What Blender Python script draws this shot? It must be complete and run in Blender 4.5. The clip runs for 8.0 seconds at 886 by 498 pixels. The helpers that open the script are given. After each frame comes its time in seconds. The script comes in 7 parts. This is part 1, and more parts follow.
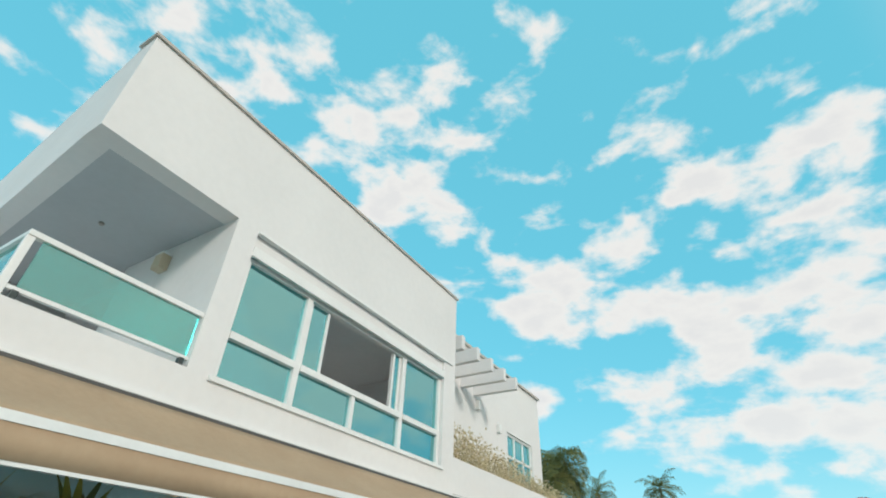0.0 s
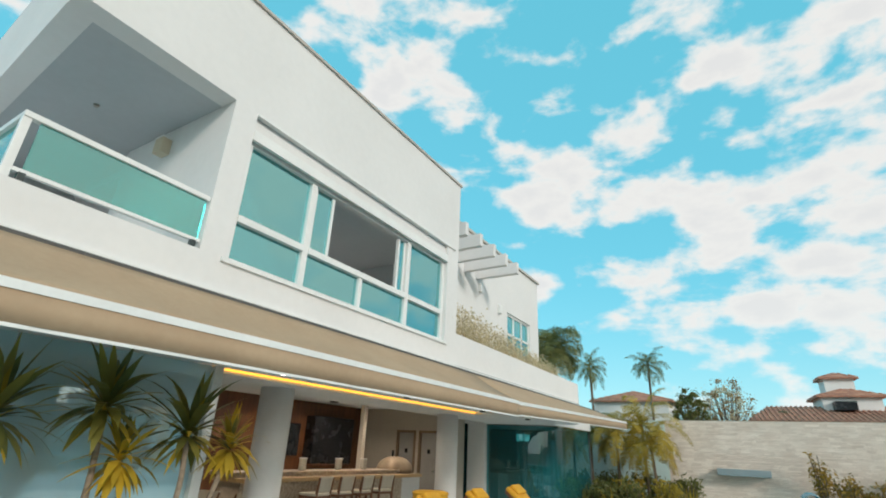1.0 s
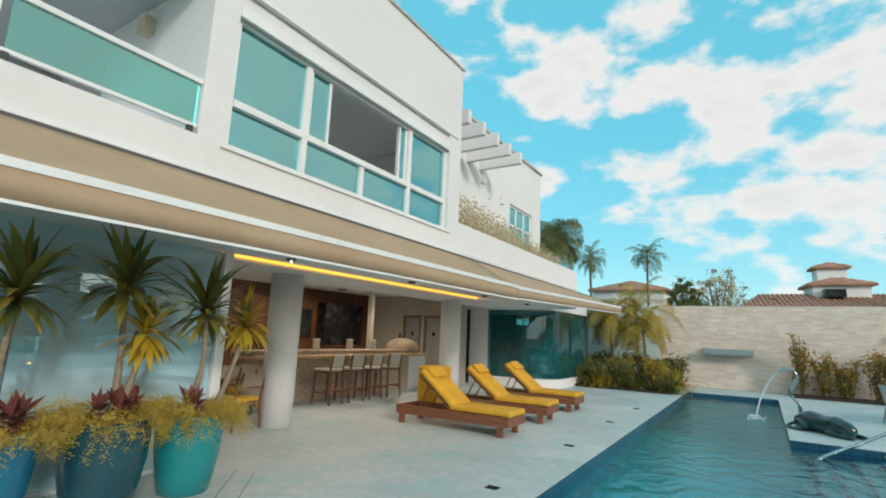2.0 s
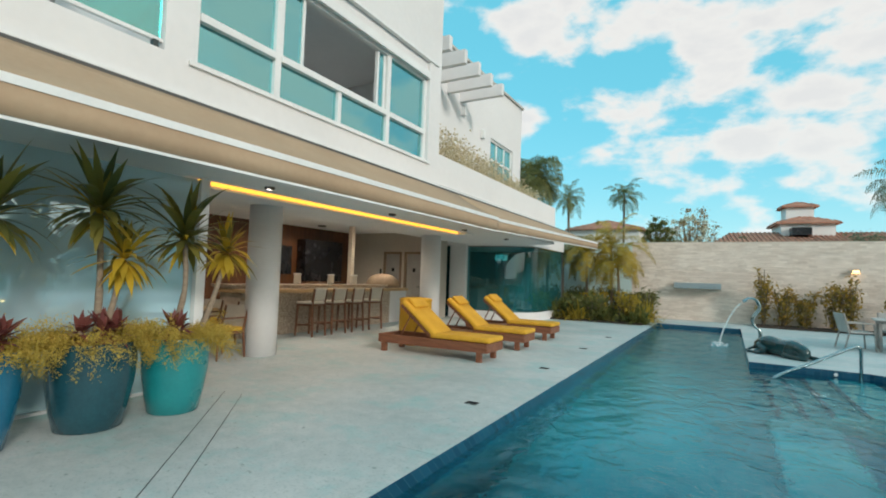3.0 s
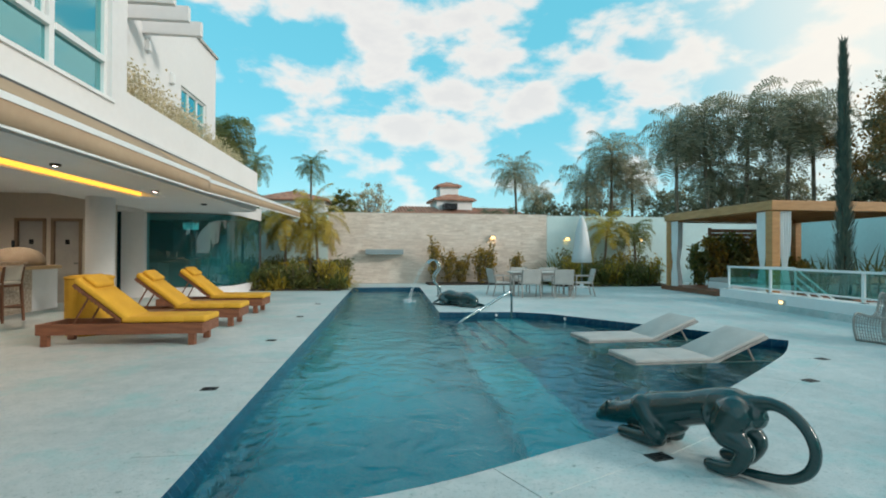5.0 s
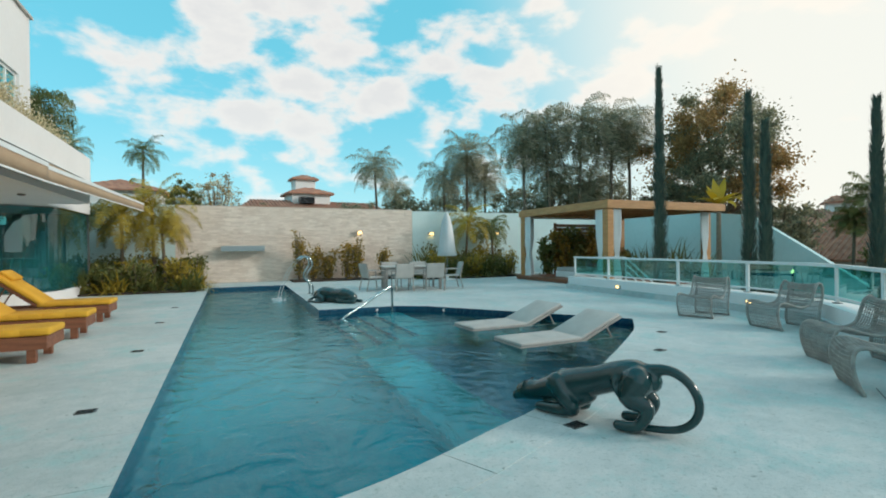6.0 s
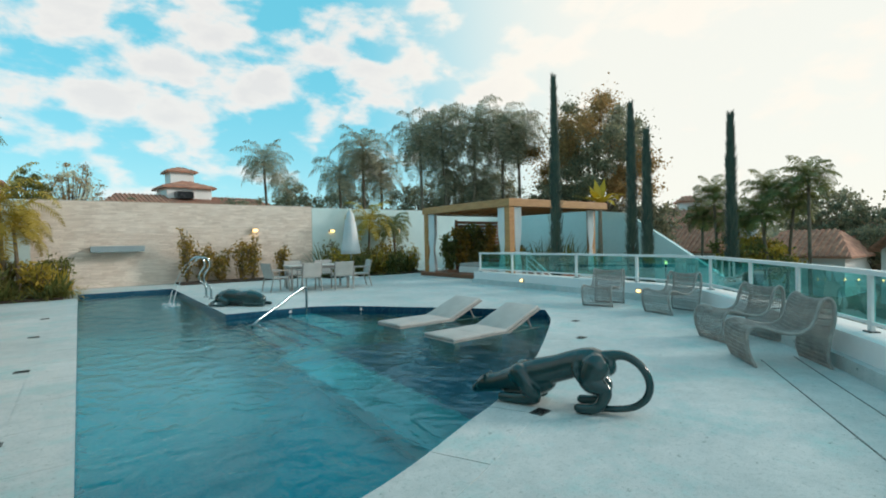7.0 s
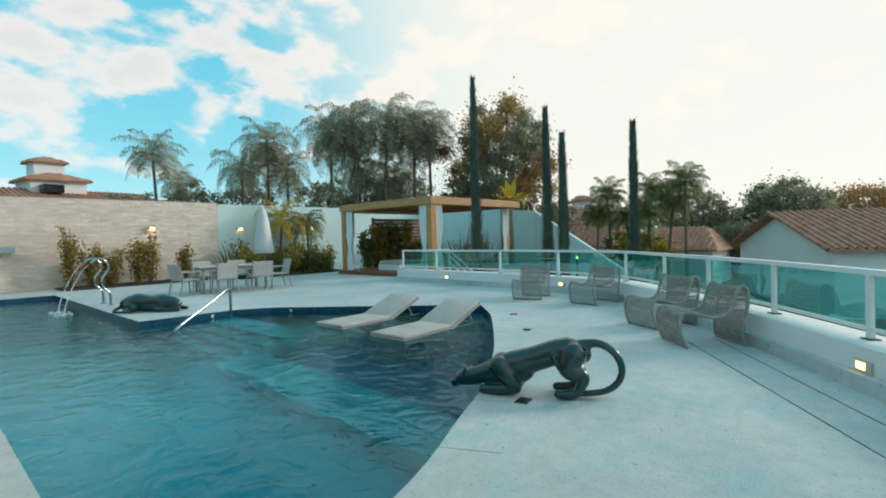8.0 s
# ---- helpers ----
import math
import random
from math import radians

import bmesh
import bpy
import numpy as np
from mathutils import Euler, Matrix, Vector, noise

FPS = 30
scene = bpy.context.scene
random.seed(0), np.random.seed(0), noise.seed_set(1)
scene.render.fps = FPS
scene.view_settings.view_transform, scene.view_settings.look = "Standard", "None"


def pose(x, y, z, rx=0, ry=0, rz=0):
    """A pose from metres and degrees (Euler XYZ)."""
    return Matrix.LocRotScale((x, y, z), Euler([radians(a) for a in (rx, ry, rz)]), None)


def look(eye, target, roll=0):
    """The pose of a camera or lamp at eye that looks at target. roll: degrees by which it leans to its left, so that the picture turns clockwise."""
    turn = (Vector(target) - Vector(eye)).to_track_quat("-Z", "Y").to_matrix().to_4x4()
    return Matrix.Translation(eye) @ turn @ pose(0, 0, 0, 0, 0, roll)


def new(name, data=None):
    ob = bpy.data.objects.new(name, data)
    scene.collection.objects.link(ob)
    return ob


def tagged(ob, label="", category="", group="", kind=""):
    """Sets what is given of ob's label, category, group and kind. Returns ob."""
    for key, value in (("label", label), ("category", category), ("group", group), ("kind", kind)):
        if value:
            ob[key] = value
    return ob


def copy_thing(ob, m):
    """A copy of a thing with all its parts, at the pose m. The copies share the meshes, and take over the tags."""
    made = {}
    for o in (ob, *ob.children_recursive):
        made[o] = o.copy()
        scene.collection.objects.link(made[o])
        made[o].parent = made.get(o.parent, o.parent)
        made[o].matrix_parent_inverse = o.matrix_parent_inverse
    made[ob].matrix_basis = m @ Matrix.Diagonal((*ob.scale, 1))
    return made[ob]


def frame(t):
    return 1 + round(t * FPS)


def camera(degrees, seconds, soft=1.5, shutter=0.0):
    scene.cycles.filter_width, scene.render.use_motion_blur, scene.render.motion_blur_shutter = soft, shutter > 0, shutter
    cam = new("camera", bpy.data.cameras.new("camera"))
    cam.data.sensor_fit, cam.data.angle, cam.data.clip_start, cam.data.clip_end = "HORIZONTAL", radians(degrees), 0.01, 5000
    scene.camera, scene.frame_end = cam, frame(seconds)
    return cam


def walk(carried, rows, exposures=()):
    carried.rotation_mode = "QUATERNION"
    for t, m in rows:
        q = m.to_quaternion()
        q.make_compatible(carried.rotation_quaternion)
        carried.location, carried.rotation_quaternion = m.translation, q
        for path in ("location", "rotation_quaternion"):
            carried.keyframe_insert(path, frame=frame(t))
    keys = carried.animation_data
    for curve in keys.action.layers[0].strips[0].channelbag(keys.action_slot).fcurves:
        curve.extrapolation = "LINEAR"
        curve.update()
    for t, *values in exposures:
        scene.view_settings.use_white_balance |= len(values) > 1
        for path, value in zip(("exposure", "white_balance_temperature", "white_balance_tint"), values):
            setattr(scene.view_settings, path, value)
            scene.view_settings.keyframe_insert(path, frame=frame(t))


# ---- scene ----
cam = camera(84.3, 8.0, 1.9)
PATH = [
    (0, (0.224, 0.6, 1.71), (-0.649, 1.982, 2.862), 2.4),
    (0.5, (0.239, 0.601, 1.691), (-0.699, 2.084, 2.65), 2.5),
    (1, (0.247, 0.6, 1.671), (-0.743, 2.166, 2.425), 2.7),
    (1.5, (0.265, 0.595, 1.619), (-0.763, 2.222, 2.161), 2.5),
    (1.7, (0.272, 0.597, 1.604), (-0.768, 2.243, 2.061), 2.5),
    (2.8, (0.296, 0.617, 1.421), (-0.731, 2.328, 1.557), 2.1),
    (3, (0.27, 0.594, 1.399), (-0.715, 2.331, 1.509), 1.9),
    (3.5, (0.216, 0.545, 1.348), (-0.598, 2.371, 1.412), 1.4),
    (4, (0.056, 0.465, 1.332), (-0.453, 2.399, 1.366), 1.3),
    (4.5, (-0.226, 0.546, 1.324), (-0.357, 2.542, 1.347), 1.0),
    (5, (-0.458, 0.649, 1.312), (-0.223, 2.635, 1.328), 0.2),
    (5.2, (-0.616, 0.677, 1.349), (-0.235, 2.64, 1.349), -0.1),
    (6.3, (-1.188, 0.761, 1.321), (-0.252, 2.529, 1.312), -0.7),
    (6.5, (-1.307, 0.85, 1.333), (-0.285, 2.569, 1.317), -0.8),
    (7, (-1.585, 0.993, 1.356), (-0.391, 2.597, 1.327), -1.2),
    (7.5, (-1.875, 1.181, 1.365), (-0.53, 2.661, 1.326), -1.4),
    (8, (-2.112, 1.411, 1.375), (-0.625, 2.748, 1.326), -1.6),
]
walk(cam, [(t, look(eye, target, roll)) for t, eye, target, roll in PATH], ((0.0, 0.57), (8.0, 0.57)))

# ---- world, sun ----
SUN_AZ, SUN_EL = -30.0, 22.0          # degrees: azimuth from +x towards +y, height over the horizon
SUN_DIR = Vector((math.cos(radians(SUN_EL)) * math.cos(radians(SUN_AZ)), math.cos(radians(SUN_EL)) * math.sin(radians(SUN_AZ)), math.sin(radians(SUN_EL))))


# directions and spreads of the cloud banks
CLOUD_BANKS = (
    (-0.66, 0.19, 0.73, 0.26), (-0.41, 0.49, 0.77, 0.13), (-0.52, 0.45, 0.73, 0.12), (-0.45, 0.60, 0.66, 0.15), (-0.29, 0.82, 0.49, 0.14), (0.04, 0.77, 0.63, 0.10),
    (0.22, 0.75, 0.63, 0.13), (0.23, 0.82, 0.53, 0.12), (-0.09, 0.83, 0.55, 0.10), (-0.10, 0.87, 0.48, 0.10), (0.015, 0.92, 0.39, 0.15), (0.16, 0.91, 0.38, 0.13),
    (0.01, 0.96, 0.27, 0.14), (-0.12, 0.94, 0.31, 0.10), (0.12, 0.94, 0.32, 0.12), (-0.33, 0.896, 0.30, 0.06), (-0.07, 0.97, 0.24, 0.10), (0.29, 0.90, 0.31, 0.14),
    # the wide bank at -y is added out of view, to brighten -y faces
    (0.36, 0.86, 0.36, 0.12), (0.16, 0.96, 0.22, 0.12), (0.45, 0.85, 0.28, 0.16), (0.52, 0.77, 0.38, 0.13), (0.1, -0.85, 0.5, 1.0), (0.66, 0.66, 0.30, 0.16), (0.75, 0.45, 0.48, 0.2),
)


def build_world():
    w = bpy.data.worlds.new("sky")
    w.use_nodes = True
    scene.world = w
    nt = w.node_tree
    nt.nodes.clear()
    N, L = nt.nodes.new, nt.links.new

    def math_node(op, a, b=None, c=None, clamp=False):
        n = N("ShaderNodeMath")
        n.operation, n.use_clamp = op, clamp
        for i, v in enumerate((a, b, c)):
            if v is None:
                continue
            if isinstance(v, (int, float)):
                n.inputs[i].default_value = v
            else:
                L(v, n.inputs[i])
        return n.outputs[0]

    def mix(fac, a, b, kind="MIX"):
        n = N("ShaderNodeMix")
        n.data_type, n.blend_type = "RGBA", kind
        if isinstance(fac, (int, float)):
            n.inputs[0].default_value = fac
        else:
            L(fac, n.inputs[0])
        for i, v in ((6, a), (7, b)):
            if isinstance(v, tuple):
                n.inputs[i].default_value = v
            else:
                L(v, n.inputs[i])
        return n.outputs[2]

    sky = N("ShaderNodeTexSky")
    sky.sky_type, sky.sun_disc = "NISHITA", False
    sky.sun_elevation, sky.sun_rotation = radians(SUN_EL), radians(90.0 - SUN_AZ)
    sky.dust_density, sky.air_density, sky.ozone_density = 0.6, 1.0, 1.5
    # nishita brightness is brought to the strength of a hazy morning, and graded to turquoise
    scaled = mix(0.72, mix(1.0, sky.outputs[0], (0.078, 0.138, 0.13, 1), "MULTIPLY"), (0.11, 0.47, 0.585, 1))
    co = N("ShaderNodeTexCoord").outputs["Generated"]
    nrm = N("ShaderNodeVectorMath")
    nrm.operation = "NORMALIZE"
    L(co, nrm.inputs[0])
    sep = N("ShaderNodeSeparateXYZ")
    L(nrm.outputs[0], sep.inputs[0])
    x, y, z = sep.outputs
    up = math_node("MAXIMUM", z, 0.0)
    # cumulus: a fine billowing noise, gathered into banks that stand in fixed parts of the sky
    warp = N("ShaderNodeTexNoise")
    warp.inputs["Scale"].default_value, warp.inputs["Detail"].default_value = 6.0, 5.0
    L(nrm.outputs[0], warp.inputs["Vector"])
    shift = N("ShaderNodeVectorMath")
    shift.operation = "MULTIPLY_ADD"
    L(warp.outputs["Color"], shift.inputs[0])
    shift.inputs[1].default_value = (0.16, 0.16, 0.12)
    L(nrm.outputs[0], shift.inputs[2])
    bank = None
    for bx, by, bz, br in CLOUD_BANKS:
        far = N("ShaderNodeVectorMath")
        far.operation = "DISTANCE"
        L(shift.outputs[0], far.inputs[0])
        far.inputs[1].default_value = (bx + 0.08, by + 0.08, bz + 0.06)
        soft = math_node("SUBTRACT", 1.0, math_node("DIVIDE", far.outputs["Value"], br * 1.15), clamp=True)
        bank = soft if bank is None else math_node("SMOOTH_MAX", bank, soft, 0.05)
    tall = N("ShaderNodeMapping")
    tall.inputs["Scale"].default_value = (1.0, 1.0, 1.9)
    L(nrm.outputs[0], tall.inputs["Vector"])
    big = N("ShaderNodeTexNoise")
    big.inputs["Scale"].default_value, big.inputs["Detail"].default_value = 9.0, 10.0
    big.inputs["Roughness"].default_value, big.inputs["Distortion"].default_value = 0.53, 0.15
    L(tall.outputs[0], big.inputs["Vector"])
    dens = math_node("MULTIPLY_ADD", bank, 0.38, math_node("MULTIPLY_ADD", big.outputs[0], 1.5, -0.25))
    ramp = N("ShaderNodeMapRange")
    ramp.interpolation_type = "SMOOTHSTEP"
    ramp.inputs["From Min"].default_value, ramp.inputs["From Max"].default_value = 0.57, 0.85
    L(dens, ramp.inputs["Value"])
    # bellies of the clouds are a little greyer than their rims
    belly = N("ShaderNodeMapRange")
    belly.inputs["From Min"].default_value, belly.inputs["From Max"].default_value = 0.76, 1.0
    L(dens, belly.inputs["Value"])
    cloud = mix(belly.outputs[0], (0.63, 0.605, 0.575, 1), (0.555, 0.54, 0.53, 1))
    with_clouds = mix(math_node("MULTIPLY", ramp.outputs[0], 0.93), scaled, cloud)
    # haze on the horizon
    haze = math_node("POWER", math_node("SUBTRACT", 1.0, up, clamp=True), 9.0)
    hazed = mix(math_node("MULTIPLY", haze, 0.75), with_clouds, (0.58, 0.69, 0.71, 1))
    # a bank of bright thin cloud beside the sun
    dot = N("ShaderNodeVectorMath")
    dot.operation = "DOT_PRODUCT"
    L(nrm.outputs[0], dot.inputs[0])
    dot.inputs[1].default_value = (0.93, 0.10, 0.34)
    near = N("ShaderNodeMapRange")
    near.interpolation_type = "SMOOTHSTEP"
    near.inputs["From Min"].default_value, near.inputs["From Max"].default_value = 0.56, 0.90
    L(dot.outputs["Value"], near.inputs["Value"])
    gfac = math_node("MULTIPLY", near.outputs[0], 0.88)
    lit = mix(gfac, hazed, (0.69, 0.655, 0.585, 1))
    below = math_node("GREATER_THAN", z, -0.02)
    final = mix(below, (0.20, 0.22, 0.2, 1), lit)
    bg = N("ShaderNodeBackground")
    bg.inputs["Strength"].default_value = 1.0
    L(final, bg.inputs["Color"])
    out = N("ShaderNodeOutputWorld")
    L(bg.outputs[0], out.inputs[0])


build_world()
sun = new("sun", bpy.data.lights.new("sun", "SUN"))
sun.data.energy, sun.data.angle, sun.data.color = 1.2, radians(11.0), (1.0, 0.92, 0.83)
sun.matrix_world = look(SUN_DIR * 50, (0, 0, 0))

# ---- materials ----


def surf(name, a, b, scale=4.0, rough=0.6, bump=0.0, bscale=60.0, metal=0.0, fine=None, spec=0.5, coat=0.0, stretch=(1, 1, 1), rand=0.0, sss=0.0):
    """A procedural surface: base colour between a and b by a broad noise, speckled by a fine one, with relief."""
    m = bpy.data.materials.new(name)
    m.use_nodes = True
    nt = m.node_tree
    N, L = nt.nodes.new, nt.links.new
    p = nt.nodes["Principled BSDF"]
    co = N("ShaderNodeTexCoord")
    mp = N("ShaderNodeMapping")
    mp.inputs["Scale"].default_value = stretch
    L(co.outputs["Object"], mp.inputs["Vector"])
    n1 = N("ShaderNodeTexNoise")
    n1.inputs["Scale"].default_value, n1.inputs["Detail"].default_value = scale, 6.0
    L(mp.outputs[0], n1.inputs["Vector"])
    n2 = N("ShaderNodeTexNoise")
    n2.inputs["Scale"].default_value, n2.inputs["Detail"].default_value = fine or scale * 14, 3.0
    L(mp.outputs[0], n2.inputs["Vector"])
    add = N("ShaderNodeMath")
    add.operation = "MULTIPLY_ADD"
    L(n2.outputs[0], add.inputs[0])
    add.inputs[1].default_value = 0.45
    L(n1.outputs[0], add.inputs[2])
    rg = N("ShaderNodeMapRange")
    rg.inputs["From Min"].default_value, rg.inputs["From Max"].default_value = 0.50, 0.96
    L(add.outputs[0], rg.inputs["Value"])
    fac = rg.outputs[0]
    if rand:
        oi = N("ShaderNodeObjectInfo")
        ma = N("ShaderNodeMath")
        ma.operation, ma.use_clamp = "MULTIPLY_ADD", True
        L(oi.outputs["Random"], ma.inputs[0])
        ma.inputs[1].default_value = rand
        sb = N("ShaderNodeMath")
        sb.operation = "SUBTRACT"
        L(fac, sb.inputs[0])
        sb.inputs[1].default_value = rand / 2
        L(sb.outputs[0], ma.inputs[2])
        fac = ma.outputs[0]
    mx = N("ShaderNodeMix")
    mx.data_type = "RGBA"
    mx.inputs[6].default_value, mx.inputs[7].default_value = (*a, 1), (*b, 1)
    L(fac, mx.inputs[0])
    L(mx.outputs[2], p.inputs["Base Color"])
    rr = N("ShaderNodeMapRange")
    rr.inputs["To Min"].default_value, rr.inputs["To Max"].default_value = max(rough - 0.08, 0.02), min(rough + 0.10, 1)
    L(n1.outputs[0], rr.inputs["Value"])
    L(rr.outputs[0], p.inputs["Roughness"])
    p.inputs["Metallic"].default_value = metal
    p.inputs["Specular IOR Level"].default_value = spec
    p.inputs["Coat Weight"].default_value = coat
    p.inputs["Coat Roughness"].default_value = 0.06
    if bump:
        nb = N("ShaderNodeTexNoise")
        nb.inputs["Scale"].default_value, nb.inputs["Detail"].default_value = bscale, 4.0
        L(mp.outputs[0], nb.inputs["Vector"])
        bp = N("ShaderNodeBump")
        bp.inputs["Strength"].default_value, bp.inputs["Distance"].default_value = bump, 0.02
        L(nb.outputs[0], bp.inputs["Height"])
        L(bp.outputs[0], p.inputs["Normal"])
    return m


def leafy(name, a, b, rough=0.5, through_light=0.35):
    """Leaf material: colour varies from leaf to leaf, light shines partly through."""
    m = bpy.data.materials.new(name)
    m.use_nodes = True
    nt = m.node_tree
    N, L = nt.nodes.new, nt.links.new
    p = nt.nodes["Principled BSDF"]
    geo = N("ShaderNodeNewGeometry")
    co = N("ShaderNodeTexCoord")
    n1 = N("ShaderNodeTexNoise")
    n1.inputs["Scale"].default_value = 2.5
    L(co.outputs["Object"], n1.inputs["Vector"])
    ad = N("ShaderNodeMath")
    ad.operation, ad.use_clamp = "MULTIPLY_ADD", True
    oi = N("ShaderNodeObjectInfo")
    each = N("ShaderNodeMath")
    L(geo.outputs["Random Per Island"], each.inputs[0])
    L(oi.outputs["Random"], each.inputs[1])
    wrap = N("ShaderNodeMath")
    wrap.operation = "FRACT"
    L(each.outputs[0], wrap.inputs[0])
    L(wrap.outputs[0], ad.inputs[0])
    ad.inputs[1].default_value = 0.7
    sb = N("ShaderNodeMath")
    sb.operation = "SUBTRACT"
    L(n1.outputs[0], sb.inputs[0])
    sb.inputs[1].default_value = 0.32
    L(sb.outputs[0], ad.inputs[2])
    mx = N("ShaderNodeMix")
    mx.data_type = "RGBA"
    mx.inputs[6].default_value, mx.inputs[7].default_value = (*a, 1), (*b, 1)
    L(ad.outputs[0], mx.inputs[0])
    L(mx.outputs[2], p.inputs["Base Color"])
    p.inputs["Roughness"].default_value = rough
    p.inputs["Specular IOR Level"].default_value = 0.35
    tr = N("ShaderNodeBsdfTranslucent")
    L(mx.outputs[2], tr.inputs["Color"])
    ms = N("ShaderNodeMixShader")
    ms.inputs[0].default_value = through_light
    L(p.outputs[0], ms.inputs[1])
    L(tr.outputs[0], ms.inputs[2])
    L(ms.outputs[0], nt.nodes["Material Output"].inputs[0])
    return m


def pane(name, tint, gloss=0.06, clear=0.75, rough=0.0, body_shade=0.45, mirror=(0.93, 1.0, 0.98)):
    """Architectural glass: tinted, see-through, mirror-like at a slant."""
    m = bpy.data.materials.new(name)
    m.use_nodes = True
    nt = m.node_tree
    N, L = nt.nodes.new, nt.links.new
    nt.nodes.clear()
    t = N("ShaderNodeBsdfTransparent")
    t.inputs[0].default_value = (*tint, 1)
    d = N("ShaderNodeBsdfDiffuse")
    d.inputs[0].default_value = (*[c * body_shade for c in tint], 1)
    body = N("ShaderNodeMixShader")
    body.inputs[0].default_value = clear
    L(d.outputs[0], body.inputs[1])
    L(t.outputs[0], body.inputs[2])
    g = N("ShaderNodeBsdfGlossy")
    g.inputs["Roughness"].default_value = rough
    g.inputs[0].default_value = (*mirror, 1)
    fr = N("ShaderNodeFresnel")
    fr.inputs[0].default_value = 1.5
    ad = N("ShaderNodeMath")
    ad.operation, ad.use_clamp = "ADD", True
    L(fr.outputs[0], ad.inputs[0])
    ad.inputs[1].default_value = gloss
    ms = N("ShaderNodeMixShader")
    L(ad.outputs[0], ms.inputs[0])
    L(body.outputs[0], ms.inputs[1])
    L(g.outputs[0], ms.inputs[2])
    out = N("ShaderNodeOutputMaterial")
    L(ms.outputs[0], out.inputs[0])
    return m


def water_material():
    """Clear tinted water: refraction below, a mirror that grows at a slant, small ripples."""
    m = bpy.data.materials.new("pool_water")
    m.use_nodes = True
    nt = m.node_tree
    N, L = nt.nodes.new, nt.links.new
    nt.nodes.clear()
    below = N("ShaderNodeBsdfRefraction")
    below.inputs["Color"].default_value = (0.20, 0.83, 0.89, 1)
    below.inputs["Roughness"].default_value, below.inputs["IOR"].default_value = 0.01, 1.33
    top = N("ShaderNodeBsdfGlossy")
    top.inputs["Color"].default_value = (0.62, 0.93, 1.0, 1)
    top.inputs["Roughness"].default_value = 0.02
    fres = N("ShaderNodeFresnel")
    fres.inputs["IOR"].default_value = 1.42
    both = N("ShaderNodeMixShader")
    L(fres.outputs[0], both.inputs[0])
    L(below.outputs[0], both.inputs[1])
    L(top.outputs[0], both.inputs[2])
    L(both.outputs[0], N("ShaderNodeOutputMaterial").inputs[0])
    co = N("ShaderNodeTexCoord")
    n1 = N("ShaderNodeTexNoise")
    n1.inputs["Scale"].default_value, n1.inputs["Detail"].default_value = 2.6, 4.0
    n1.inputs["Distortion"].default_value = 0.8
    mp = N("ShaderNodeMapping")
    mp.inputs["Scale"].default_value = (1.0, 0.8, 1.0)
    L(co.outputs["Object"], mp.inputs[0])
    L(mp.outputs[0], n1.inputs["Vector"])
    n2 = N("ShaderNodeTexNoise")
    n2.inputs["Scale"].default_value, n2.inputs["Detail"].default_value = 9.0, 3.0
    L(mp.outputs[0], n2.inputs["Vector"])
    ad = N("ShaderNodeMath")
    ad.operation = "MULTIPLY_ADD"
    L(n2.outputs[0], ad.inputs[0])
    ad.inputs[1].default_value = 0.22
    L(n1.outputs[0], ad.inputs[2])
    bp = N("ShaderNodeBump")
    bp.inputs["Strength"].default_value, bp.inputs["Distance"].default_value = 0.42, 0.075
    L(ad.outputs[0], bp.inputs["Height"])
    for n in (below, top, fres):
        L(bp.outputs[0], n.inputs["Normal"])
    return m


def tile_material(name, a, b, grout, size):
    """Glazed mosaic tiles with grout lines, laid by object coordinates on any face."""
    m = bpy.data.materials.new(name)
    m.use_nodes = True
    nt = m.node_tree
    N, L = nt.nodes.new, nt.links.new
    p = nt.nodes["Principled BSDF"]
    co = N("ShaderNodeTexCoord")
    sep = N("ShaderNodeSeparateXYZ")
    L(co.outputs["Object"], sep.inputs[0])
    ad = N("ShaderNodeMath")
    L(sep.outputs[1], ad.inputs[0])
    L(sep.outputs[2], ad.inputs[1])
    cb = N("ShaderNodeCombineXYZ")
    L(sep.outputs[0], cb.inputs[0])
    L(ad.outputs[0], cb.inputs[1])
    br = N("ShaderNodeTexBrick")
    br.offset = 0.0
    br.inputs["Color1"].default_value, br.inputs["Color2"].default_value, br.inputs["Mortar"].default_value = (*a, 1), (*b, 1), (*grout, 1)
    br.inputs["Scale"].default_value = 1.0
    br.inputs["Brick Width"].default_value = br.inputs["Row Height"].default_value = size
    br.inputs["Mortar Size"].default_value = size * 0.05
    L(cb.outputs[0], br.inputs["Vector"])
    L(br.outputs[0], p.inputs["Base Color"])
    p.inputs["Roughness"].default_value = 0.2
    return m


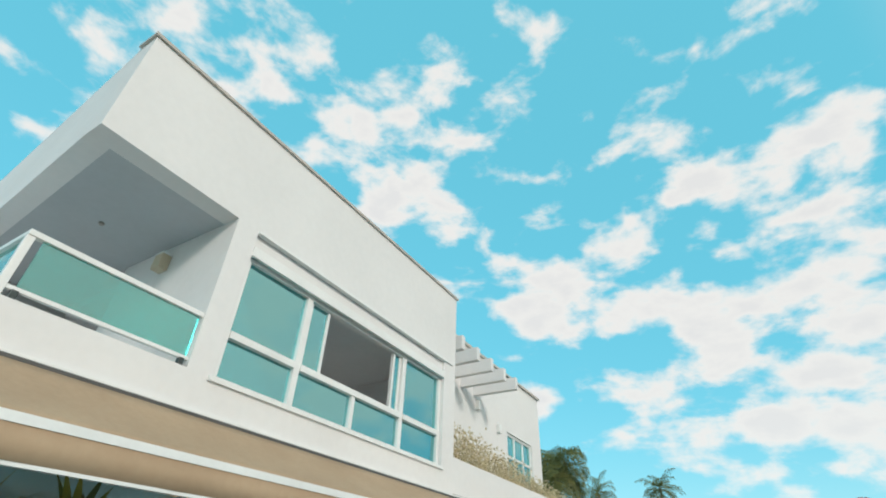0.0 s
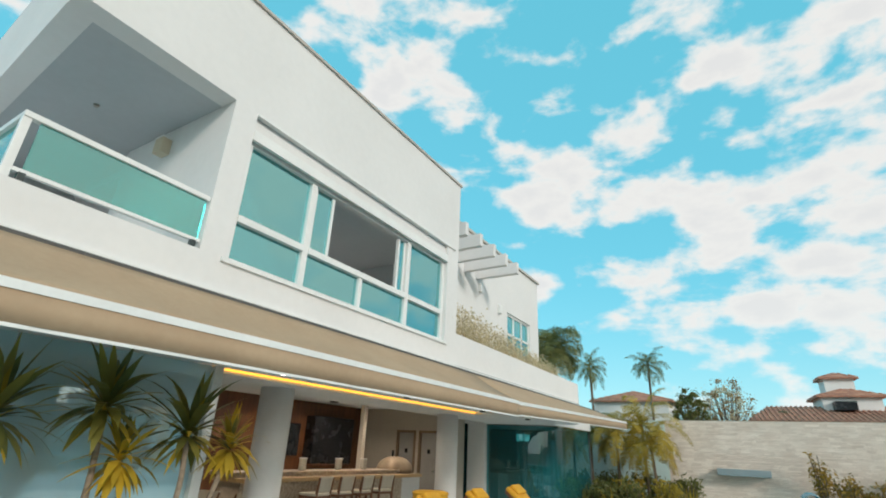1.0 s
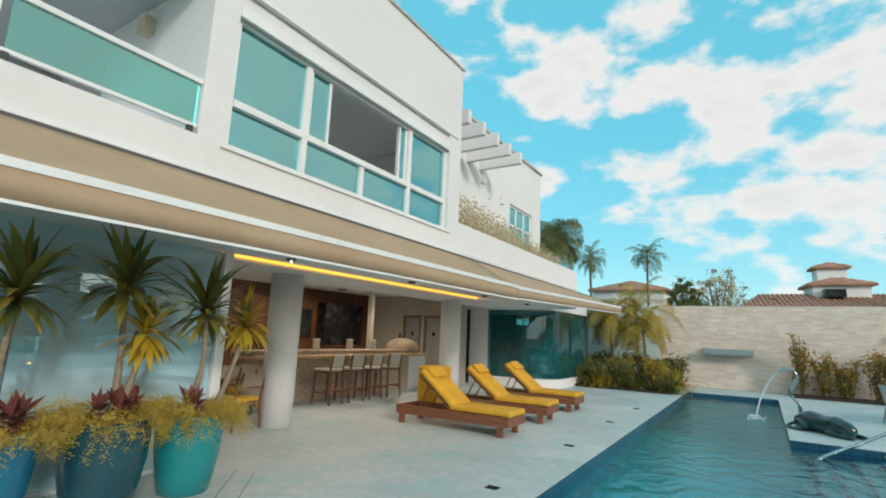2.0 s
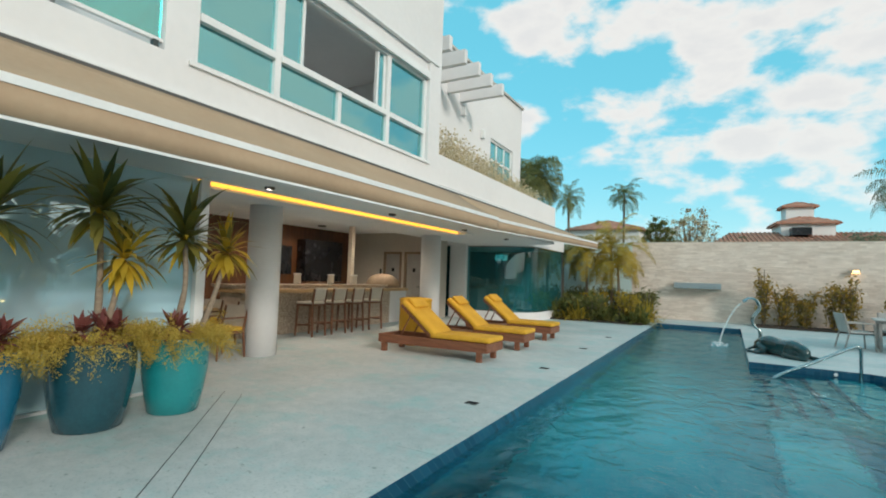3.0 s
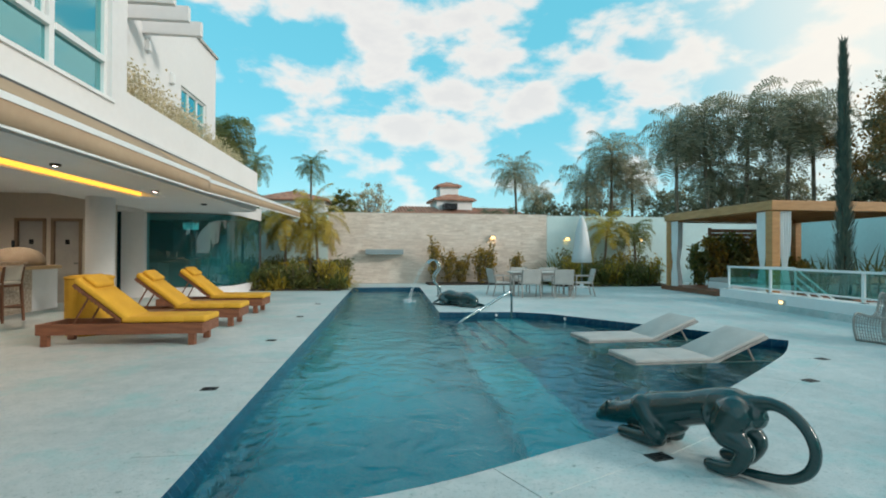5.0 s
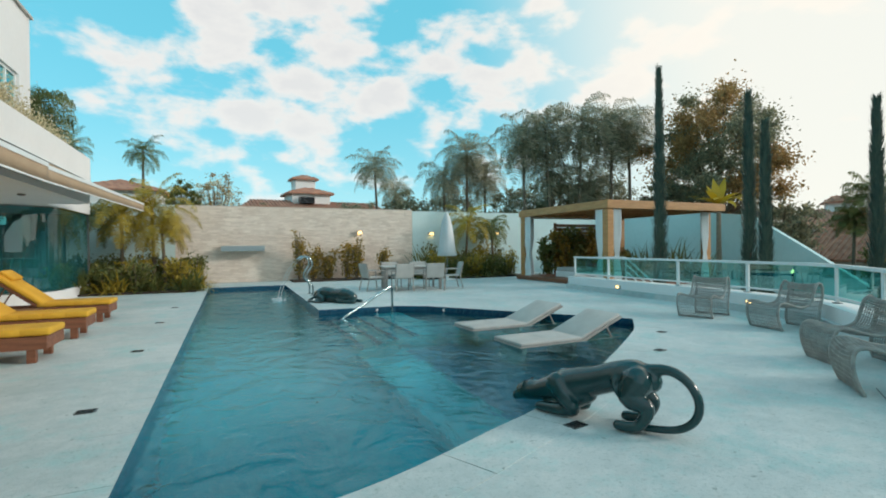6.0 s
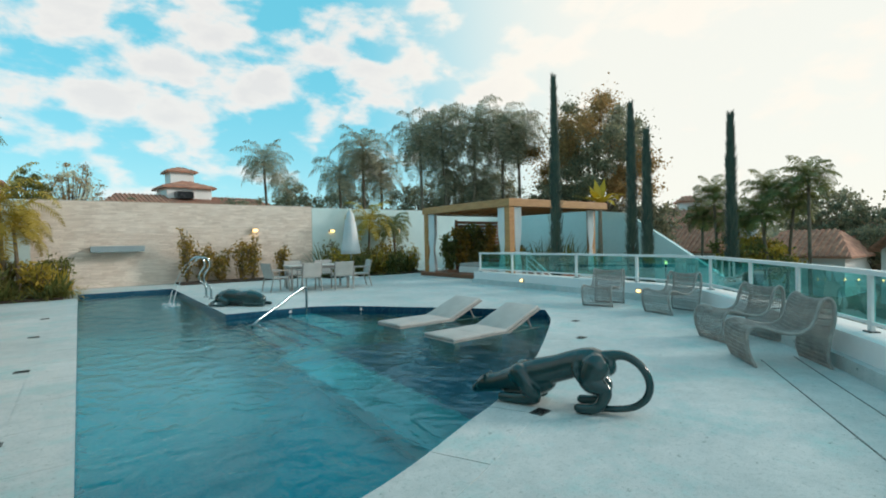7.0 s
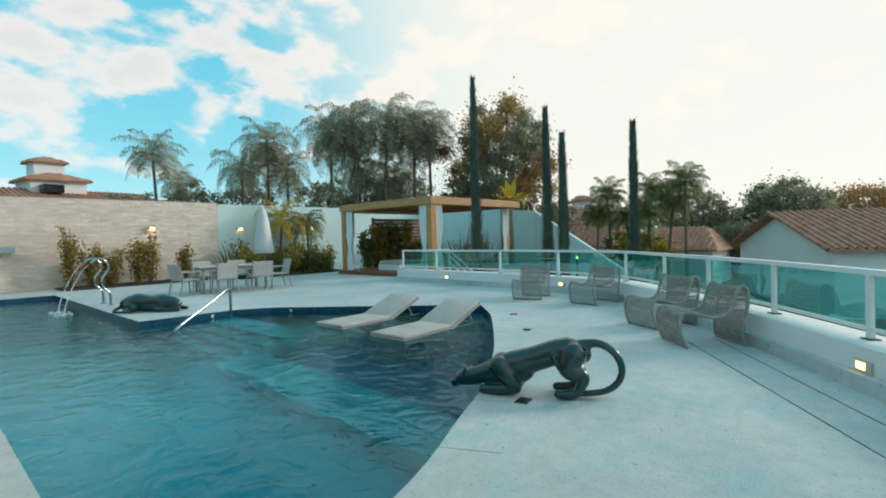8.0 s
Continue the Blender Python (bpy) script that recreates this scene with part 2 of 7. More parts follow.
WHITE = surf("white_paint", (0.785, 0.77, 0.765), (0.725, 0.712, 0.708), 0.7, 0.75, 0.06, 90)
WHITE_TRIM = surf("white_lacquer", (0.82, 0.82, 0.81), (0.74, 0.74, 0.73), 2.0, 0.35)
# darker copy of the ceiling white; the balcony's shade is in the colour
BALCONY_SHADE = surf("balcony_shade_grey", (0.50, 0.52, 0.545), (0.45, 0.47, 0.49), 0.8, 0.85)
SOFFIT = surf("ceiling_paint", (0.80, 0.80, 0.80), (0.74, 0.74, 0.745), 0.8, 0.8)
TAN = surf("awning_canvas", (0.44, 0.315, 0.205), (0.38, 0.265, 0.17), 1.3, 0.9, 0.15, 220)
def granite_deck(name, a, b, rand=0.0):
    """Flamed granite: broad pale and blue-green patches, fine grain and sparse dark flecks."""
    m = surf(name, a, b, 0.55, 0.72, 0.22, 90, fine=7, rand=rand)
    nt = m.node_tree
    N, L = nt.nodes.new, nt.links.new
    p = nt.nodes["Principled BSDF"]
    base = p.inputs["Base Color"].links[0].from_socket
    co = N("ShaderNodeTexCoord").outputs["Object"]

    def spots(scale, low, high, colour, amount, under):
        n = N("ShaderNodeTexNoise")
        n.inputs["Scale"].default_value, n.inputs["Detail"].default_value = scale, 5.0
        n.inputs["Roughness"].default_value = 0.7
        L(co, n.inputs["Vector"])
        r = N("ShaderNodeMapRange")
        r.inputs["From Min"].default_value, r.inputs["From Max"].default_value = low, high
        r.inputs["To Max"].default_value = amount
        L(n.outputs[0], r.inputs["Value"])
        x = N("ShaderNodeMix")
        x.data_type = "RGBA"
        x.inputs[7].default_value = colour
        L(r.outputs[0], x.inputs[0])
        L(under, x.inputs[6])
        return x.outputs[2]

    stained = spots(1.6, 0.50, 0.68, (0.30, 0.53, 0.53, 1), 0.7, base)
    grained = spots(36.0, 0.52, 0.68, (0.27, 0.35, 0.35, 1), 0.6, stained)
    flecked = spots(15.0, 0.62, 0.70, (0.13, 0.20, 0.19, 1), 0.8, grained)
    L(flecked, p.inputs["Base Color"])
    return m


DECK = granite_deck("deck_stone", (0.62, 0.64, 0.63), (0.385, 0.45, 0.45))
COPING = granite_deck("coping_stone", (0.62, 0.64, 0.63), (0.385, 0.45, 0.45), 0.12)
POOL_TILE = tile_material("pool_tile", (0.02, 0.40, 0.455), (0.035, 0.46, 0.51), (0.08, 0.50, 0.54), 0.10)
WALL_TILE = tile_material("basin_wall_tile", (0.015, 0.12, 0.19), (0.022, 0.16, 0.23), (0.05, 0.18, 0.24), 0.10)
DEEP_TILE = tile_material("navy_pool_tile", (0.012, 0.17, 0.28), (0.02, 0.21, 0.33), (0.05, 0.24, 0.35), 0.10)
LIGHT_TILE = tile_material("light_pool_tile", (0.05, 0.47, 0.52), (0.08, 0.52, 0.565), (0.12, 0.55, 0.59), 0.10)
EDGE_TILE = tile_material("waterline_tile", (0.008, 0.05, 0.10), (0.014, 0.085, 0.15), (0.03, 0.10, 0.15), 0.10)
WATER = water_material()
STONE = surf("ledge_stone", (0.88, 0.75, 0.645), (0.66, 0.53, 0.44), 2.2, 0.85, 0.5, 55, rand=0.6)
STONE_JOINT = surf("stone_joint", (0.60, 0.52, 0.43), (0.50, 0.43, 0.35), 5, 0.9)
TEAL_WALL = surf("pale_wall_paint", (0.62, 0.76, 0.75), (0.54, 0.68, 0.67), 0.6, 0.8, 0.06, 80)
GLASS = pane("green_glass", (0.15, 0.66, 0.63), 0.20, 0.84, 0.0, 0.55, (0.7, 1.0, 0.97))
WINDOW_GLASS = pane("window_glass", (0.02, 0.34, 0.37), 0.45, 0.92, 0.0, 0.30, (0.40, 0.86, 0.89))
ROOM_GLASS = pane("room_glass", (0.05, 0.44, 0.48), 0.07, 0.72, 0.0, 0.6)
FROST_GLASS = pane("frosted_blue_glass", (0.54, 0.76, 0.85), 0.28, 0.0, 0.02, 0.95, (0.8, 0.97, 1.0))
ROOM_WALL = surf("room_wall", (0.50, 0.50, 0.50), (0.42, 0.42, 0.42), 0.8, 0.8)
DARK_WOOD = surf("dark_wood_panel", (0.17, 0.062, 0.022), (0.08, 0.03, 0.012), 1.5, 0.4, 0.1, 40, stretch=(1, 6, 0.6))
BLACK = surf("black_gloss", (0.012, 0.013, 0.016), (0.02, 0.02, 0.024), 3, 0.25)
GROUND = surf("garden_ground", (0.09, 0.10, 0.05), (0.13, 0.11, 0.07), 0.3, 0.95, 0.4, 8)

# ---- mesh helpers ----


def mesh_ob(name, bm, mat, parent=None, label="", smooth=False):
    me = bpy.data.meshes.new(name)
    bm.normal_update()
    bm.to_mesh(me)
    bm.free()
    if smooth:
        me.shade_smooth()
    for x in (mat if isinstance(mat, (list, tuple)) else [mat]):
        me.materials.append(x)
    ob = new(name, me)
    ob.parent = parent
    if label:
        ob["label"] = label
    return ob


def part(name, bm, mat, parent, label="", smooth=False):
    """One mesh object under a thing or a part."""
    return mesh_ob(name, bm, mat, parent, label, smooth)


def raw(name, verts, faces, mat, parent=None, label="", smooth=False):
    """A mesh from generated vertices and faces."""
    me = bpy.data.meshes.new(name)
    me.from_pydata([tuple(v) for v in verts], [], faces)
    me.update()
    if smooth:
        me.shade_smooth()
    me.materials.append(mat)
    ob = new(name, me)
    ob.parent = parent
    if label:
        ob["label"] = label
    return ob


def thing(name, label, category, at=(0, 0, 0), turn=0.0, group="", kind=""):
    """An Empty at a thing's base, to parent its parts."""
    ob = new(name)
    ob.empty_display_size = 0.1
    ob.matrix_basis = pose(*at, 0, 0, turn)
    return tagged(ob, label, category, group, kind)


def box(bm, lo, hi, bevel=0.0, m=None):
    """Adds a box between two corners."""
    made = bmesh.ops.create_cube(bm, size=1.0)["verts"]
    c = [(a + b) / 2 for a, b in zip(lo, hi)]
    s = [max(b - a, 1e-4) for a, b in zip(lo, hi)]
    for v in made:
        v.co = Vector((v.co.x * s[0] + c[0], v.co.y * s[1] + c[1], v.co.z * s[2] + c[2]))
    if bevel:
        edges = list({e for v in made for e in v.link_edges})
        done = bmesh.ops.bevel(bm, geom=edges, offset=bevel, segments=2, affect="EDGES", profile=0.6)
        made = list({v for f in done["faces"] for v in f.verts} | {v for v in made if v.is_valid})
    if m is not None:
        bmesh.ops.transform(bm, matrix=m, verts=made)
    return made


def boxes(*specs, bevel=0.0):
    bm = bmesh.new()
    for lo, hi in specs:
        box(bm, lo, hi, bevel)
    return bm


def tube(bm, pts, r, sides=10, caps=True):
    """Adds a tube along points; r may be a number or a list of radii."""
    pts = [Vector(p) for p in pts]
    rs = r if isinstance(r, (list, tuple)) else [r] * len(pts)
    rings, side = [], None
    for i, p in enumerate(pts):
        d = (pts[min(i + 1, len(pts) - 1)] - pts[max(i - 1, 0)]).normalized()
        if side is None:
            side = d.orthogonal().normalized()
        side = (side - d * side.dot(d)).normalized()
        other = d.cross(side)
        rings.append([bm.verts.new(p + rs[i] * (side * math.cos(6.28318 * k / sides) + other * math.sin(6.28318 * k / sides))) for k in range(sides)])
    for a, b in zip(rings, rings[1:]):
        for k in range(sides):
            bm.faces.new((a[k], a[(k + 1) % sides], b[(k + 1) % sides], b[k]))
    if caps:
        bm.faces.new(rings[0][::-1])
        bm.faces.new(rings[-1])
    return bm


def lathe(bm, profile, sides=24, at=(0, 0, 0)):
    """Adds a turned body from (radius, height) pairs."""
    rings = []
    for r, z in profile:
        rings.append([bm.verts.new((at[0] + r * math.cos(6.28318 * k / sides), at[1] + r * math.sin(6.28318 * k / sides), at[2] + z)) for k in range(sides)])
    for a, b in zip(rings, rings[1:]):
        for k in range(sides):
            bm.faces.new((a[k], a[(k + 1) % sides], b[(k + 1) % sides], b[k]))
    bm.faces.new(rings[0][::-1])
    bm.faces.new(rings[-1])
    return bm


def smooth_line(pts, n=8, closed=False):
    """A Catmull-Rom line through points."""
    pts = [Vector(p) for p in pts]
    out, k = [], len(pts)
    for i in range(k if closed else k - 1):
        if closed:
            p0, p1, p2, p3 = pts[i - 1], pts[i], pts[(i + 1) % k], pts[(i + 2) % k]
        else:
            p0, p1, p2, p3 = pts[max(i - 1, 0)], pts[i], pts[i + 1], pts[min(i + 2, k - 1)]
        for j in range(n):
            t = j / n
            out.append(0.5 * (2 * p1 + (p2 - p0) * t + (2 * p0 - 5 * p1 + 4 * p2 - p3) * t * t + (3 * p1 - p0 - 3 * p2 + p3) * t ** 3))
    if not closed:
        out.append(pts[-1])
    return out


def ribbon_wall(bm, line, inner, outer, z0, z1):
    """Adds a wall that follows a plan line, from `inner` to `outer` metres to its left."""
    n = len(line)
    rows = []
    for i, p in enumerate(line):
        d = (Vector(line[min(i + 1, n - 1)]) - Vector(line[max(i - 1, 0)]))
        d = Vector((d.x, d.y)).normalized()
        s = Vector((-d.y, d.x))
        a, b = Vector(p).to_2d() + s * inner, Vector(p).to_2d() + s * outer
        rows.append([bm.verts.new((*a, z0)), bm.verts.new((*a, z1)), bm.verts.new((*b, z1)), bm.verts.new((*b, z0))])
    for u, v in zip(rows, rows[1:]):
        for k in range(4):
            bm.faces.new((u[k], v[k], v[(k + 1) % 4], u[(k + 1) % 4]))
    bm.faces.new(rows[0])
    bm.faces.new(rows[-1][::-1])
    return bm


def offset_line(line, d):
    """The plan line shifted d metres to its left."""
    n, out = len(line), []
    for i, p in enumerate(line):
        t = (Vector(line[min(i + 1, n - 1)]) - Vector(line[max(i - 1, 0)])).to_2d().normalized()
        out.append(Vector((p[0] - t.y * d, p[1] + t.x * d, 0)))
    return out


def wall_sheet(bm, line, z0, z1):
    """Adds an upright thin sheet over a plan line."""
    lo = [bm.verts.new((p[0], p[1], z0)) for p in line]
    hi = [bm.verts.new((p[0], p[1], z1)) for p in line]
    for i in range(len(line) - 1):
        bm.faces.new((lo[i], lo[i + 1], hi[i + 1], hi[i]))
    return bm


def structure(name, bm, mat, label="", smooth=False):
    return tagged(mesh_ob(name, bm, mat, None, label, smooth), kind="structure")


# ---- ground, deck and pool ----
from mathutils.geometry import tessellate_polygon

bm = bmesh.new()
bmesh.ops.create_circle(bm, cap_ends=True, segments=64, radius=2500)
bmesh.ops.translate(bm, verts=bm.verts, vec=(0, 0, -2.4))
structure("ground", bm, GROUND, "dry grassy garden ground below the terrace")

NEAR_CURVE = smooth_line([(5.63, 7.42, 0), (4.9, 6.65, 0), (4.2, 6.07, 0), (3.2, 5.31, 0), (2.44, 4.77, 0), (1.33, 4.10, 0), (0.71, 3.82, 0), (0.0, 3.49, 0), (-0.6, 3.29, 0), (-1.64, 3.08, 0)], 5)
POOL = [Vector(p) for p in ((-1.64, 19.3, 0), (0.86, 19.3, 0), (0.74, 11.4, 0), (2.45, 11.3, 0), (3.05, 10.95, 0))] + NEAR_CURVE
RAIL_LINE = smooth_line([(9.0, 13.2, 0), (8.75, 9.1, 0), (8.5, 7.3, 0), (8.05, 5.6, 0), (6.85, 4.3, 0), (5.95, 3.4, 0), (4.85, 2.42, 0), (3.7, 1.55, 0), (2.5, 0.72, 0), (1.2, -0.15, 0), (-0.6, -1.3, 0), (-3.2, -2.6, 0), (-6.0, -3.6, 0)], 6)
edge = [p for p in offset_line(RAIL_LINE, 0.22)]
DECK_EDGE = [Vector((-14, 22.6, 0)), Vector((-14, -3.6, 0))] + edge[::-1] + [Vector((9.4, 12.3, 0)), Vector((16.2, 12.3, 0)), Vector((16.2, 22.6, 0))]


def plate(bm, outer, hole, z1, z0):
    """Adds a slab with a hole and its upright edges."""
    loops = [outer] + ([hole] if hole else [])
    flat = [p for l in loops for p in l]
    top = [bm.verts.new((p[0], p[1], z1)) for p in flat]
    for tri in tessellate_polygon(loops):
        f = bm.faces.new([top[i] for i in tri])
        f.normal_update()
        if f.normal.z < 0:
            f.normal_flip()
    n = len(outer)
    low = [bm.verts.new((p[0], p[1], z0)) for p in outer]
    for i in range(n):
        bm.faces.new((top[i], top[(i + 1) % n], low[(i + 1) % n], low[i]))


bm = bmesh.new()
plate(bm, DECK_EDGE, POOL, 0.0, -2.38)
structure("floor", bm, DECK, "pale rough granite terrace around the pool")


def pool_shell():
    n = len(POOL)
    bm = bmesh.new()
    bot = [bm.verts.new((p[0], p[1], -1.35)) for p in POOL]
    for tri in tessellate_polygon([POOL]):
        f = bm.faces.new([bot[i] for i in tri])
        f.normal_update()
        if f.normal.z < 0:
            f.normal_flip()
    shell = structure("pool_basin", bm, POOL_TILE, "turquoise mosaic pool basin")
    bm = bmesh.new()
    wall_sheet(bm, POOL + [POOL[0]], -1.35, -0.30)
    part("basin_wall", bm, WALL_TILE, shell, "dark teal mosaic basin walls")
    bm = bmesh.new()
    wall_sheet(bm, POOL + [POOL[0]], -0.30, 0.0)
    part("waterline_band", bm, EDGE_TILE, shell, "dark blue waterline tiles")
    bm = bmesh.new()
    top = [bm.verts.new((p[0], p[1], -0.11)) for p in POOL]
    for tri in tessellate_polygon([POOL]):
        f = bm.faces.new([top[i] for i in tri])
        f.normal_update()
        if f.normal.z < 0:
            f.normal_flip()
    w = structure("water", bm, WATER, "calm turquoise pool water with small ripples")
    w.visible_shadow = False
    # small lamps just under the coping of the far side
    for k, (x, y) in enumerate(((2.0, 11.31), (3.31, 10.59), (4.6, 8.83))):
        ang = 0 if k == 0 else -54
        bm = lathe(bmesh.new(), [(0.026, 0.0), (0.03, 0.008), (0.018, 0.012)], 16)
        bmesh.ops.transform(bm, matrix=pose(x, y, -0.065, 90, 0, ang), verts=bm.verts)
        part("pool_lamp", bm, WHITE_TRIM, shell, "small round white pool lamp")
    # steps that lead down from the terrace side into the swimming lane
    for k, (x0, x1) in enumerate(((1.85, 2.50), (1.50, 1.85), (1.22, 1.50), (0.94, 1.22))):
        part("pool_step", boxes(((x0, 8.45, -1.34), (x1, 11.29, -0.34 - 0.20 * k)), bevel=0.012), POOL_TILE, shell)
        part("step_edge", boxes(((x0 - 0.004, 8.45, -0.40 - 0.20 * k), (x0 + 0.05, 11.29, -0.336 - 0.20 * k)), bevel=0.004), EDGE_TILE, shell, "dark tile nosing of a pool step")
    # the long pale bench between swimming lane and shallow part
    part("pool_bench", boxes(((0.80, 3.95, -1.34), (1.55, 8.44, -0.98)), bevel=0.06), LIGHT_TILE, shell, "pale mosaic underwater bench")
    part("deep_floor", boxes(((1.56, 3.9, -1.345), (5.7, 8.44, -1.30))), DEEP_TILE, shell, "navy mosaic floor under the loungers")


pool_shell()

# ---- house ----
FX = -4.08        # front face of the upper storey
EX = -5.2         # front face of the set-back wing
T = 0.25


def house_shell():
    s = structure
    # slab edge that carries the balcony and the planter
    bm = boxes(((FX - T, 1.5, 3.0), (FX, 8.0, 3.345)))
    box(bm, (FX - T, 8.0, 3.02), (FX, 15.1, 3.56))
    s("parapet_wall", bm, WHITE, "white rendered slab edge of the upper storey")
    bm = boxes(((FX - 0.02, 1.5, 2.975), (FX + 0.035, 15.1, 3.0)))
    s("drip_trim", bm, WHITE_TRIM, "thin white drip edge under the slab")
    # front wall of the upper storey
    bm = boxes(((FX - T, 1.5, 5.11), (FX, 8.0, 6.50)), ((FX - T, 3.07, 3.345), (FX, 3.36, 5.11)), ((FX - T, 7.62, 3.345), (FX, 8.0, 5.11)),
               ((FX - T, 3.36, 4.80), (FX - 0.05, 7.62, 5.11)))
    s("wall_upper_front", bm, WHITE, "white rendered upper front wall")
    bm = boxes(((FX - 0.04, 3.36, 5.085), (FX + 0.025, 7.88, 5.115)), ((FX - 0.03, 3.36, 4.775), (FX + 0.012, 7.62, 4.90)), ((FX - 0.03, 3.30, 3.30), (FX + 0.03, 7.66, 3.345)))
    s("trim_window_band", bm, WHITE_TRIM, "white moulding round the upper window band")
    # end walls, roof and its metal edge
    bm = bmesh.new()
    made = box(bm, (-11, 1.5, 5.11), (FX - T, 1.72, 6.50))
    for v in made:
        v.co.y += 0.06 * max(0.0, FX - T - v.co.x)
    s("wall_upper_side", bm, WHITE, "white side wall of the roof box")
    bm = boxes(((-11, 7.75, 3.1), (FX - T, 8.0, 6.50)))
    s("wall_upper_end", bm, WHITE, "white end wall of the upper storey")
    bm = boxes(((-11, 1.75, 6.50), (FX - 0.3, 8.03, 6.54)), ((FX - 0.3, 1.47, 6.50), (FX + 0.03, 8.03, 6.54)))
    s("roof_edge", bm, surf("roof_flashing", (0.55, 0.50, 0.45), (0.45, 0.41, 0.37), 2, 0.5), "beige metal roof edge")
    # ceiling under the roof box, toned down to look shaded
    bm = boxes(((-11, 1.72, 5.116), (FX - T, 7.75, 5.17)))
    s("ceiling_balcony", bm, BALCONY_SHADE, "plain balcony ceiling, its shade put into the grey")
    # balcony: floor, side wall, rear wall
    bm = boxes(((-13.5, -3.4, 2.80), (FX - T, 15.3, 2.90)))
    s("upper_floor", bm, SOFFIT, "concrete floor of the upper storey")
    bm = boxes(((-6.3, 3.07, 2.90), (FX - T, 3.26, 5.11)))
    s("wall_balcony_side", bm, WHITE, "white balcony side wall")
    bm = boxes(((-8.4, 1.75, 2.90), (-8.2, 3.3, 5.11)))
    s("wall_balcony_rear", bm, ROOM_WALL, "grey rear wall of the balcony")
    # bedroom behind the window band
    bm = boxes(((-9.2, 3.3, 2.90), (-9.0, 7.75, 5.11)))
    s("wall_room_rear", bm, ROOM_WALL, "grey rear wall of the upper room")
    # wing
    bm = boxes(((EX - T, 8.0, 3.1), (EX, 12.68, 6.72)), ((EX - T, 14.33, 3.1), (EX, 15.0, 6.72)), ((EX - T, 12.68, 5.22), (EX, 14.33, 6.72)), ((EX - T, 12.68, 3.1), (EX, 14.33, 4.1)))
    s("wall_wing_front", bm, WHITE, "white rendered wing wall with a roof terrace window")
    bm = boxes(((-11, 14.75, 3.1), (EX - T, 15.0, 6.72)))
    s("wall_wing_end", bm, WHITE, "white end wall of the wing")
    bm = boxes(((-11, 8.0, 6.72), (EX + 0.06, 15.06, 6.78)))
    s("roof_wing", bm, bpy.data.materials["roof_flashing"], "flat wing roof with beige edge")
    # planter floor
    bm = boxes(((EX, 8.0, 2.91), (FX - T, 15.1, 3.42)))
    s("planter_bed", bm, GROUND, "soil of the long roof planter")
    # ground floor ceiling
    bm = boxes(((-7.0, -3.4, 2.46), (-4.3, 4.0, 2.8)), ((-7.0, 4.0, 2.46), (-5.52, 15.3, 2.8)), ((-5.04, 4.0, 2.46), (-4.3, 15.3, 2.8)),
               ((-5.52, 11.5, 2.46), (-5.04, 15.3, 2.8)), ((-5.52, 4.0, 2.64), (-5.04, 11.5, 2.8)))
    s("ceiling", bm, SOFFIT, "white veranda ceiling with a light cove")
    bm = boxes(((-4.3, 1.5, 2.46), (FX - 0.02, 15.1, 3.0)))
    s("wall_fascia", bm, WHITE, "white beam behind the awning")
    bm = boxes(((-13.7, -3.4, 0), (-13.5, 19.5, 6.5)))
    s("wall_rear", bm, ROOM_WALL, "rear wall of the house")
    bm = boxes(((-13.5, -3.6, 0), (-5.2, -3.4, 2.46)))
    s("wall_south", bm, WHITE, "white wall that closes the veranda")
    # dark timber wall behind the bar and the wall with two doors
    bm = boxes(((-11.4, 4.3, 0), (-11.2, 14.2, 2.8)))
    s("wall_timber", bm, DARK_WOOD, "dark timber panelled wall behind the bar")
    bm = boxes(((-11.2, 14.2, 0), (-9.75, 14.4, 2.8)), ((-9.75, 14.2, 2.16), (-8.17, 14.4, 2.8)), ((-9.02, 14.2, 0), (-8.9, 14.4, 2.16)), ((-8.17, 14.2, 0), (-7.9, 14.4, 2.8)), ((-8.1, 14.4, 0), (-7.9, 15.3, 2.8)))
    s("wall_doors", bm, surf("beige_wall", (0.56, 0.49, 0.41), (0.48, 0.42, 0.35), 0.8, 0.8), "beige wall with two doors")


house_shell()


def back_walls():
    bm = boxes(((-14, 21.75, 0), (-2.85, 22.0, 3.02)))
    structure("wall_garden_white", bm, TEAL_WALL, "white painted garden wall")
    bm = boxes(((-2.85, 21.78, 0), (6.7, 22.0, 3.03)))
    structure("wall_stone", bm, STONE_JOINT, "beige ledge stone garden wall")
    bm = boxes(((6.7, 21.75, 0), (18.3, 22.0, 2.98)))
    structure("wall_garden_pale", bm, TEAL_WALL, "pale painted garden wall")


back_walls()


def parapet():
    bm = ribbon_wall(bmesh.new(), RAIL_LINE, -0.25, 0.20, 0.0, 0.36)
    structure("parapet_terrace", bm, WHITE, "low white curved terrace parapet")
    bm = ribbon_wall(bmesh.new(), RAIL_LINE, -0.33, -0.25, 0.0, 0.14)
    structure("baseboard_terrace", bm, COPING, "grey stone kerb at the parapet foot")


parapet()


def columns():
    for x, y in ((-6.36, 6.24), (-6.45, 11.8)):
        bm = lathe(bmesh.new(), [(0.265, 0.0), (0.265, 2.46)], 32)
        c = mesh_ob("column", bm, WHITE, smooth=False)
        c.location = (x, y, 0)
        for p in c.data.polygons:
            p.use_smooth = len(p.vertices) == 4
        tagged(c, "round white rendered column of the veranda", "column", "veranda columns", "structure")


columns()

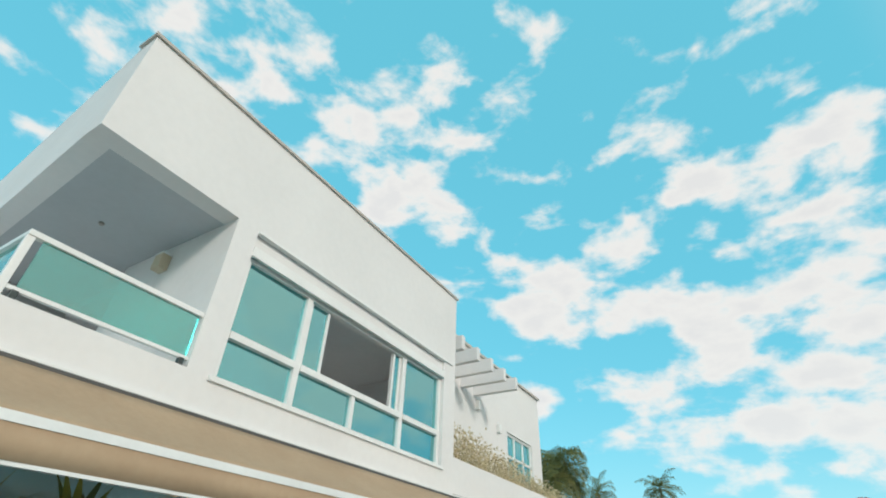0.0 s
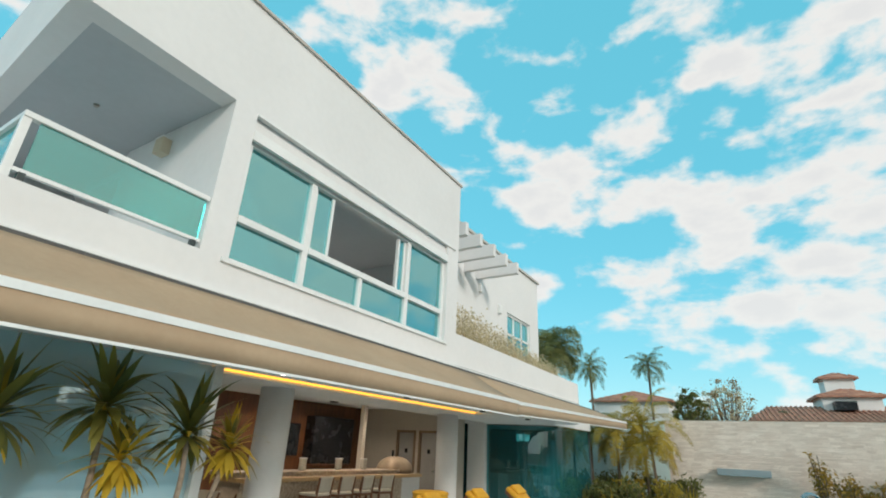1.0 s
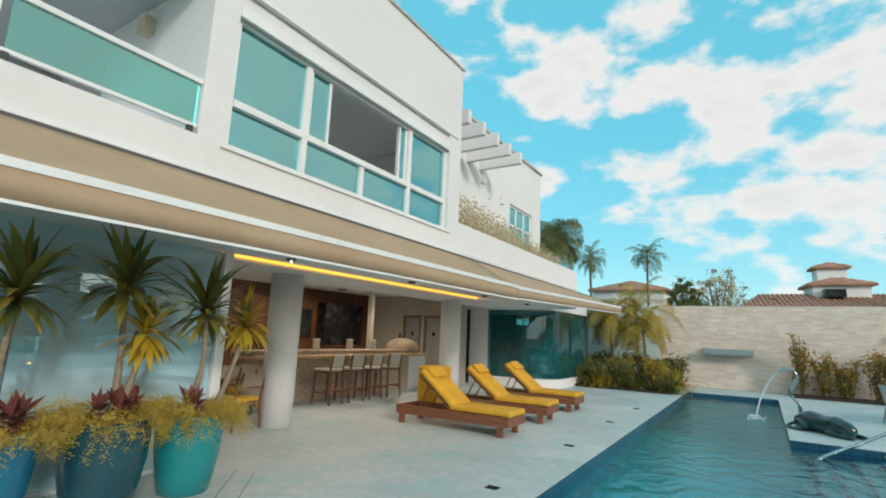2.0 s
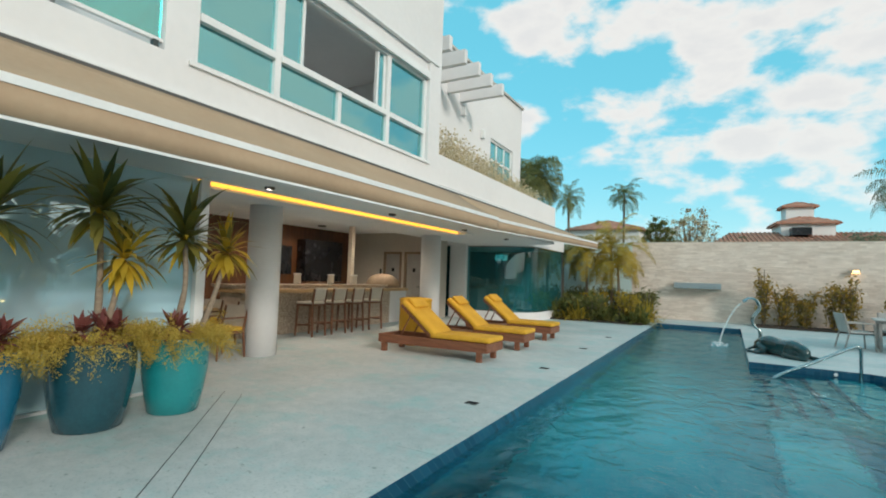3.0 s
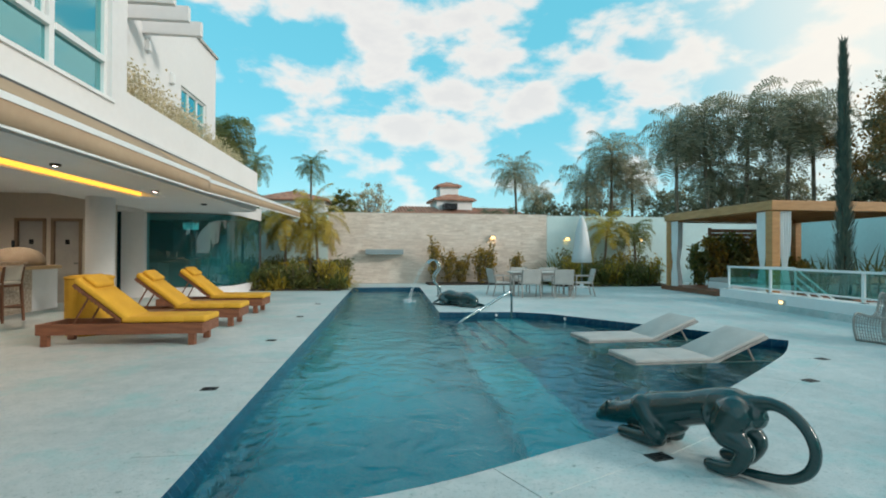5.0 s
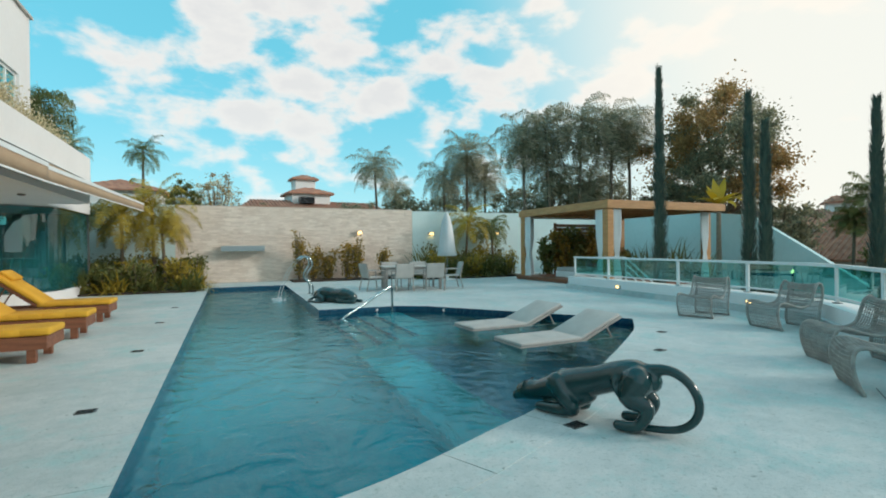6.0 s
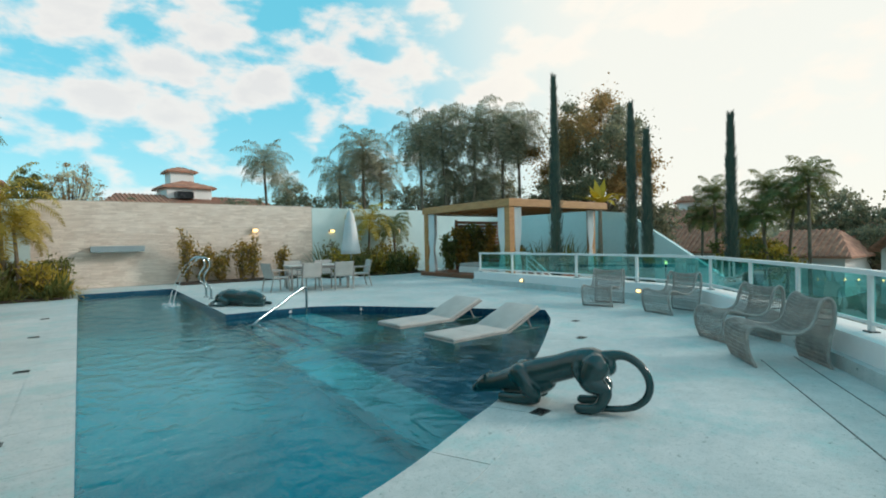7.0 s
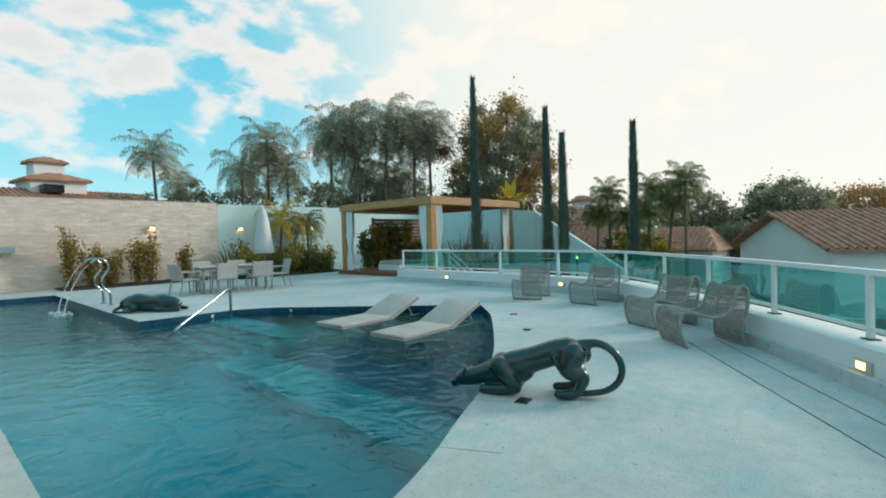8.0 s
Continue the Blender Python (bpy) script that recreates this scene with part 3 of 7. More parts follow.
# ---- more materials ----
FOAM = surf("falling_water", (0.74, 0.86, 0.88), (0.60, 0.76, 0.79), 9, 0.15, 0.3, 60)
CHROME = surf("brushed_steel", (0.40, 0.47, 0.48), (0.32, 0.38, 0.39), 4, 0.14, metal=1.0)
TEAK = surf("teak_wood", (0.26, 0.10, 0.05), (0.15, 0.055, 0.028), 3, 0.5, 0.12, 30, stretch=(1, 8, 8))
STOOL_WOOD = surf("stool_wood", (0.20, 0.085, 0.04), (0.12, 0.05, 0.025), 5, 0.45)
YELLOW = surf("yellow_canvas", (0.72, 0.40, 0.035), (0.60, 0.32, 0.025), 3, 0.85, 0.25, 160)
CREAM = surf("cream_mesh_fabric", (0.60, 0.55, 0.47), (0.50, 0.46, 0.39), 4, 0.85, 0.2, 300)
PINE = surf("pergola_timber", (0.52, 0.27, 0.10), (0.38, 0.18, 0.065), 2.5, 0.5, 0.1, 25, stretch=(1, 1, 5))
LIGHT_WOOD = surf("bar_edge_wood", (0.60, 0.41, 0.22), (0.46, 0.30, 0.15), 3, 0.45, 0.1, 30, stretch=(6, 1, 6))
GRANITE = surf("granite_top", (0.60, 0.50, 0.39), (0.22, 0.16, 0.115), 22, 0.3, fine=90)
CRAZY = surf("bar_front_stone", (0.64, 0.53, 0.42), (0.34, 0.26, 0.19), 5, 0.8, 0.5, 25, rand=0.6)
BRONZE = surf("green_black_bronze", (0.004, 0.032, 0.035), (0.008, 0.052, 0.055), 5, 0.2, 0.04, 40, spec=0.45, coat=0.55)
RATTAN = surf("grey_rattan", (0.43, 0.40, 0.37), (0.27, 0.25, 0.23), 9, 0.7, 0.3, 120)
PAD = surf("grey_linen_pad", (0.52, 0.50, 0.47), (0.42, 0.40, 0.38), 3, 0.9, 0.25, 150)
CURTAIN = surf("white_voile", (0.80, 0.82, 0.82), (0.70, 0.73, 0.73), 2, 0.9)
DOOR_PAINT = surf("grey_door_paint", (0.36, 0.34, 0.31), (0.29, 0.27, 0.25), 2, 0.5)
DOOR_WOOD = surf("brown_door_frame", (0.24, 0.16, 0.10), (0.17, 0.11, 0.07), 3, 0.5)
POT_DARK = surf("dark_teal_glaze", (0.010, 0.050, 0.070), (0.018, 0.085, 0.11), 2.5, 0.22, coat=0.4)
POT_TEAL = surf("turquoise_glaze", (0.01, 0.20, 0.22), (0.016, 0.26, 0.27), 2.5, 0.28, coat=0.3)
POT_BLUE = surf("blue_glaze", (0.008, 0.13, 0.24), (0.014, 0.18, 0.30), 2.5, 0.25, coat=0.4)
SOIL = surf("potting_soil", (0.06, 0.04, 0.028), (0.03, 0.022, 0.016), 12, 0.95, 0.6, 30)
DRAIN = surf("dark_drain_metal", (0.09, 0.11, 0.11), (0.05, 0.06, 0.06), 8, 0.4, metal=0.6)
CLAY_DOME = surf("oven_clay", (0.40, 0.31, 0.22), (0.30, 0.22, 0.15), 4, 0.8, 0.3, 30)
# paints the shadow gap over the awnings; also the grey of downlight rings
SHADE_AND_RING_GREY = surf("shade_and_ring_grey", (0.10, 0.095, 0.09), (0.07, 0.067, 0.064), 3, 0.5)
RED = surf("red_cushion", (0.45, 0.05, 0.06), (0.35, 0.035, 0.045), 4, 0.85)


def lamp_glow(name, colour, strength):
    m = bpy.data.materials.new(name)
    m.use_nodes = True
    p = m.node_tree.nodes["Principled BSDF"]
    p.inputs["Base Color"].default_value = (*colour, 1)
    p.inputs["Emission Color"].default_value = (*colour, 1)
    p.inputs["Emission Strength"].default_value = strength
    return m


WARM = lamp_glow("warm_lamp", (1.0, 0.62, 0.22), 2.6)
COVE = lamp_glow("cove_light", (1.0, 0.48, 0.055), 1.15)
SPOT = lamp_glow("spot_lamp", (1.0, 0.93, 0.82), 2600.0)
BAR_SPOT = lamp_glow("bar_spot_lamp", (1.0, 0.86, 0.68), 2300.0)

# ---- windows, balcony and awnings ----


def upper_window():
    w = thing("window_1", "white aluminium window band with green glass, one sash open", "window", (FX, 0, 0), kind="structure")
    x0, x1 = -0.16, -0.06
    part("window_frame", boxes(((x0, 3.36, 3.345), (x1, 3.43, 4.80)), ((x0, 7.55, 3.345), (x1, 7.62, 4.80)), ((x0, 3.43, 3.345), (x1, 7.55, 3.39)), ((x0, 3.43, 4.74), (x1, 7.55, 4.80)), ((x0, 4.36, 3.39), (x1, 4.45, 4.74)), ((x0, 6.49, 3.39), (x1, 6.58, 4.74)), ((x0, 3.43, 3.80), (x1 + 0.02, 4.36, 3.88)), ((x0, 4.45, 3.80), (x1 + 0.02, 6.49, 3.88)), ((x0, 6.58, 3.80), (x1 + 0.02, 7.55, 3.88)), ((x0 + 0.02, 5.42, 3.39), (x1, 5.49, 3.80)), bevel=0.006), WHITE_TRIM, w)
    for lo, hi in (((3.43, 3.39), (4.36, 3.80)), ((3.43, 3.88), (4.36, 4.74)), ((4.45, 3.39), (5.42, 3.80)), ((5.49, 3.39), (6.49, 3.80)), ((6.58, 3.39), (7.55, 3.80)), ((6.58, 3.88), (7.55, 4.74))):
        p = part("pane", boxes(((-0.115, lo[0], lo[1]), (-0.105, hi[0], hi[1]))), WINDOW_GLASS, w)
        p.visible_shadow = False
    # the sliding sash of the middle bay stands pushed aside
    s = part("sash_frame", boxes(((-0.15, 4.46, 3.89), (-0.10, 4.50, 4.73)), ((-0.15, 4.78, 3.89), (-0.10, 4.82, 4.73)), ((-0.15, 6.28, 3.89), (-0.10, 6.32, 4.73)), ((-0.15, 6.44, 3.89), (-0.10, 6.48, 4.73))), WHITE_TRIM, w)
    for a, b in ((4.50, 4.78), (6.32, 6.44)):
        p = part("pane", boxes(((-0.13, a, 3.89), (-0.12, b, 4.73))), WINDOW_GLASS, s)
        p.visible_shadow = False
    c = thing("curtain", "pale drawn-back curtain inside the window", "curtain", (FX - 0.35, 3.62, 2.9))
    bm = bmesh.new()
    wall_sheet(bm, [(0.03 * math.sin(i * 1.6), 0.014 * i, 0) for i in range(16)], 0.0, 1.84)
    part("cloth", bm, CURTAIN, c, smooth=True)
    d = thing("ceiling_lamp", "round dark ceiling spot in the upper room", "lamp", (-6.2, 5.6, 5.03), kind="")
    part("disc", lathe(bmesh.new(), [(0.17, 0.0), (0.17, 0.05), (0.1, 0.08)], 20), DOOR_PAINT, d)
    f = thing("ceiling_fan", "small grey ceiling fan at rest in the upper room", "fan", (-6.6, 6.6, 4.62))
    part("rod", tube(bmesh.new(), [(0, 0, 0.08), (0, 0, 0.50)], 0.018), DOOR_PAINT, f)
    part("hub", lathe(bmesh.new(), [(0.03, 0.1), (0.09, 0.08), (0.09, 0.0), (0.04, -0.03)], 16), DOOR_PAINT, f)
    for k in range(3):
        bm = bmesh.new()
        box(bm, (0.09, -0.05, 0.03), (0.52, 0.05, 0.042), 0.004, pose(0, 0, 0, 0, 0, 20 + 120 * k))
        part("blade", bm, DOOR_PAINT, f)


def ceiling_upper():
    structure("ceiling_room", boxes(((-9.0, 3.27, 4.985), (FX - T - 0.02, 7.74, 5.10))), SOFFIT, "plain white ceiling of the upper room")
    l = thing("wall_lamp", "cream box lamp on the balcony wall", "lamp", (-5.29, 3.07, 4.74))
    part("housing", boxes(((-0.08, -0.12, 0.0), (0.08, 0.0, 0.2)), bevel=0.012), surf("cream_plastic", (0.66, 0.56, 0.42), (0.58, 0.49, 0.36), 4, 0.5), l)
    part("lip", boxes(((-0.085, -0.125, 0.2), (0.085, 0.0, 0.215))), WHITE_TRIM, l)
    d = thing("downlight", "small round downlight in the balcony ceiling", "lamp", (-5.6, 2.35, 5.085))
    part("ring", lathe(bmesh.new(), [(0.025, 0.0), (0.03, 0.012), (0.03, 0.026)], 18), DOOR_PAINT, d)


def balcony_rail():
    r = thing("balcony_rail", "green glass balcony railing with white top rail", "railing", (FX - 0.05, 0, 3.345))
    part("top_rail", boxes(((-0.035, 1.50, 0.515), (0.03, 3.07, 0.565)), ((-3.0, 1.50, 0.515), (-0.035, 1.56, 0.565)), bevel=0.008), WHITE_TRIM, r)
    part("bottom_rail", boxes(((-0.02, 1.56, 0.07), (0.02, 3.07, 0.105)), ((-3.0, 1.515, 0.07), (-0.02, 1.555, 0.105)), bevel=0.005), WHITE_TRIM, r)
    for lo, hi in (((-0.006, 1.62, 0.105), (0.006, 3.05, 0.515)), ((-2.9, 1.53, 0.105), (-0.08, 1.542, 0.515))):
        p = part("pane", boxes((lo, hi)), GLASS, r)
        p.visible_shadow = False
    for lo, hi in (((-0.03, 1.50, 0.0), (0.02, 1.56, 0.515)),):
        part("post", boxes((lo, hi), bevel=0.005), WHITE_TRIM, r)
    for y in (1.6, 2.98):
        part("clamp", boxes(((-0.02, y, 0.0), (0.03, y + 0.05, 0.075)), bevel=0.004), DRAIN, r)


def wing_window():
    w = thing("window_2", "white framed wing window with green panes", "window", (EX, 0, 0), kind="structure")
    ys = [12.68, 13.22, 13.78, 14.33]
    bm = boxes(((-0.13, 12.68, 5.16), (-0.05, 14.33, 5.22)), ((-0.13, 12.68, 4.1), (-0.05, 14.33, 4.16)), ((-0.13, 12.68, 4.62), (-0.05, 14.33, 4.68)))
    for y in ys:
        box(bm, (-0.13, min(max(y - 0.03, 12.68), 14.27), 4.16), (-0.05, min(max(y - 0.03, 12.68), 14.27) + 0.06, 5.16))
    part("window_frame", bm, WHITE_TRIM, w)
    for a, b in zip(ys, ys[1:]):
        for z0, z1 in ((4.16, 4.62), (4.68, 5.16)):
            p = part("pane", boxes(((-0.095, a, z0), (-0.085, b, z1))), WINDOW_GLASS, w)
            p.visible_shadow = False


def wing_beams():
    for k in range(5):
        b = mesh_ob("roof_beam", boxes(((EX, -0.06, 0), (FX - 0.02, 0.06, 0.28)), bevel=0.01), WHITE)
        b.location = (0, 8.35 + 0.63 * k, 5.60)
        tagged(b, "white rendered beam that sticks out of the wing wall", "beam", "beams of the wing")
    for y, z in ((11.0, 5.42), (12.1, 5.15)):
        l = thing("wall_lamp", "small white box lamp on the wing wall", "lamp", (EX, y, z))
        part("housing", boxes(((0.0, -0.06, -0.11), (0.09, 0.06, 0.11)), bevel=0.01), WHITE_TRIM, l)
        part("bracket", boxes(((0.0, -0.03, 0.11), (0.03, 0.03, 0.15))), WHITE_TRIM, l)


def awning(y0, y1, z0, z1, drop, xf=-3.2):
    """A folding-arm awning: canvas, front bar, valance with hem, cassette and arms."""
    a = thing("awning", "extended tan canvas awning with white stripe and valance", "awning", (0, 0, 0), group="awnings over the veranda")
    n = 12
    bm = bmesh.new()
    rows = []
    for i in range(n + 1):
        t = i / n
        y, zf = y0 + (y1 - y0) * t, z0 + (z1 - z0) * t
        row = []
        for j in range(7):
            s = j / 6
            sag = -0.035 * math.sin(math.pi * s)
            row.append(bm.verts.new((FX + 0.02 + (xf - FX - 0.02) * s, y, 2.955 + (zf - 2.955) * s + sag)))
        rows.append(row)
    for u, v in zip(rows, rows[1:]):
        for j in range(6):
            bm.faces.new((u[j], v[j], v[j + 1], u[j + 1]))
    cloth = part("canvas", bm, TAN, a, "tan canvas cloth", smooth=True)
    mod = cloth.modifiers.new("thick", "SOLIDIFY")
    mod.thickness = 0.006

    def bar(name, ax, bx, za, zb, mat, label=""):
        bm = bmesh.new()
        for p in ((ax, y0, z0 + za), (bx, y0, z0 + za), (bx, y0, z0 + zb), (ax, y0, z0 + zb), (ax, y1, z1 + za), (bx, y1, z1 + za), (bx, y1, z1 + zb), (ax, y1, z1 + zb)):
            bm.verts.new(p)
        bm.verts.ensure_lookup_table()
        for q in ((0, 1, 2, 3), (7, 6, 5, 4), (0, 4, 5, 1), (1, 5, 6, 2), (2, 6, 7, 3), (3, 7, 4, 0)):
            bm.faces.new([bm.verts[i] for i in q])
        return part(name, bm, mat, a, label)

    bar("front_bar", xf - 0.03, xf + 0.042, -0.052, 0.004, WHITE_TRIM, "white front bar")
    # softly waving valance
    bm = bmesh.new()
    m = int((y1 - y0) * 8)
    top, low, hem = [], [], []
    for i in range(m + 1):
        t = i / m
        y, z = y0 + (y1 - y0) * t, z0 + (z1 - z0) * t
        w = 0.006 * math.sin(i * 0.9) + 0.004 * math.sin(i * 2.3)
        top.append(bm.verts.new((xf + 0.03, y, z - 0.05)))
        low.append(bm.verts.new((xf + 0.03 + w, y, z - drop)))
    for i in range(m):
        bm.faces.new((top[i], top[i + 1], low[i + 1], low[i]))
    v = part("valance", bm, TAN, a, "tan hanging valance", smooth=True)
    v.modifiers.new("thick", "SOLIDIFY").thickness = 0.005
    bar("hem", xf + 0.024, xf + 0.036, -drop - 0.022, -drop, WHITE_TRIM, "white hem")
    # cassette coloured dark to draw the shadow gap above the canvas
    part("cassette", boxes(((FX, y0, 2.90), (FX + 0.05, y1, 2.972)), bevel=0.015), SHADE_AND_RING_GREY, a, "awning cassette, shadow gap put into its dark grey")
    for y in (y0 + 0.9, y1 - 0.9):
        t = (y - y0) / (y1 - y0)
        zf = z0 + (z1 - z0) * t
        part("arm", tube(bmesh.new(), [(FX + 0.05, y, 2.86), ((FX + xf) / 2, y + 0.35, (2.86 + zf - 0.07) / 2), (xf, y, zf - 0.05)], 0.02, 8), WHITE_TRIM, a)


def cove_and_spots():
    c = thing("cove_light", "warm yellow light strip in the veranda ceiling", "lamp", (0, 0, 0))
    part("strip", boxes(((-5.515, 4.42, 2.475), (-5.495, 11.48, 2.625))), COVE, c)
    part("lip", boxes(((-5.045, 4.0, 2.44), (-5.03, 11.5, 2.458)), ((-5.535, 4.0, 2.44), (-5.52, 11.5, 2.458))), WHITE_TRIM, c)
    for y in (4.9, 7.6, 10.4, 12.9):
        d = thing("downlight", "small recessed spot in the veranda ceiling", "lamp", (-4.75, y, 2.44), group="veranda spots")
        part("ring", lathe(bmesh.new(), [(0.03, 0.006), (0.03, -0.012), (0.05, -0.016), (0.065, -0.004), (0.065, 0.02)], 18), SHADE_AND_RING_GREY, d)
        part("bulb", lathe(bmesh.new(), [(0.011, -0.004), (0.011, 0.002)], 14), SPOT, d)


def bar_spots():
    for x, y in ((-8.4, 8.4), (-8.4, 10.4), (-8.4, 12.2), (-10.2, 9.4), (-10.2, 11.6), (-8.6, 5.6)):
        d = thing("downlight", "round recessed ceiling light over the bar", "lamp", (x, y, 2.775), group="bar ceiling lights")
        part("ring", lathe(bmesh.new(), [(0.045, 0.008), (0.045, -0.02), (0.10, -0.016), (0.125, 0.0), (0.125, 0.024)], 20), SHADE_AND_RING_GREY, d)
        part("bulb", lathe(bmesh.new(), [(0.023, -0.004), (0.023, 0.002)], 16), BAR_SPOT, d)


def glass_front():
    """Frosted sliding panels behind the pots."""
    g = thing("glass_door", "frosted blue sliding glass panels with white jamb", "door", (0, 0, 0), kind="structure")
    ys = [-3.4, -1.5, 0.4, 2.3, 4.22]
    for a, b in zip(ys, ys[1:]):
        part("panel", boxes(((-5.23, a + 0.006, 0.03), (-5.21, b - 0.006, 2.46))), FROST_GLASS, g)
    part("jamb", boxes(((-5.30, 4.22, 0.0), (-5.14, 4.34, 2.46)), bevel=0.006), WHITE_TRIM, g)
    part("sill", boxes(((-5.27, -3.4, 0.0), (-5.17, 4.22, 0.03))), WHITE_TRIM, g)


def glass_room():
    line = [(-7.30, 15.6, 0), (-6.2, 15.6, 0)] + [(-6.2 + 1.2 * math.sin(a), 16.8 - 1.2 * math.cos(a), 0) for a in [radians(7.5 * k) for k in range(1, 13)]] + [(-5.0, 19.5, 0)]
    structure("wall_glass_plinth", ribbon_wall(bmesh.new(), line, 0.0, 0.22, 0.0, 0.28), WHITE, "low white curved plinth under the glass")
    structure("roof_glass_room", boxes(((-13.5, 15.3, 2.47), (-5.05, 19.6, 2.9))), WHITE, "white flat roof over the glass room")
    structure("wall_pillar", boxes(((-7.92, 15.55, 0), (-7.30, 15.85, 2.47))), WHITE, "white pillar beside the glass room")
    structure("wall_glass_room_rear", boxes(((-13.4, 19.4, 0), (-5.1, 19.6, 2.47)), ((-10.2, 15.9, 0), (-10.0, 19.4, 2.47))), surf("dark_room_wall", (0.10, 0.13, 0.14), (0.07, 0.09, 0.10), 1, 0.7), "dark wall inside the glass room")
    g = thing("window_3", "curved teal glass front of the pool room", "window", (0, 0, 0), kind="structure")
    gl = offset_line(line, 0.10)
    bounds = [0, 1, 5, 9, 13, len(gl) - 1]
    for a, b in zip(bounds, bounds[1:]):
        p = part("pane", wall_sheet(bmesh.new(), gl[a:b + 1], 0.28, 2.46), ROOM_GLASS, g, smooth=True)
        p.visible_shadow = False
    part("track", ribbon_wall(bmesh.new(), line, 0.06, 0.14, 0.28, 0.31), CHROME, g)
    part("head", ribbon_wall(bmesh.new(), line, 0.06, 0.14, 2.43, 2.465), CHROME, g)
    p = part("pane", boxes(((-8.3, 15.62, 0.02), (-7.92, 15.64, 2.46))), ROOM_GLASS, g)
    p.visible_shadow = False
    t = thing("treadmill", "dark exercise frame behind the glass", "treadmill", (-6.9, 17.2, 0.0))
    part("base", boxes(((-0.8, -0.35, 0.0), (0.8, 0.35, 0.16)), bevel=0.03), BLACK, t)
    for y in (-0.32, 0.32):
        part("upright", tube(bmesh.new(), [(0.6, y, 0.16), (0.75, y, 1.15), (0.2, y, 1.12)], 0.03, 8), CHROME, t)
    part("panel", boxes(((0.68, -0.32, 1.1), (0.76, 0.32, 1.3)), bevel=0.02), BLACK, t)
    s = thing("sign", "small white lit sign behind the glass", "sign", (-6.35, 16.4, 2.10))
    part("plate", boxes(((-0.22, -0.01, -0.10), (0.22, 0.01, 0.10))), lamp_glow("sign_light", (0.9, 0.95, 0.9), 0.5), s)
    for k in range(3):
        part("bar", boxes(((-0.18, -0.016, 0.045 - 0.06 * k), (0.18 - 0.06 * k, -0.011, 0.07 - 0.06 * k))), BLACK, s)


def doors():
    for k, (a, b) in enumerate(((-9.75, -9.02), (-8.90, -8.17))):
        d = thing("door_%d" % (k + 1), "closed grey interior door with a dark plate", "door", (a, 14.2, 0), kind="structure")
        w = b - a
        part("door_frame", boxes(((0.0, -0.03, 0), (0.07, 0.12, 2.16)), ((w - 0.07, -0.03, 0), (w, 0.12, 2.16)), ((0.07, -0.03, 2.09), (w - 0.07, 0.12, 2.16))), DOOR_WOOD, d)
        part("leaf", boxes(((0.075, 0.03, 0.005), (w - 0.075, 0.07, 2.085)), bevel=0.005), DOOR_PAINT, d)
        part("plate", boxes(((w / 2 - 0.05, 0.015, 1.50), (w / 2 + 0.05, 0.03, 1.62))), BLACK, d)
        part("handle", boxes(((w - 0.2, -0.01, 1.0), (w - 0.1, 0.03, 1.03)), bevel=0.006), CHROME, d)


upper_window()
ceiling_upper()
balcony_rail()
wing_window()
wing_beams()
awning(-2.8, 8.62, 2.42, 2.47, 0.235)
awning(8.66, 17.1, 2.47, 2.67, 0.21, -3.27)
cove_and_spots()
bar_spots()
glass_front()
glass_room()
doors()

# ---- bar ----


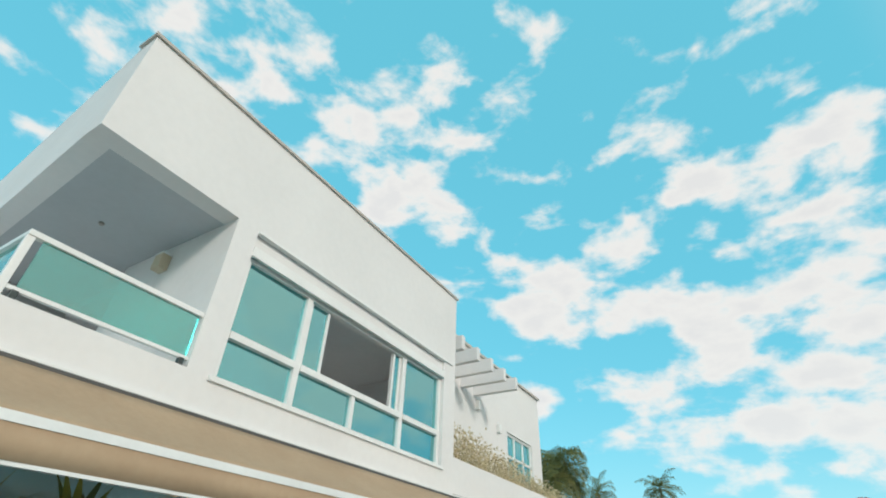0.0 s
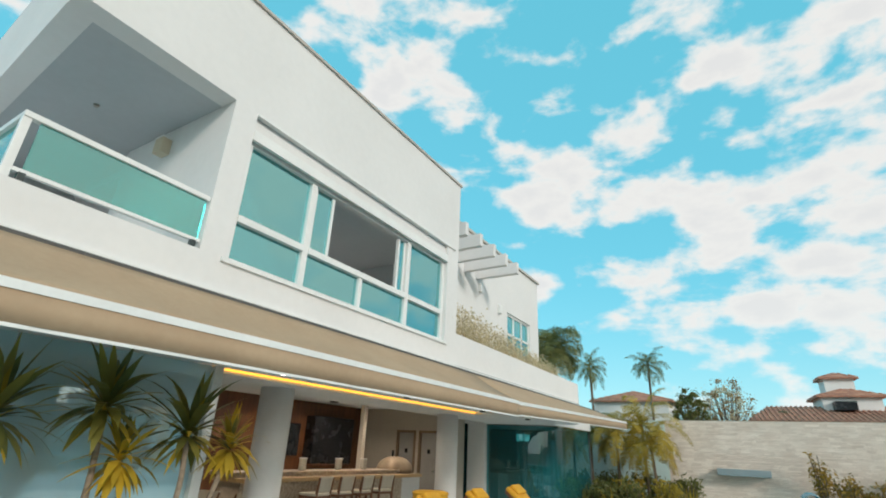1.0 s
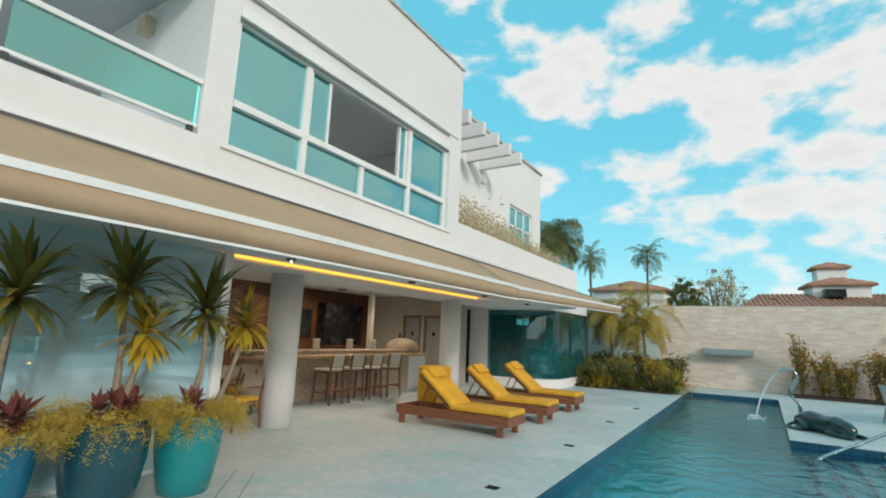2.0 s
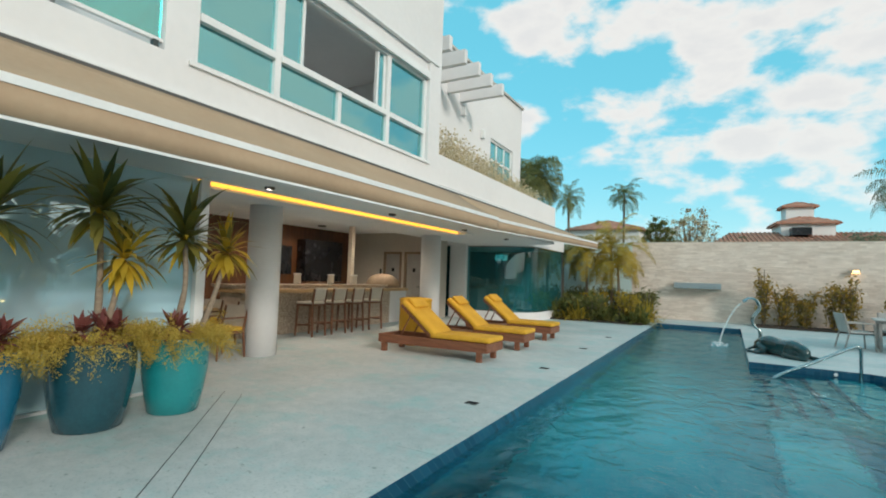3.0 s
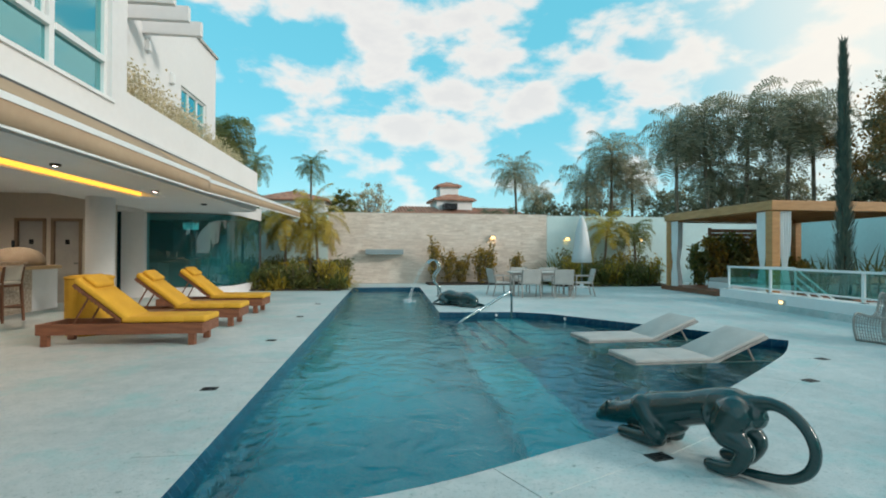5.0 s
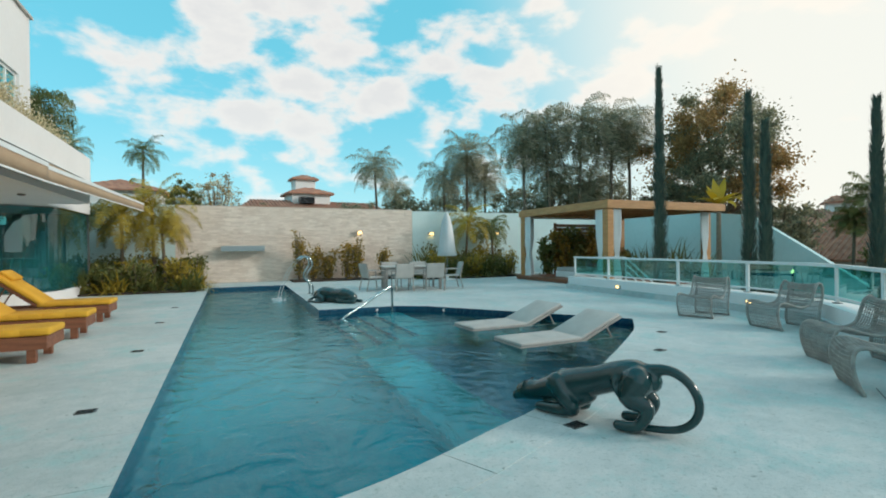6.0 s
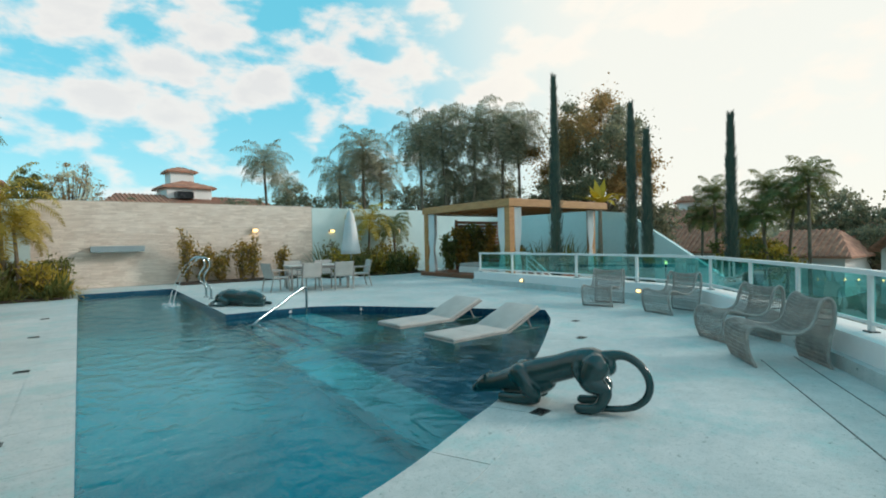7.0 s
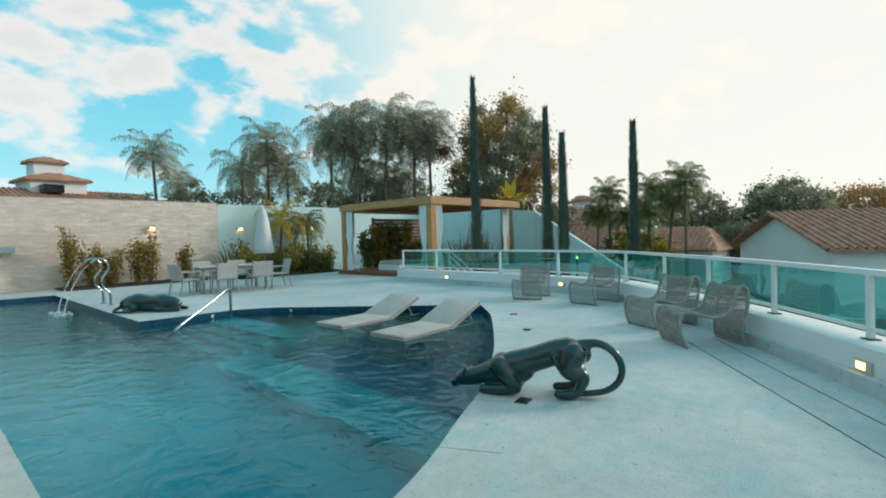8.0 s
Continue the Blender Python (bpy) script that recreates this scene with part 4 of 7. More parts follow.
def bar_counter():
    b = thing("bar_counter", "granite-clad bar counter with wooden edge and granite top", "counter", (0, 0, 0))
    part("core", boxes(((-8.75, 7.2, 0.0), (-8.12, 12.3, 0.98))), CRAZY, b)
    part("wood_edge", boxes(((-8.80, 7.1, 0.925), (-7.86, 12.9, 1.0)), bevel=0.015), LIGHT_WOOD, b, "light wooden bar ledge")
    part("top", boxes(((-8.85, 7.05, 1.03), (-8.2, 12.35, 1.09)), bevel=0.012), GRANITE, b, "speckled granite top")
    part("upstand", boxes(((-8.6, 7.1, 1.0), (-8.25, 12.3, 1.03))), CRAZY, b)
    part("end_block", boxes(((-9.0, 12.3, 0.0), (-8.1, 13.15, 0.94)), bevel=0.01), WHITE, b, "white rendered end block")
    # irregular stone pieces on the front
    rnd = random.Random(4)
    z = 0.02
    while z < 0.92:
        hgt = 0.46
        hgt = min(hgt, 0.93 - z)
        y = 7.2
        while y < 12.28:
            w = min(rnd.uniform(0.7, 1.1), 12.3 - y)
            s = part("stone", boxes(((-8.125, y + 0.0015, z + 0.0015), (-8.12 + rnd.uniform(0.024, 0.027), y + w - 0.0015, z + hgt - 0.0015)), bevel=0.003), GRANITE, b)
            y += w
        z += hgt
        if hgt < 0.05:
            break
    o = thing("pizza_oven", "domed clay pizza oven on the bar end", "oven", (-8.6, 12.62, 0.94))
    part("dome", lathe(bmesh.new(), [(0.50, 0.06), (0.50, 0.16), (0.46, 0.28), (0.36, 0.38), (0.2, 0.45), (0.05, 0.47)], 28), CLAY_DOME, o, smooth=True)
    part("slab", boxes(((-0.52, -0.52, 0.0), (0.52, 0.5, 0.06)), bevel=0.01), LIGHT_WOOD, o)
    part("flue", tube(bmesh.new(), [(-0.1, 0, 0.44), (-0.1, 0, 0.62)], 0.03, 10), BLACK, o)
    for y in (9.12, 10.28, 11.2):
        v = thing("vase", "small cream cylinder vase on the bar", "vase", (-8.55, y, 1.09), group="vases on the bar")
        part("body", lathe(bmesh.new(), [(0.07, 0.0), (0.085, 0.02), (0.08, 0.20), (0.09, 0.25), (0.075, 0.25), (0.07, 0.05)], 18), CREAM, v, smooth=True)
        part("rim", lathe(bmesh.new(), [(0.092, 0.235), (0.096, 0.245), (0.092, 0.255)], 18), WHITE_TRIM, v)
    t = thing("television", "black flat television on the timber wall", "television", (-11.18, 10.6, 1.30))
    part("screen", boxes(((0.01, -0.75, 0.0), (0.05, 0.75, 0.86)), bevel=0.01), BLACK, t)
    part("bracket", boxes(((-0.02, -0.2, 0.3), (0.01, 0.2, 0.6))), BLACK, t)
    h = thing("range_hood", "black hood cabinet on the timber wall", "hood", (-11.18, 12.4, 1.1))
    part("body", boxes(((-0.02, -0.8, 0.0), (0.35, 0.9, 1.3)), bevel=0.01), BLACK, h)
    part("shelf", boxes(((-0.02, -0.8, -0.05), (0.45, 0.9, 0.0)), bevel=0.008), DARK_WOOD, h)
    p = thing("post", "slim beige post beside the bar", "post", (-9.35, 12.0, 0))
    part("shaft", boxes(((-0.07, -0.07, 0.0), (0.07, 0.07, 2.79)), bevel=0.01), bpy.data.materials["beige_wall"], p)
    part("foot", boxes(((-0.09, -0.09, 0.0), (0.09, 0.09, 0.08))), bpy.data.materials["beige_wall"], p)


def bar_stool():
    s = thing("bar_stool", "dark wooden bar stool with cream mesh back", "stool", (0, 0, 0), group="stools at the bar")
    for x, y in ((-0.2, -0.2), (-0.2, 0.2)):
        part("leg", tube(bmesh.new(), [(x * 1.12, y * 1.1, 0.0), (x, y, 0.72)], [0.024, 0.030], 8), STOOL_WOOD, s)
    for y in (-0.2, 0.2):
        part("leg", tube(bmesh.new(), [(0.24, y * 1.1, 0.0), (0.2, y, 0.72), (0.25, y, 1.03)], [0.024, 0.030, 0.022], 8), STOOL_WOOD, s)
    part("seat", boxes(((-0.23, -0.23, 0.70), (0.22, 0.23, 0.745)), bevel=0.015), CREAM, s, "cream woven seat")
    part("apron", boxes(((-0.21, -0.21, 0.65), (0.21, 0.21, 0.70)), bevel=0.005), STOOL_WOOD, s)
    bm = bmesh.new()
    rows = [[bm.verts.new((0.215 + 0.05 * k / 5 + 0.02 * math.cos(3.1416 * (j - 3) / 6), -0.2 + 0.4 * j / 6, 0.76 + 0.29 * k / 5)) for j in range(7)] for k in range(6)]
    for u, v in zip(rows, rows[1:]):
        for j in range(6):
            bm.faces.new((u[j], u[j + 1], v[j + 1], v[j]))
    b = part("backrest", bm, CREAM, s, "cream mesh backrest", smooth=True)
    b.modifiers.new("thick", "SOLIDIFY").thickness = 0.018
    for a, c in (((-0.215, -0.21, 0.25), (0.225, -0.21, 0.25)), ((-0.215, 0.21, 0.25), (0.225, 0.21, 0.25)), ((-0.215, -0.21, 0.22), (-0.215, 0.21, 0.22)), ((0.22, -0.21, 0.30), (0.22, 0.21, 0.30))):
        part("stretcher", tube(bmesh.new(), [a, c], 0.018, 8), STOOL_WOOD, s)
    return s


bar_counter()
stool = bar_stool()
stool.matrix_basis = pose(-7.55, 8.60, 0, 0, 0, 4)
for y, a in ((9.27, -3), (9.92, 2), (10.66, -8)):
    copy_thing(stool, pose(-7.55, y, 0, 0, 0, a))

# ---- loungers ----


def sun_lounger():
    l = thing("sun_lounger", "teak sun lounger with yellow padded cushion, back raised", "lounger", (0, 0, 0), group="loungers beside the pool")
    # x runs from the head end (0) to the foot end (2.2)
    part("frame", boxes(((0.0, -0.34, 0.16), (2.18, -0.295, 0.31)), ((0.0, 0.295, 0.16), (2.18, 0.34, 0.31)), ((0.0, -0.295, 0.16), (0.045, 0.295, 0.31)), ((2.135, -0.295, 0.16), (2.18, 0.295, 0.31)), bevel=0.006), TEAK, l)
    for x in (0.06, 1.98):
        for y in (-0.33, 0.25):
            part("leg", boxes(((x, y, 0.0), (x + 0.09, y + 0.08, 0.16)), bevel=0.005), TEAK, l)
    for k in range(9):
        x = 1.08 + 0.115 * k
        part("slat", boxes(((x, -0.295, 0.285), (x + 0.08, 0.295, 0.305))), TEAK, l)
    tilt = pose(1.08, 0, 0.31, 0, 39, 0) @ Matrix.Scale(0.90, 4, (1, 0, 0))
    bm = bmesh.new()
    for y in (-0.30, 0.26):
        box(bm, (-0.92, y, 0.0), (0.0, y + 0.04, 0.045), 0.004, tilt)
    for k in range(9):
        box(bm, (-0.90 + 0.1 * k, -0.26, 0.012), (-0.83 + 0.1 * k, 0.26, 0.032), 0, tilt)
    part("backrest_frame", bm, TEAK, l)
    for y in (-0.22, 0.22):
        part("prop", tube(bmesh.new(), [(0.40, y, 0.27), (0.62, y, 0.68)], 0.014, 8), TEAK, l)
    # cushion: quilted segments on seat and back
    bm = bmesh.new()
    for k in range(4):
        box(bm, (1.08 + 0.272 * k, -0.31, 0.315), (1.08 + 0.272 * (k + 1) + 0.035, 0.31, 0.405), 0.03)
    c = part("seat_cushion", bm, YELLOW, l, "yellow canvas cushion", smooth=True)
    bm = bmesh.new()
    for k in range(3):
        box(bm, (-0.95 + 0.32 * k, -0.31, 0.05), (-0.95 + 0.32 * (k + 1) + 0.035, 0.31, 0.14), 0.03, tilt)
    part("back_cushion", bm, YELLOW, l, smooth=True)
    bm = bmesh.new()
    box(bm, (-0.93, -0.22, 0.135), (-0.66, 0.22, 0.21), 0.035, tilt)
    part("head_pillow", bm, YELLOW, l, smooth=True)
    for k in range(12):
        bm = bmesh.new()
        tube(bm, [tilt @ Vector((-0.86 + 0.075 * k, -0.315, 0.05)), tilt @ Vector((-0.84 + 0.075 * k, -0.325, 0.0))], 0.008, 5)
        part("tie", bm, STOOL_WOOD, l)
    return l


lounger = sun_lounger()
lounger.matrix_basis = pose(-5.2, 8.28, 0, 0, 0, 0)
copy_thing(lounger, pose(-5.2, 9.95, 0, 0, 0, 1.5))
copy_thing(lounger, pose(-5.25, 11.95, 0, 0, 0, -1))


def side_tables():
    for y in (9.15, 10.95):
        t = thing("side_table", "low dark slatted side table between loungers", "table", (-4.2, y, 0), group="tables between loungers")
        for k in range(5):
            part("slat", boxes(((-0.26 + 0.105 * k, -0.24, 0.33), (-0.165 + 0.105 * k, 0.24, 0.355)), bevel=0.004), STOOL_WOOD, t)
        for x in (-0.22, 0.18):
            for yy in (-0.2, 0.16):
                part("leg", boxes(((x, yy, 0.0), (x + 0.04, yy + 0.04, 0.33))), STOOL_WOOD, t)
    b = thing("towel_basket", "tall round yellow towel basket", "basket", (-5.15, 9.1, 0))
    part("body", lathe(bmesh.new(), [(0.30, 0.0), (0.325, 0.02), (0.325, 0.90), (0.30, 0.90), (0.28, 0.5)], 32), YELLOW, b, smooth=False)
    part("rim", lathe(bmesh.new(), [(0.332, 0.88), (0.34, 0.90), (0.332, 0.92), (0.29, 0.92), (0.29, 0.88)], 32), YELLOW, b, smooth=True)
    part("lid", lathe(bmesh.new(), [(0.30, 0.90), (0.29, 0.935), (0.05, 0.95)], 28), YELLOW, b, smooth=True)


side_tables()


def wood_chair(label="wooden armchair with yellow seat cushion", pad=YELLOW):
    c = thing("dining_chair", label, "chair", (0, 0, 0), group="veranda dining chairs")
    for x, y in ((-0.24, -0.24), (0.24, -0.24)):
        part("leg", tube(bmesh.new(), [(x, y * 1.05, 0), (x, y, 0.62)], [0.016, 0.022], 8), STOOL_WOOD, c)
    for x in (-0.24, 0.24):
        part("leg", tube(bmesh.new(), [(x, 0.29, 0), (x, 0.24, 0.43), (x, 0.32, 0.80)], [0.016, 0.022, 0.016], 8), STOOL_WOOD, c)
        part("arm", boxes(((x - 0.03, -0.27, 0.62), (x + 0.03, 0.28, 0.645)), bevel=0.008), STOOL_WOOD, c)
    part("seat_frame", boxes(((-0.24, -0.25, 0.38), (0.24, 0.25, 0.42)), bevel=0.006), STOOL_WOOD, c)
    part("seat_cushion", boxes(((-0.235, -0.24, 0.42), (0.235, 0.23, 0.485)), bevel=0.02), pad, c, smooth=True)
    bm = bmesh.new()
    box(bm, (-0.23, -0.012, -0.02), (0.23, 0.012, 0.34), 0.008, pose(0, 0.275, 0.48, -12, 0, 0))
    part("backrest", bm, CREAM, c, "cream mesh backrest")
    return c


def veranda_table():
    t = thing("dining_table", "dark wooden dining table on the veranda", "table", (-7.95, 5.4, 0))
    part("tabletop", boxes(((-0.95, -0.5, 0.70), (0.95, 0.5, 0.745)), bevel=0.01), LIGHT_WOOD, t)
    for x in (-0.85, 0.78):
        for y in (-0.42, 0.35):
            part("leg", boxes(((x, y, 0), (x + 0.07, y + 0.07, 0.70)), bevel=0.005), STOOL_WOOD, t)
    c = wood_chair()
    c.matrix_basis = pose(-6.60, 5.66, 0, 0, 0, 6)
    copy_thing(c, pose(-8.1, 6.3, 0, 0, 0, 8))
    copy_thing(c, pose(-7.3, 6.35, 0, 0, 0, -6))
    copy_thing(c, pose(-9.0, 5.4, 0, 0, 0, 90))


veranda_table()

# ---- terrace edge: railing, lights, chairs ----


def at_length(line, d):
    """Point and direction on a plan line at a distance from its start."""
    for a, b in zip(line, line[1:]):
        s = (b - a).length
        if d <= s:
            return a + (b - a) * (d / s), (b - a).normalized()
        d -= s
    return line[-1], (line[-1] - line[-2]).normalized()


def terrace_rail():
    r = thing("terrace_rail", "white steel railing with green glass panels on the parapet", "railing", (0, 0, 0.36))
    line = [p + Vector((0, 0, 0)) for p in RAIL_LINE]
    part("top_rail", ribbon_wall(bmesh.new(), line, -0.045, 0.045, 0.575, 0.625), WHITE_TRIM, r)
    part("bottom_rail", ribbon_wall(bmesh.new(), line, -0.018, 0.018, 0.075, 0.11), WHITE_TRIM, r)
    # posts stand at the bends of the parapet
    spots = [0.03, 1.6, 4.1, 6.0, 8.0, 9.55, 10.85, 12.3, 13.75, 15.2, 16.7, 18.3, 20.0]
    for i, d in enumerate(spots):
        p, t = at_length(line, d)
        m = pose(p.x, p.y, 0, 0, 0, math.degrees(math.atan2(t.y, t.x)))
        bm = bmesh.new()
        box(bm, (-0.03, -0.022, 0.0), (0.03, 0.022, 0.575), 0.004, m)
        post = part("post", bm, WHITE_TRIM, r)
        bm = bmesh.new()
        box(bm, (-0.06, -0.05, 0.0), (0.06, 0.05, 0.012), 0.003, m)
        part("foot_plate", bm, DRAIN, post)
        if i:
            seg, a, b = [], spots[i - 1] + 0.05, d - 0.05
            for k in range(7):
                seg.append(at_length(line, a + (b - a) * k / 6)[0])
            g = part("pane", wall_sheet(bmesh.new(), seg, 0.11, 0.575), GLASS, r)
            g.visible_shadow = False
    # rail of the steps that lead down to the garden
    s = thing("stair_rail", "white steel handrail of the garden steps", "railing", (0, 0, 0))
    for x, y in ((9.66, 12.08), (9.85, 11.9)):
        part("post", tube(bmesh.new(), [(x, y, -0.6), (x, y, 0.96)], 0.024, 8), WHITE_TRIM, s)
    for dz in (0.0, -0.2, -0.4):
        part("bar", tube(bmesh.new(), [(9.85, 11.9, 0.95 + dz), (10.55, 11.0, -0.15 + dz)], 0.024, 8), WHITE_TRIM, s)
    part("cap", tube(bmesh.new(), [(9.05, 12.6, 0.96), (9.66, 12.08, 0.96), (9.85, 11.9, 0.96)], 0.024, 8), WHITE_TRIM, s)
    part("newel", tube(bmesh.new(), [(10.55, 11.0, -2.4), (10.55, 11.0, -0.13)], 0.024, 8), WHITE_TRIM, s)


def step_lights():
    for d in (2.3, 6.3, 14.05):
        p, t = at_length(RAIL_LINE, d)
        s = Vector((t.y, -t.x, 0))
        q = p + s * 0.25
        l = thing("step_light", "small lit step light set in the parapet", "lamp", (q.x, q.y, 0.20), math.degrees(math.atan2(t.y, t.x)), group="parapet lights")
        part("housing", boxes(((-0.10, -0.018, -0.05), (0.10, 0.004, 0.05)), bevel=0.005), CREAM, l)
        part("lens", boxes(((-0.075, -0.022, -0.03), (0.03, -0.017, 0.03))), WARM, l)


def rattan_chair():
    """A woven wave: front skirt, seat, back and rear skirt in one sheet."""
    c = thing("lounge_chair", "grey woven rattan wave chair on the terrace", "chair", (0, 0, 0), group="rattan chairs along the parapet")
    # side line from the front foot over seat and back down to the rear foot; y points to the rear
    side = smooth_line([(0, -0.37, 0.0), (0, -0.43, 0.14), (0, -0.46, 0.30), (0, -0.42, 0.41), (0, -0.30, 0.425), (0, -0.12, 0.37), (0, 0.06, 0.355), (0, 0.19, 0.43), (0, 0.25, 0.58), (0, 0.29, 0.70), (0, 0.355, 0.755), (0, 0.42, 0.70), (0, 0.43, 0.52), (0, 0.38, 0.30), (0, 0.36, 0.14), (0, 0.40, 0.0)], 6)

    def sheet(a, b, step=2, wide=17):
        bm = bmesh.new()
        rows = []
        for p in side[a:b + 1:step]:
            rows.append([bm.verts.new(((j / wide - 0.5) * 0.66, p.y, p.z + 0.035 * abs(j / wide - 0.5) ** 2 * 4 * (1 if p.z > 0.3 else 0))) for j in range(wide + 1)])
        for u, v in zip(rows, rows[1:]):
            for j in range(wide):
                bm.faces.new((u[j], u[j + 1], v[j + 1], v[j]))
        return bm

    n = len(side)
    for name, a, b in (("front_skirt", 0, 20), ("seat", 20, 40), ("backrest", 40, 62), ("rear_skirt", 62, n - 1)):
        o = part(name, sheet(a, b), RATTAN, c)
        w = o.modifiers.new("weave", "WIREFRAME")
        w.thickness, w.use_replace, w.use_even_offset = 0.019, True, False
    for x in (-0.33, 0.33):
        part("edge_rope", tube(bmesh.new(), [Vector((x, p.y, p.z + (0.035 if p.z > 0.3 else 0))) for p in side], 0.019, 8), RATTAN, c)
    for y in (-0.37, 0.40):
        part("foot_bar", tube(bmesh.new(), [(-0.32, y, 0.018), (0.32, y, 0.018)], 0.017, 8), RATTAN, c)
    return c


terrace_rail()
step_lights()
CHAIRS = [(4.40, 3.06, 222.8), (5.32, 3.82, 238.9), (7.00, 5.62, 257.0), (7.06, 7.10, 285.3)]
first = rattan_chair()
first.matrix_basis = pose(*CHAIRS[0][:2], 0, 0, 0, CHAIRS[0][2]) @ Matrix.Scale(0.9, 4)
for x, y, a in CHAIRS[1:]:
    copy_thing(first, pose(x, y, 0, 0, 0, a))

# ---- pool things ----


def floating_lounger():
    l = thing("pool_lounger", "low pool lounger with pale grey pads standing in the water", "lounger", (0, 0, 0), group="loungers in the water")
    part("base", boxes(((0.0, -0.37, -0.06), (1.15, 0.37, 0.0)), bevel=0.02), RATTAN, l)
    bm = bmesh.new()
    box(bm, (0.02, -0.36, 0.0), (0.58, 0.36, 0.055), 0.02)
    box(bm, (0.56, -0.36, 0.0), (1.14, 0.36, 0.055), 0.02)
    part("seat_pad", bm, PAD, l, smooth=True)
    tilt = pose(1.12, 0, 0.0, 0, -22, 0)
    bm = bmesh.new()
    box(bm, (0.0, -0.36, 0.0), (0.84, 0.36, 0.055), 0.02, tilt)
    part("back_pad", bm, PAD, l, smooth=True)
    bm = bmesh.new()
    box(bm, (0.0, -0.37, -0.04), (0.86, 0.37, 0.0), 0.01, tilt)
    part("backrest", bm, RATTAN, l)
    part("runner", boxes(((1.15, -0.37, -0.06), (1.95, -0.31, -0.01)), ((1.15, 0.31, -0.06), (1.95, 0.37, -0.01)), bevel=0.01), RATTAN, l)
    for y in (-0.33, 0.33):
        part("strut", tube(bmesh.new(), [(1.75, y, -0.03), (1.62, y, 0.2)], 0.014, 8), RATTAN, l)
    for x in (0.1, 1.0, 1.85):
        part("leg", boxes(((x, -0.3, -1.24), (x + 0.06, 0.3, -0.06))), RATTAN, l)
    return l


fl = floating_lounger()
fl.matrix_basis = pose(2.72, 8.45, -0.10, 0, 0, 2)
copy_thing(fl, pose(2.68, 6.92, -0.10, 0, 0, 2))


def pool_fittings():
    h = thing("handrail", "bent steel handrail over the pool steps", "handrail", (0, 0, 0))
    part("rail", tube(bmesh.new(), smooth_line([(0.98, 10.53, -0.90), (1.0, 10.54, -0.30), (1.08, 10.57, -0.10), (1.65, 10.86, 0.17), (2.16, 11.10, 0.42), (2.27, 11.15, 0.44), (2.31, 11.17, 0.38), (2.31, 11.17, -0.05), (2.31, 11.17, -0.34)], 6), 0.026, 10), CHROME, h, smooth=True)
    part("foot", lathe(bmesh.new(), [(0.06, 0.0), (0.055, 0.02), (0.03, 0.03)], 16, (2.31, 11.17, -0.34)), CHROME, h)
    part("foot", lathe(bmesh.new(), [(0.06, 0.0), (0.055, 0.02), (0.03, 0.03)], 16, (0.98, 10.53, -0.94)), CHROME, h)
    for y in (14.75, 15.35):
        l = thing("water_spout", "curved chrome swan-neck pipe at the pool edge", "water spout", (1.0, y, 0), group="spouts at the pool")
        part("pipe", tube(bmesh.new(), smooth_line([(0.14, 0, 0.0), (0.13, 0, 0.28), (0.0, 0, 0.45), (-0.02, 0, 0.62), (0.12, 0, 0.86), (0.05, 0, 1.06), (-0.10, 0, 1.09), (-0.22, 0, 1.0)], 6), 0.026, 10), CHROME, l, smooth=True)
        part("flange", lathe(bmesh.new(), [(0.07, 0.0), (0.065, 0.02), (0.03, 0.035)], 16, (0.14, 0, 0)), CHROME, l)
        arc = smooth_line([(-0.20, 0, 1.015), (-0.38, 0, 0.84), (-0.56, 0, 0.50), (-0.68, 0, 0.18), (-0.75, 0, -0.12)], 5)
        part("jet", tube(bmesh.new(), arc, [0.0035 + 0.0004 * k for k in range(len(arc))], 8), FOAM, l, "thin stream of falling water", smooth=True)
        rnd = random.Random(int(y * 10))
        bm = bmesh.new()
        for k in range(30):
            a, d = rnd.uniform(0, 6.283), rnd.uniform(0.0, 0.24)
            bmesh.ops.create_icosphere(bm, subdivisions=1, radius=rnd.uniform(0.008, 0.026), matrix=Matrix.Translation((-0.76 + d * math.cos(a), d * math.sin(a), -0.115 + rnd.uniform(0, 0.22) * (0.26 - d))))
        part("splash", bm, FOAM, l, "white splash on the water", smooth=True)
    s = thing("wall_spout", "flat steel water blade on the stone wall", "water spout", (-0.48, 21.78, 1.18))
    part("blade", boxes(((-0.79, -0.42, 0.06), (0.79, 0.0, 0.27)), bevel=0.01), surf("satin_steel", (0.42, 0.46, 0.47), (0.34, 0.38, 0.39), 3, 0.35, metal=0.8), s)
    part("lip", boxes(((-0.75, -0.46, 0.06), (0.75, -0.40, 0.085)), bevel=0.004), CHROME, s)
    for x, y in ((-2.12, 5.58), (-2.13, 8.19), (-2.18, 10.91), (-2.15, 13.4), (1.3, 3.63), (3.92, 5.25), (4.97, 6.18)):
        d = thing("floor_drain", "small square dark drain in the terrace", "drain", (x, y, 0.0), 12 if x > 0 else 0, group="terrace drains")
        part("frame", boxes(((-0.075, -0.055, 0.0), (0.075, 0.055, 0.006))), DRAIN, d)
        for k in range(4):
            part("slot", boxes(((-0.06, -0.042 + 0.024 * k, 0.006), (0.06, -0.032 + 0.024 * k, 0.009))), BLACK, d)
    # slotted channel along the parapet and the cover strip by the pots
    for a, b in (((4.35, 3.21), (0.4, 0.50)), ((4.76, 3.03), (0.9, 0.42))):
        line = [Vector((*a, 0)), Vector((*b, 0))]
        tagged(mesh_ob("channel_slot", ribbon_wall(bmesh.new(), line, 0.0, 0.010, 0.0, 0.003), DRAIN), "thin dark slot in the terrace floor", kind="structure")
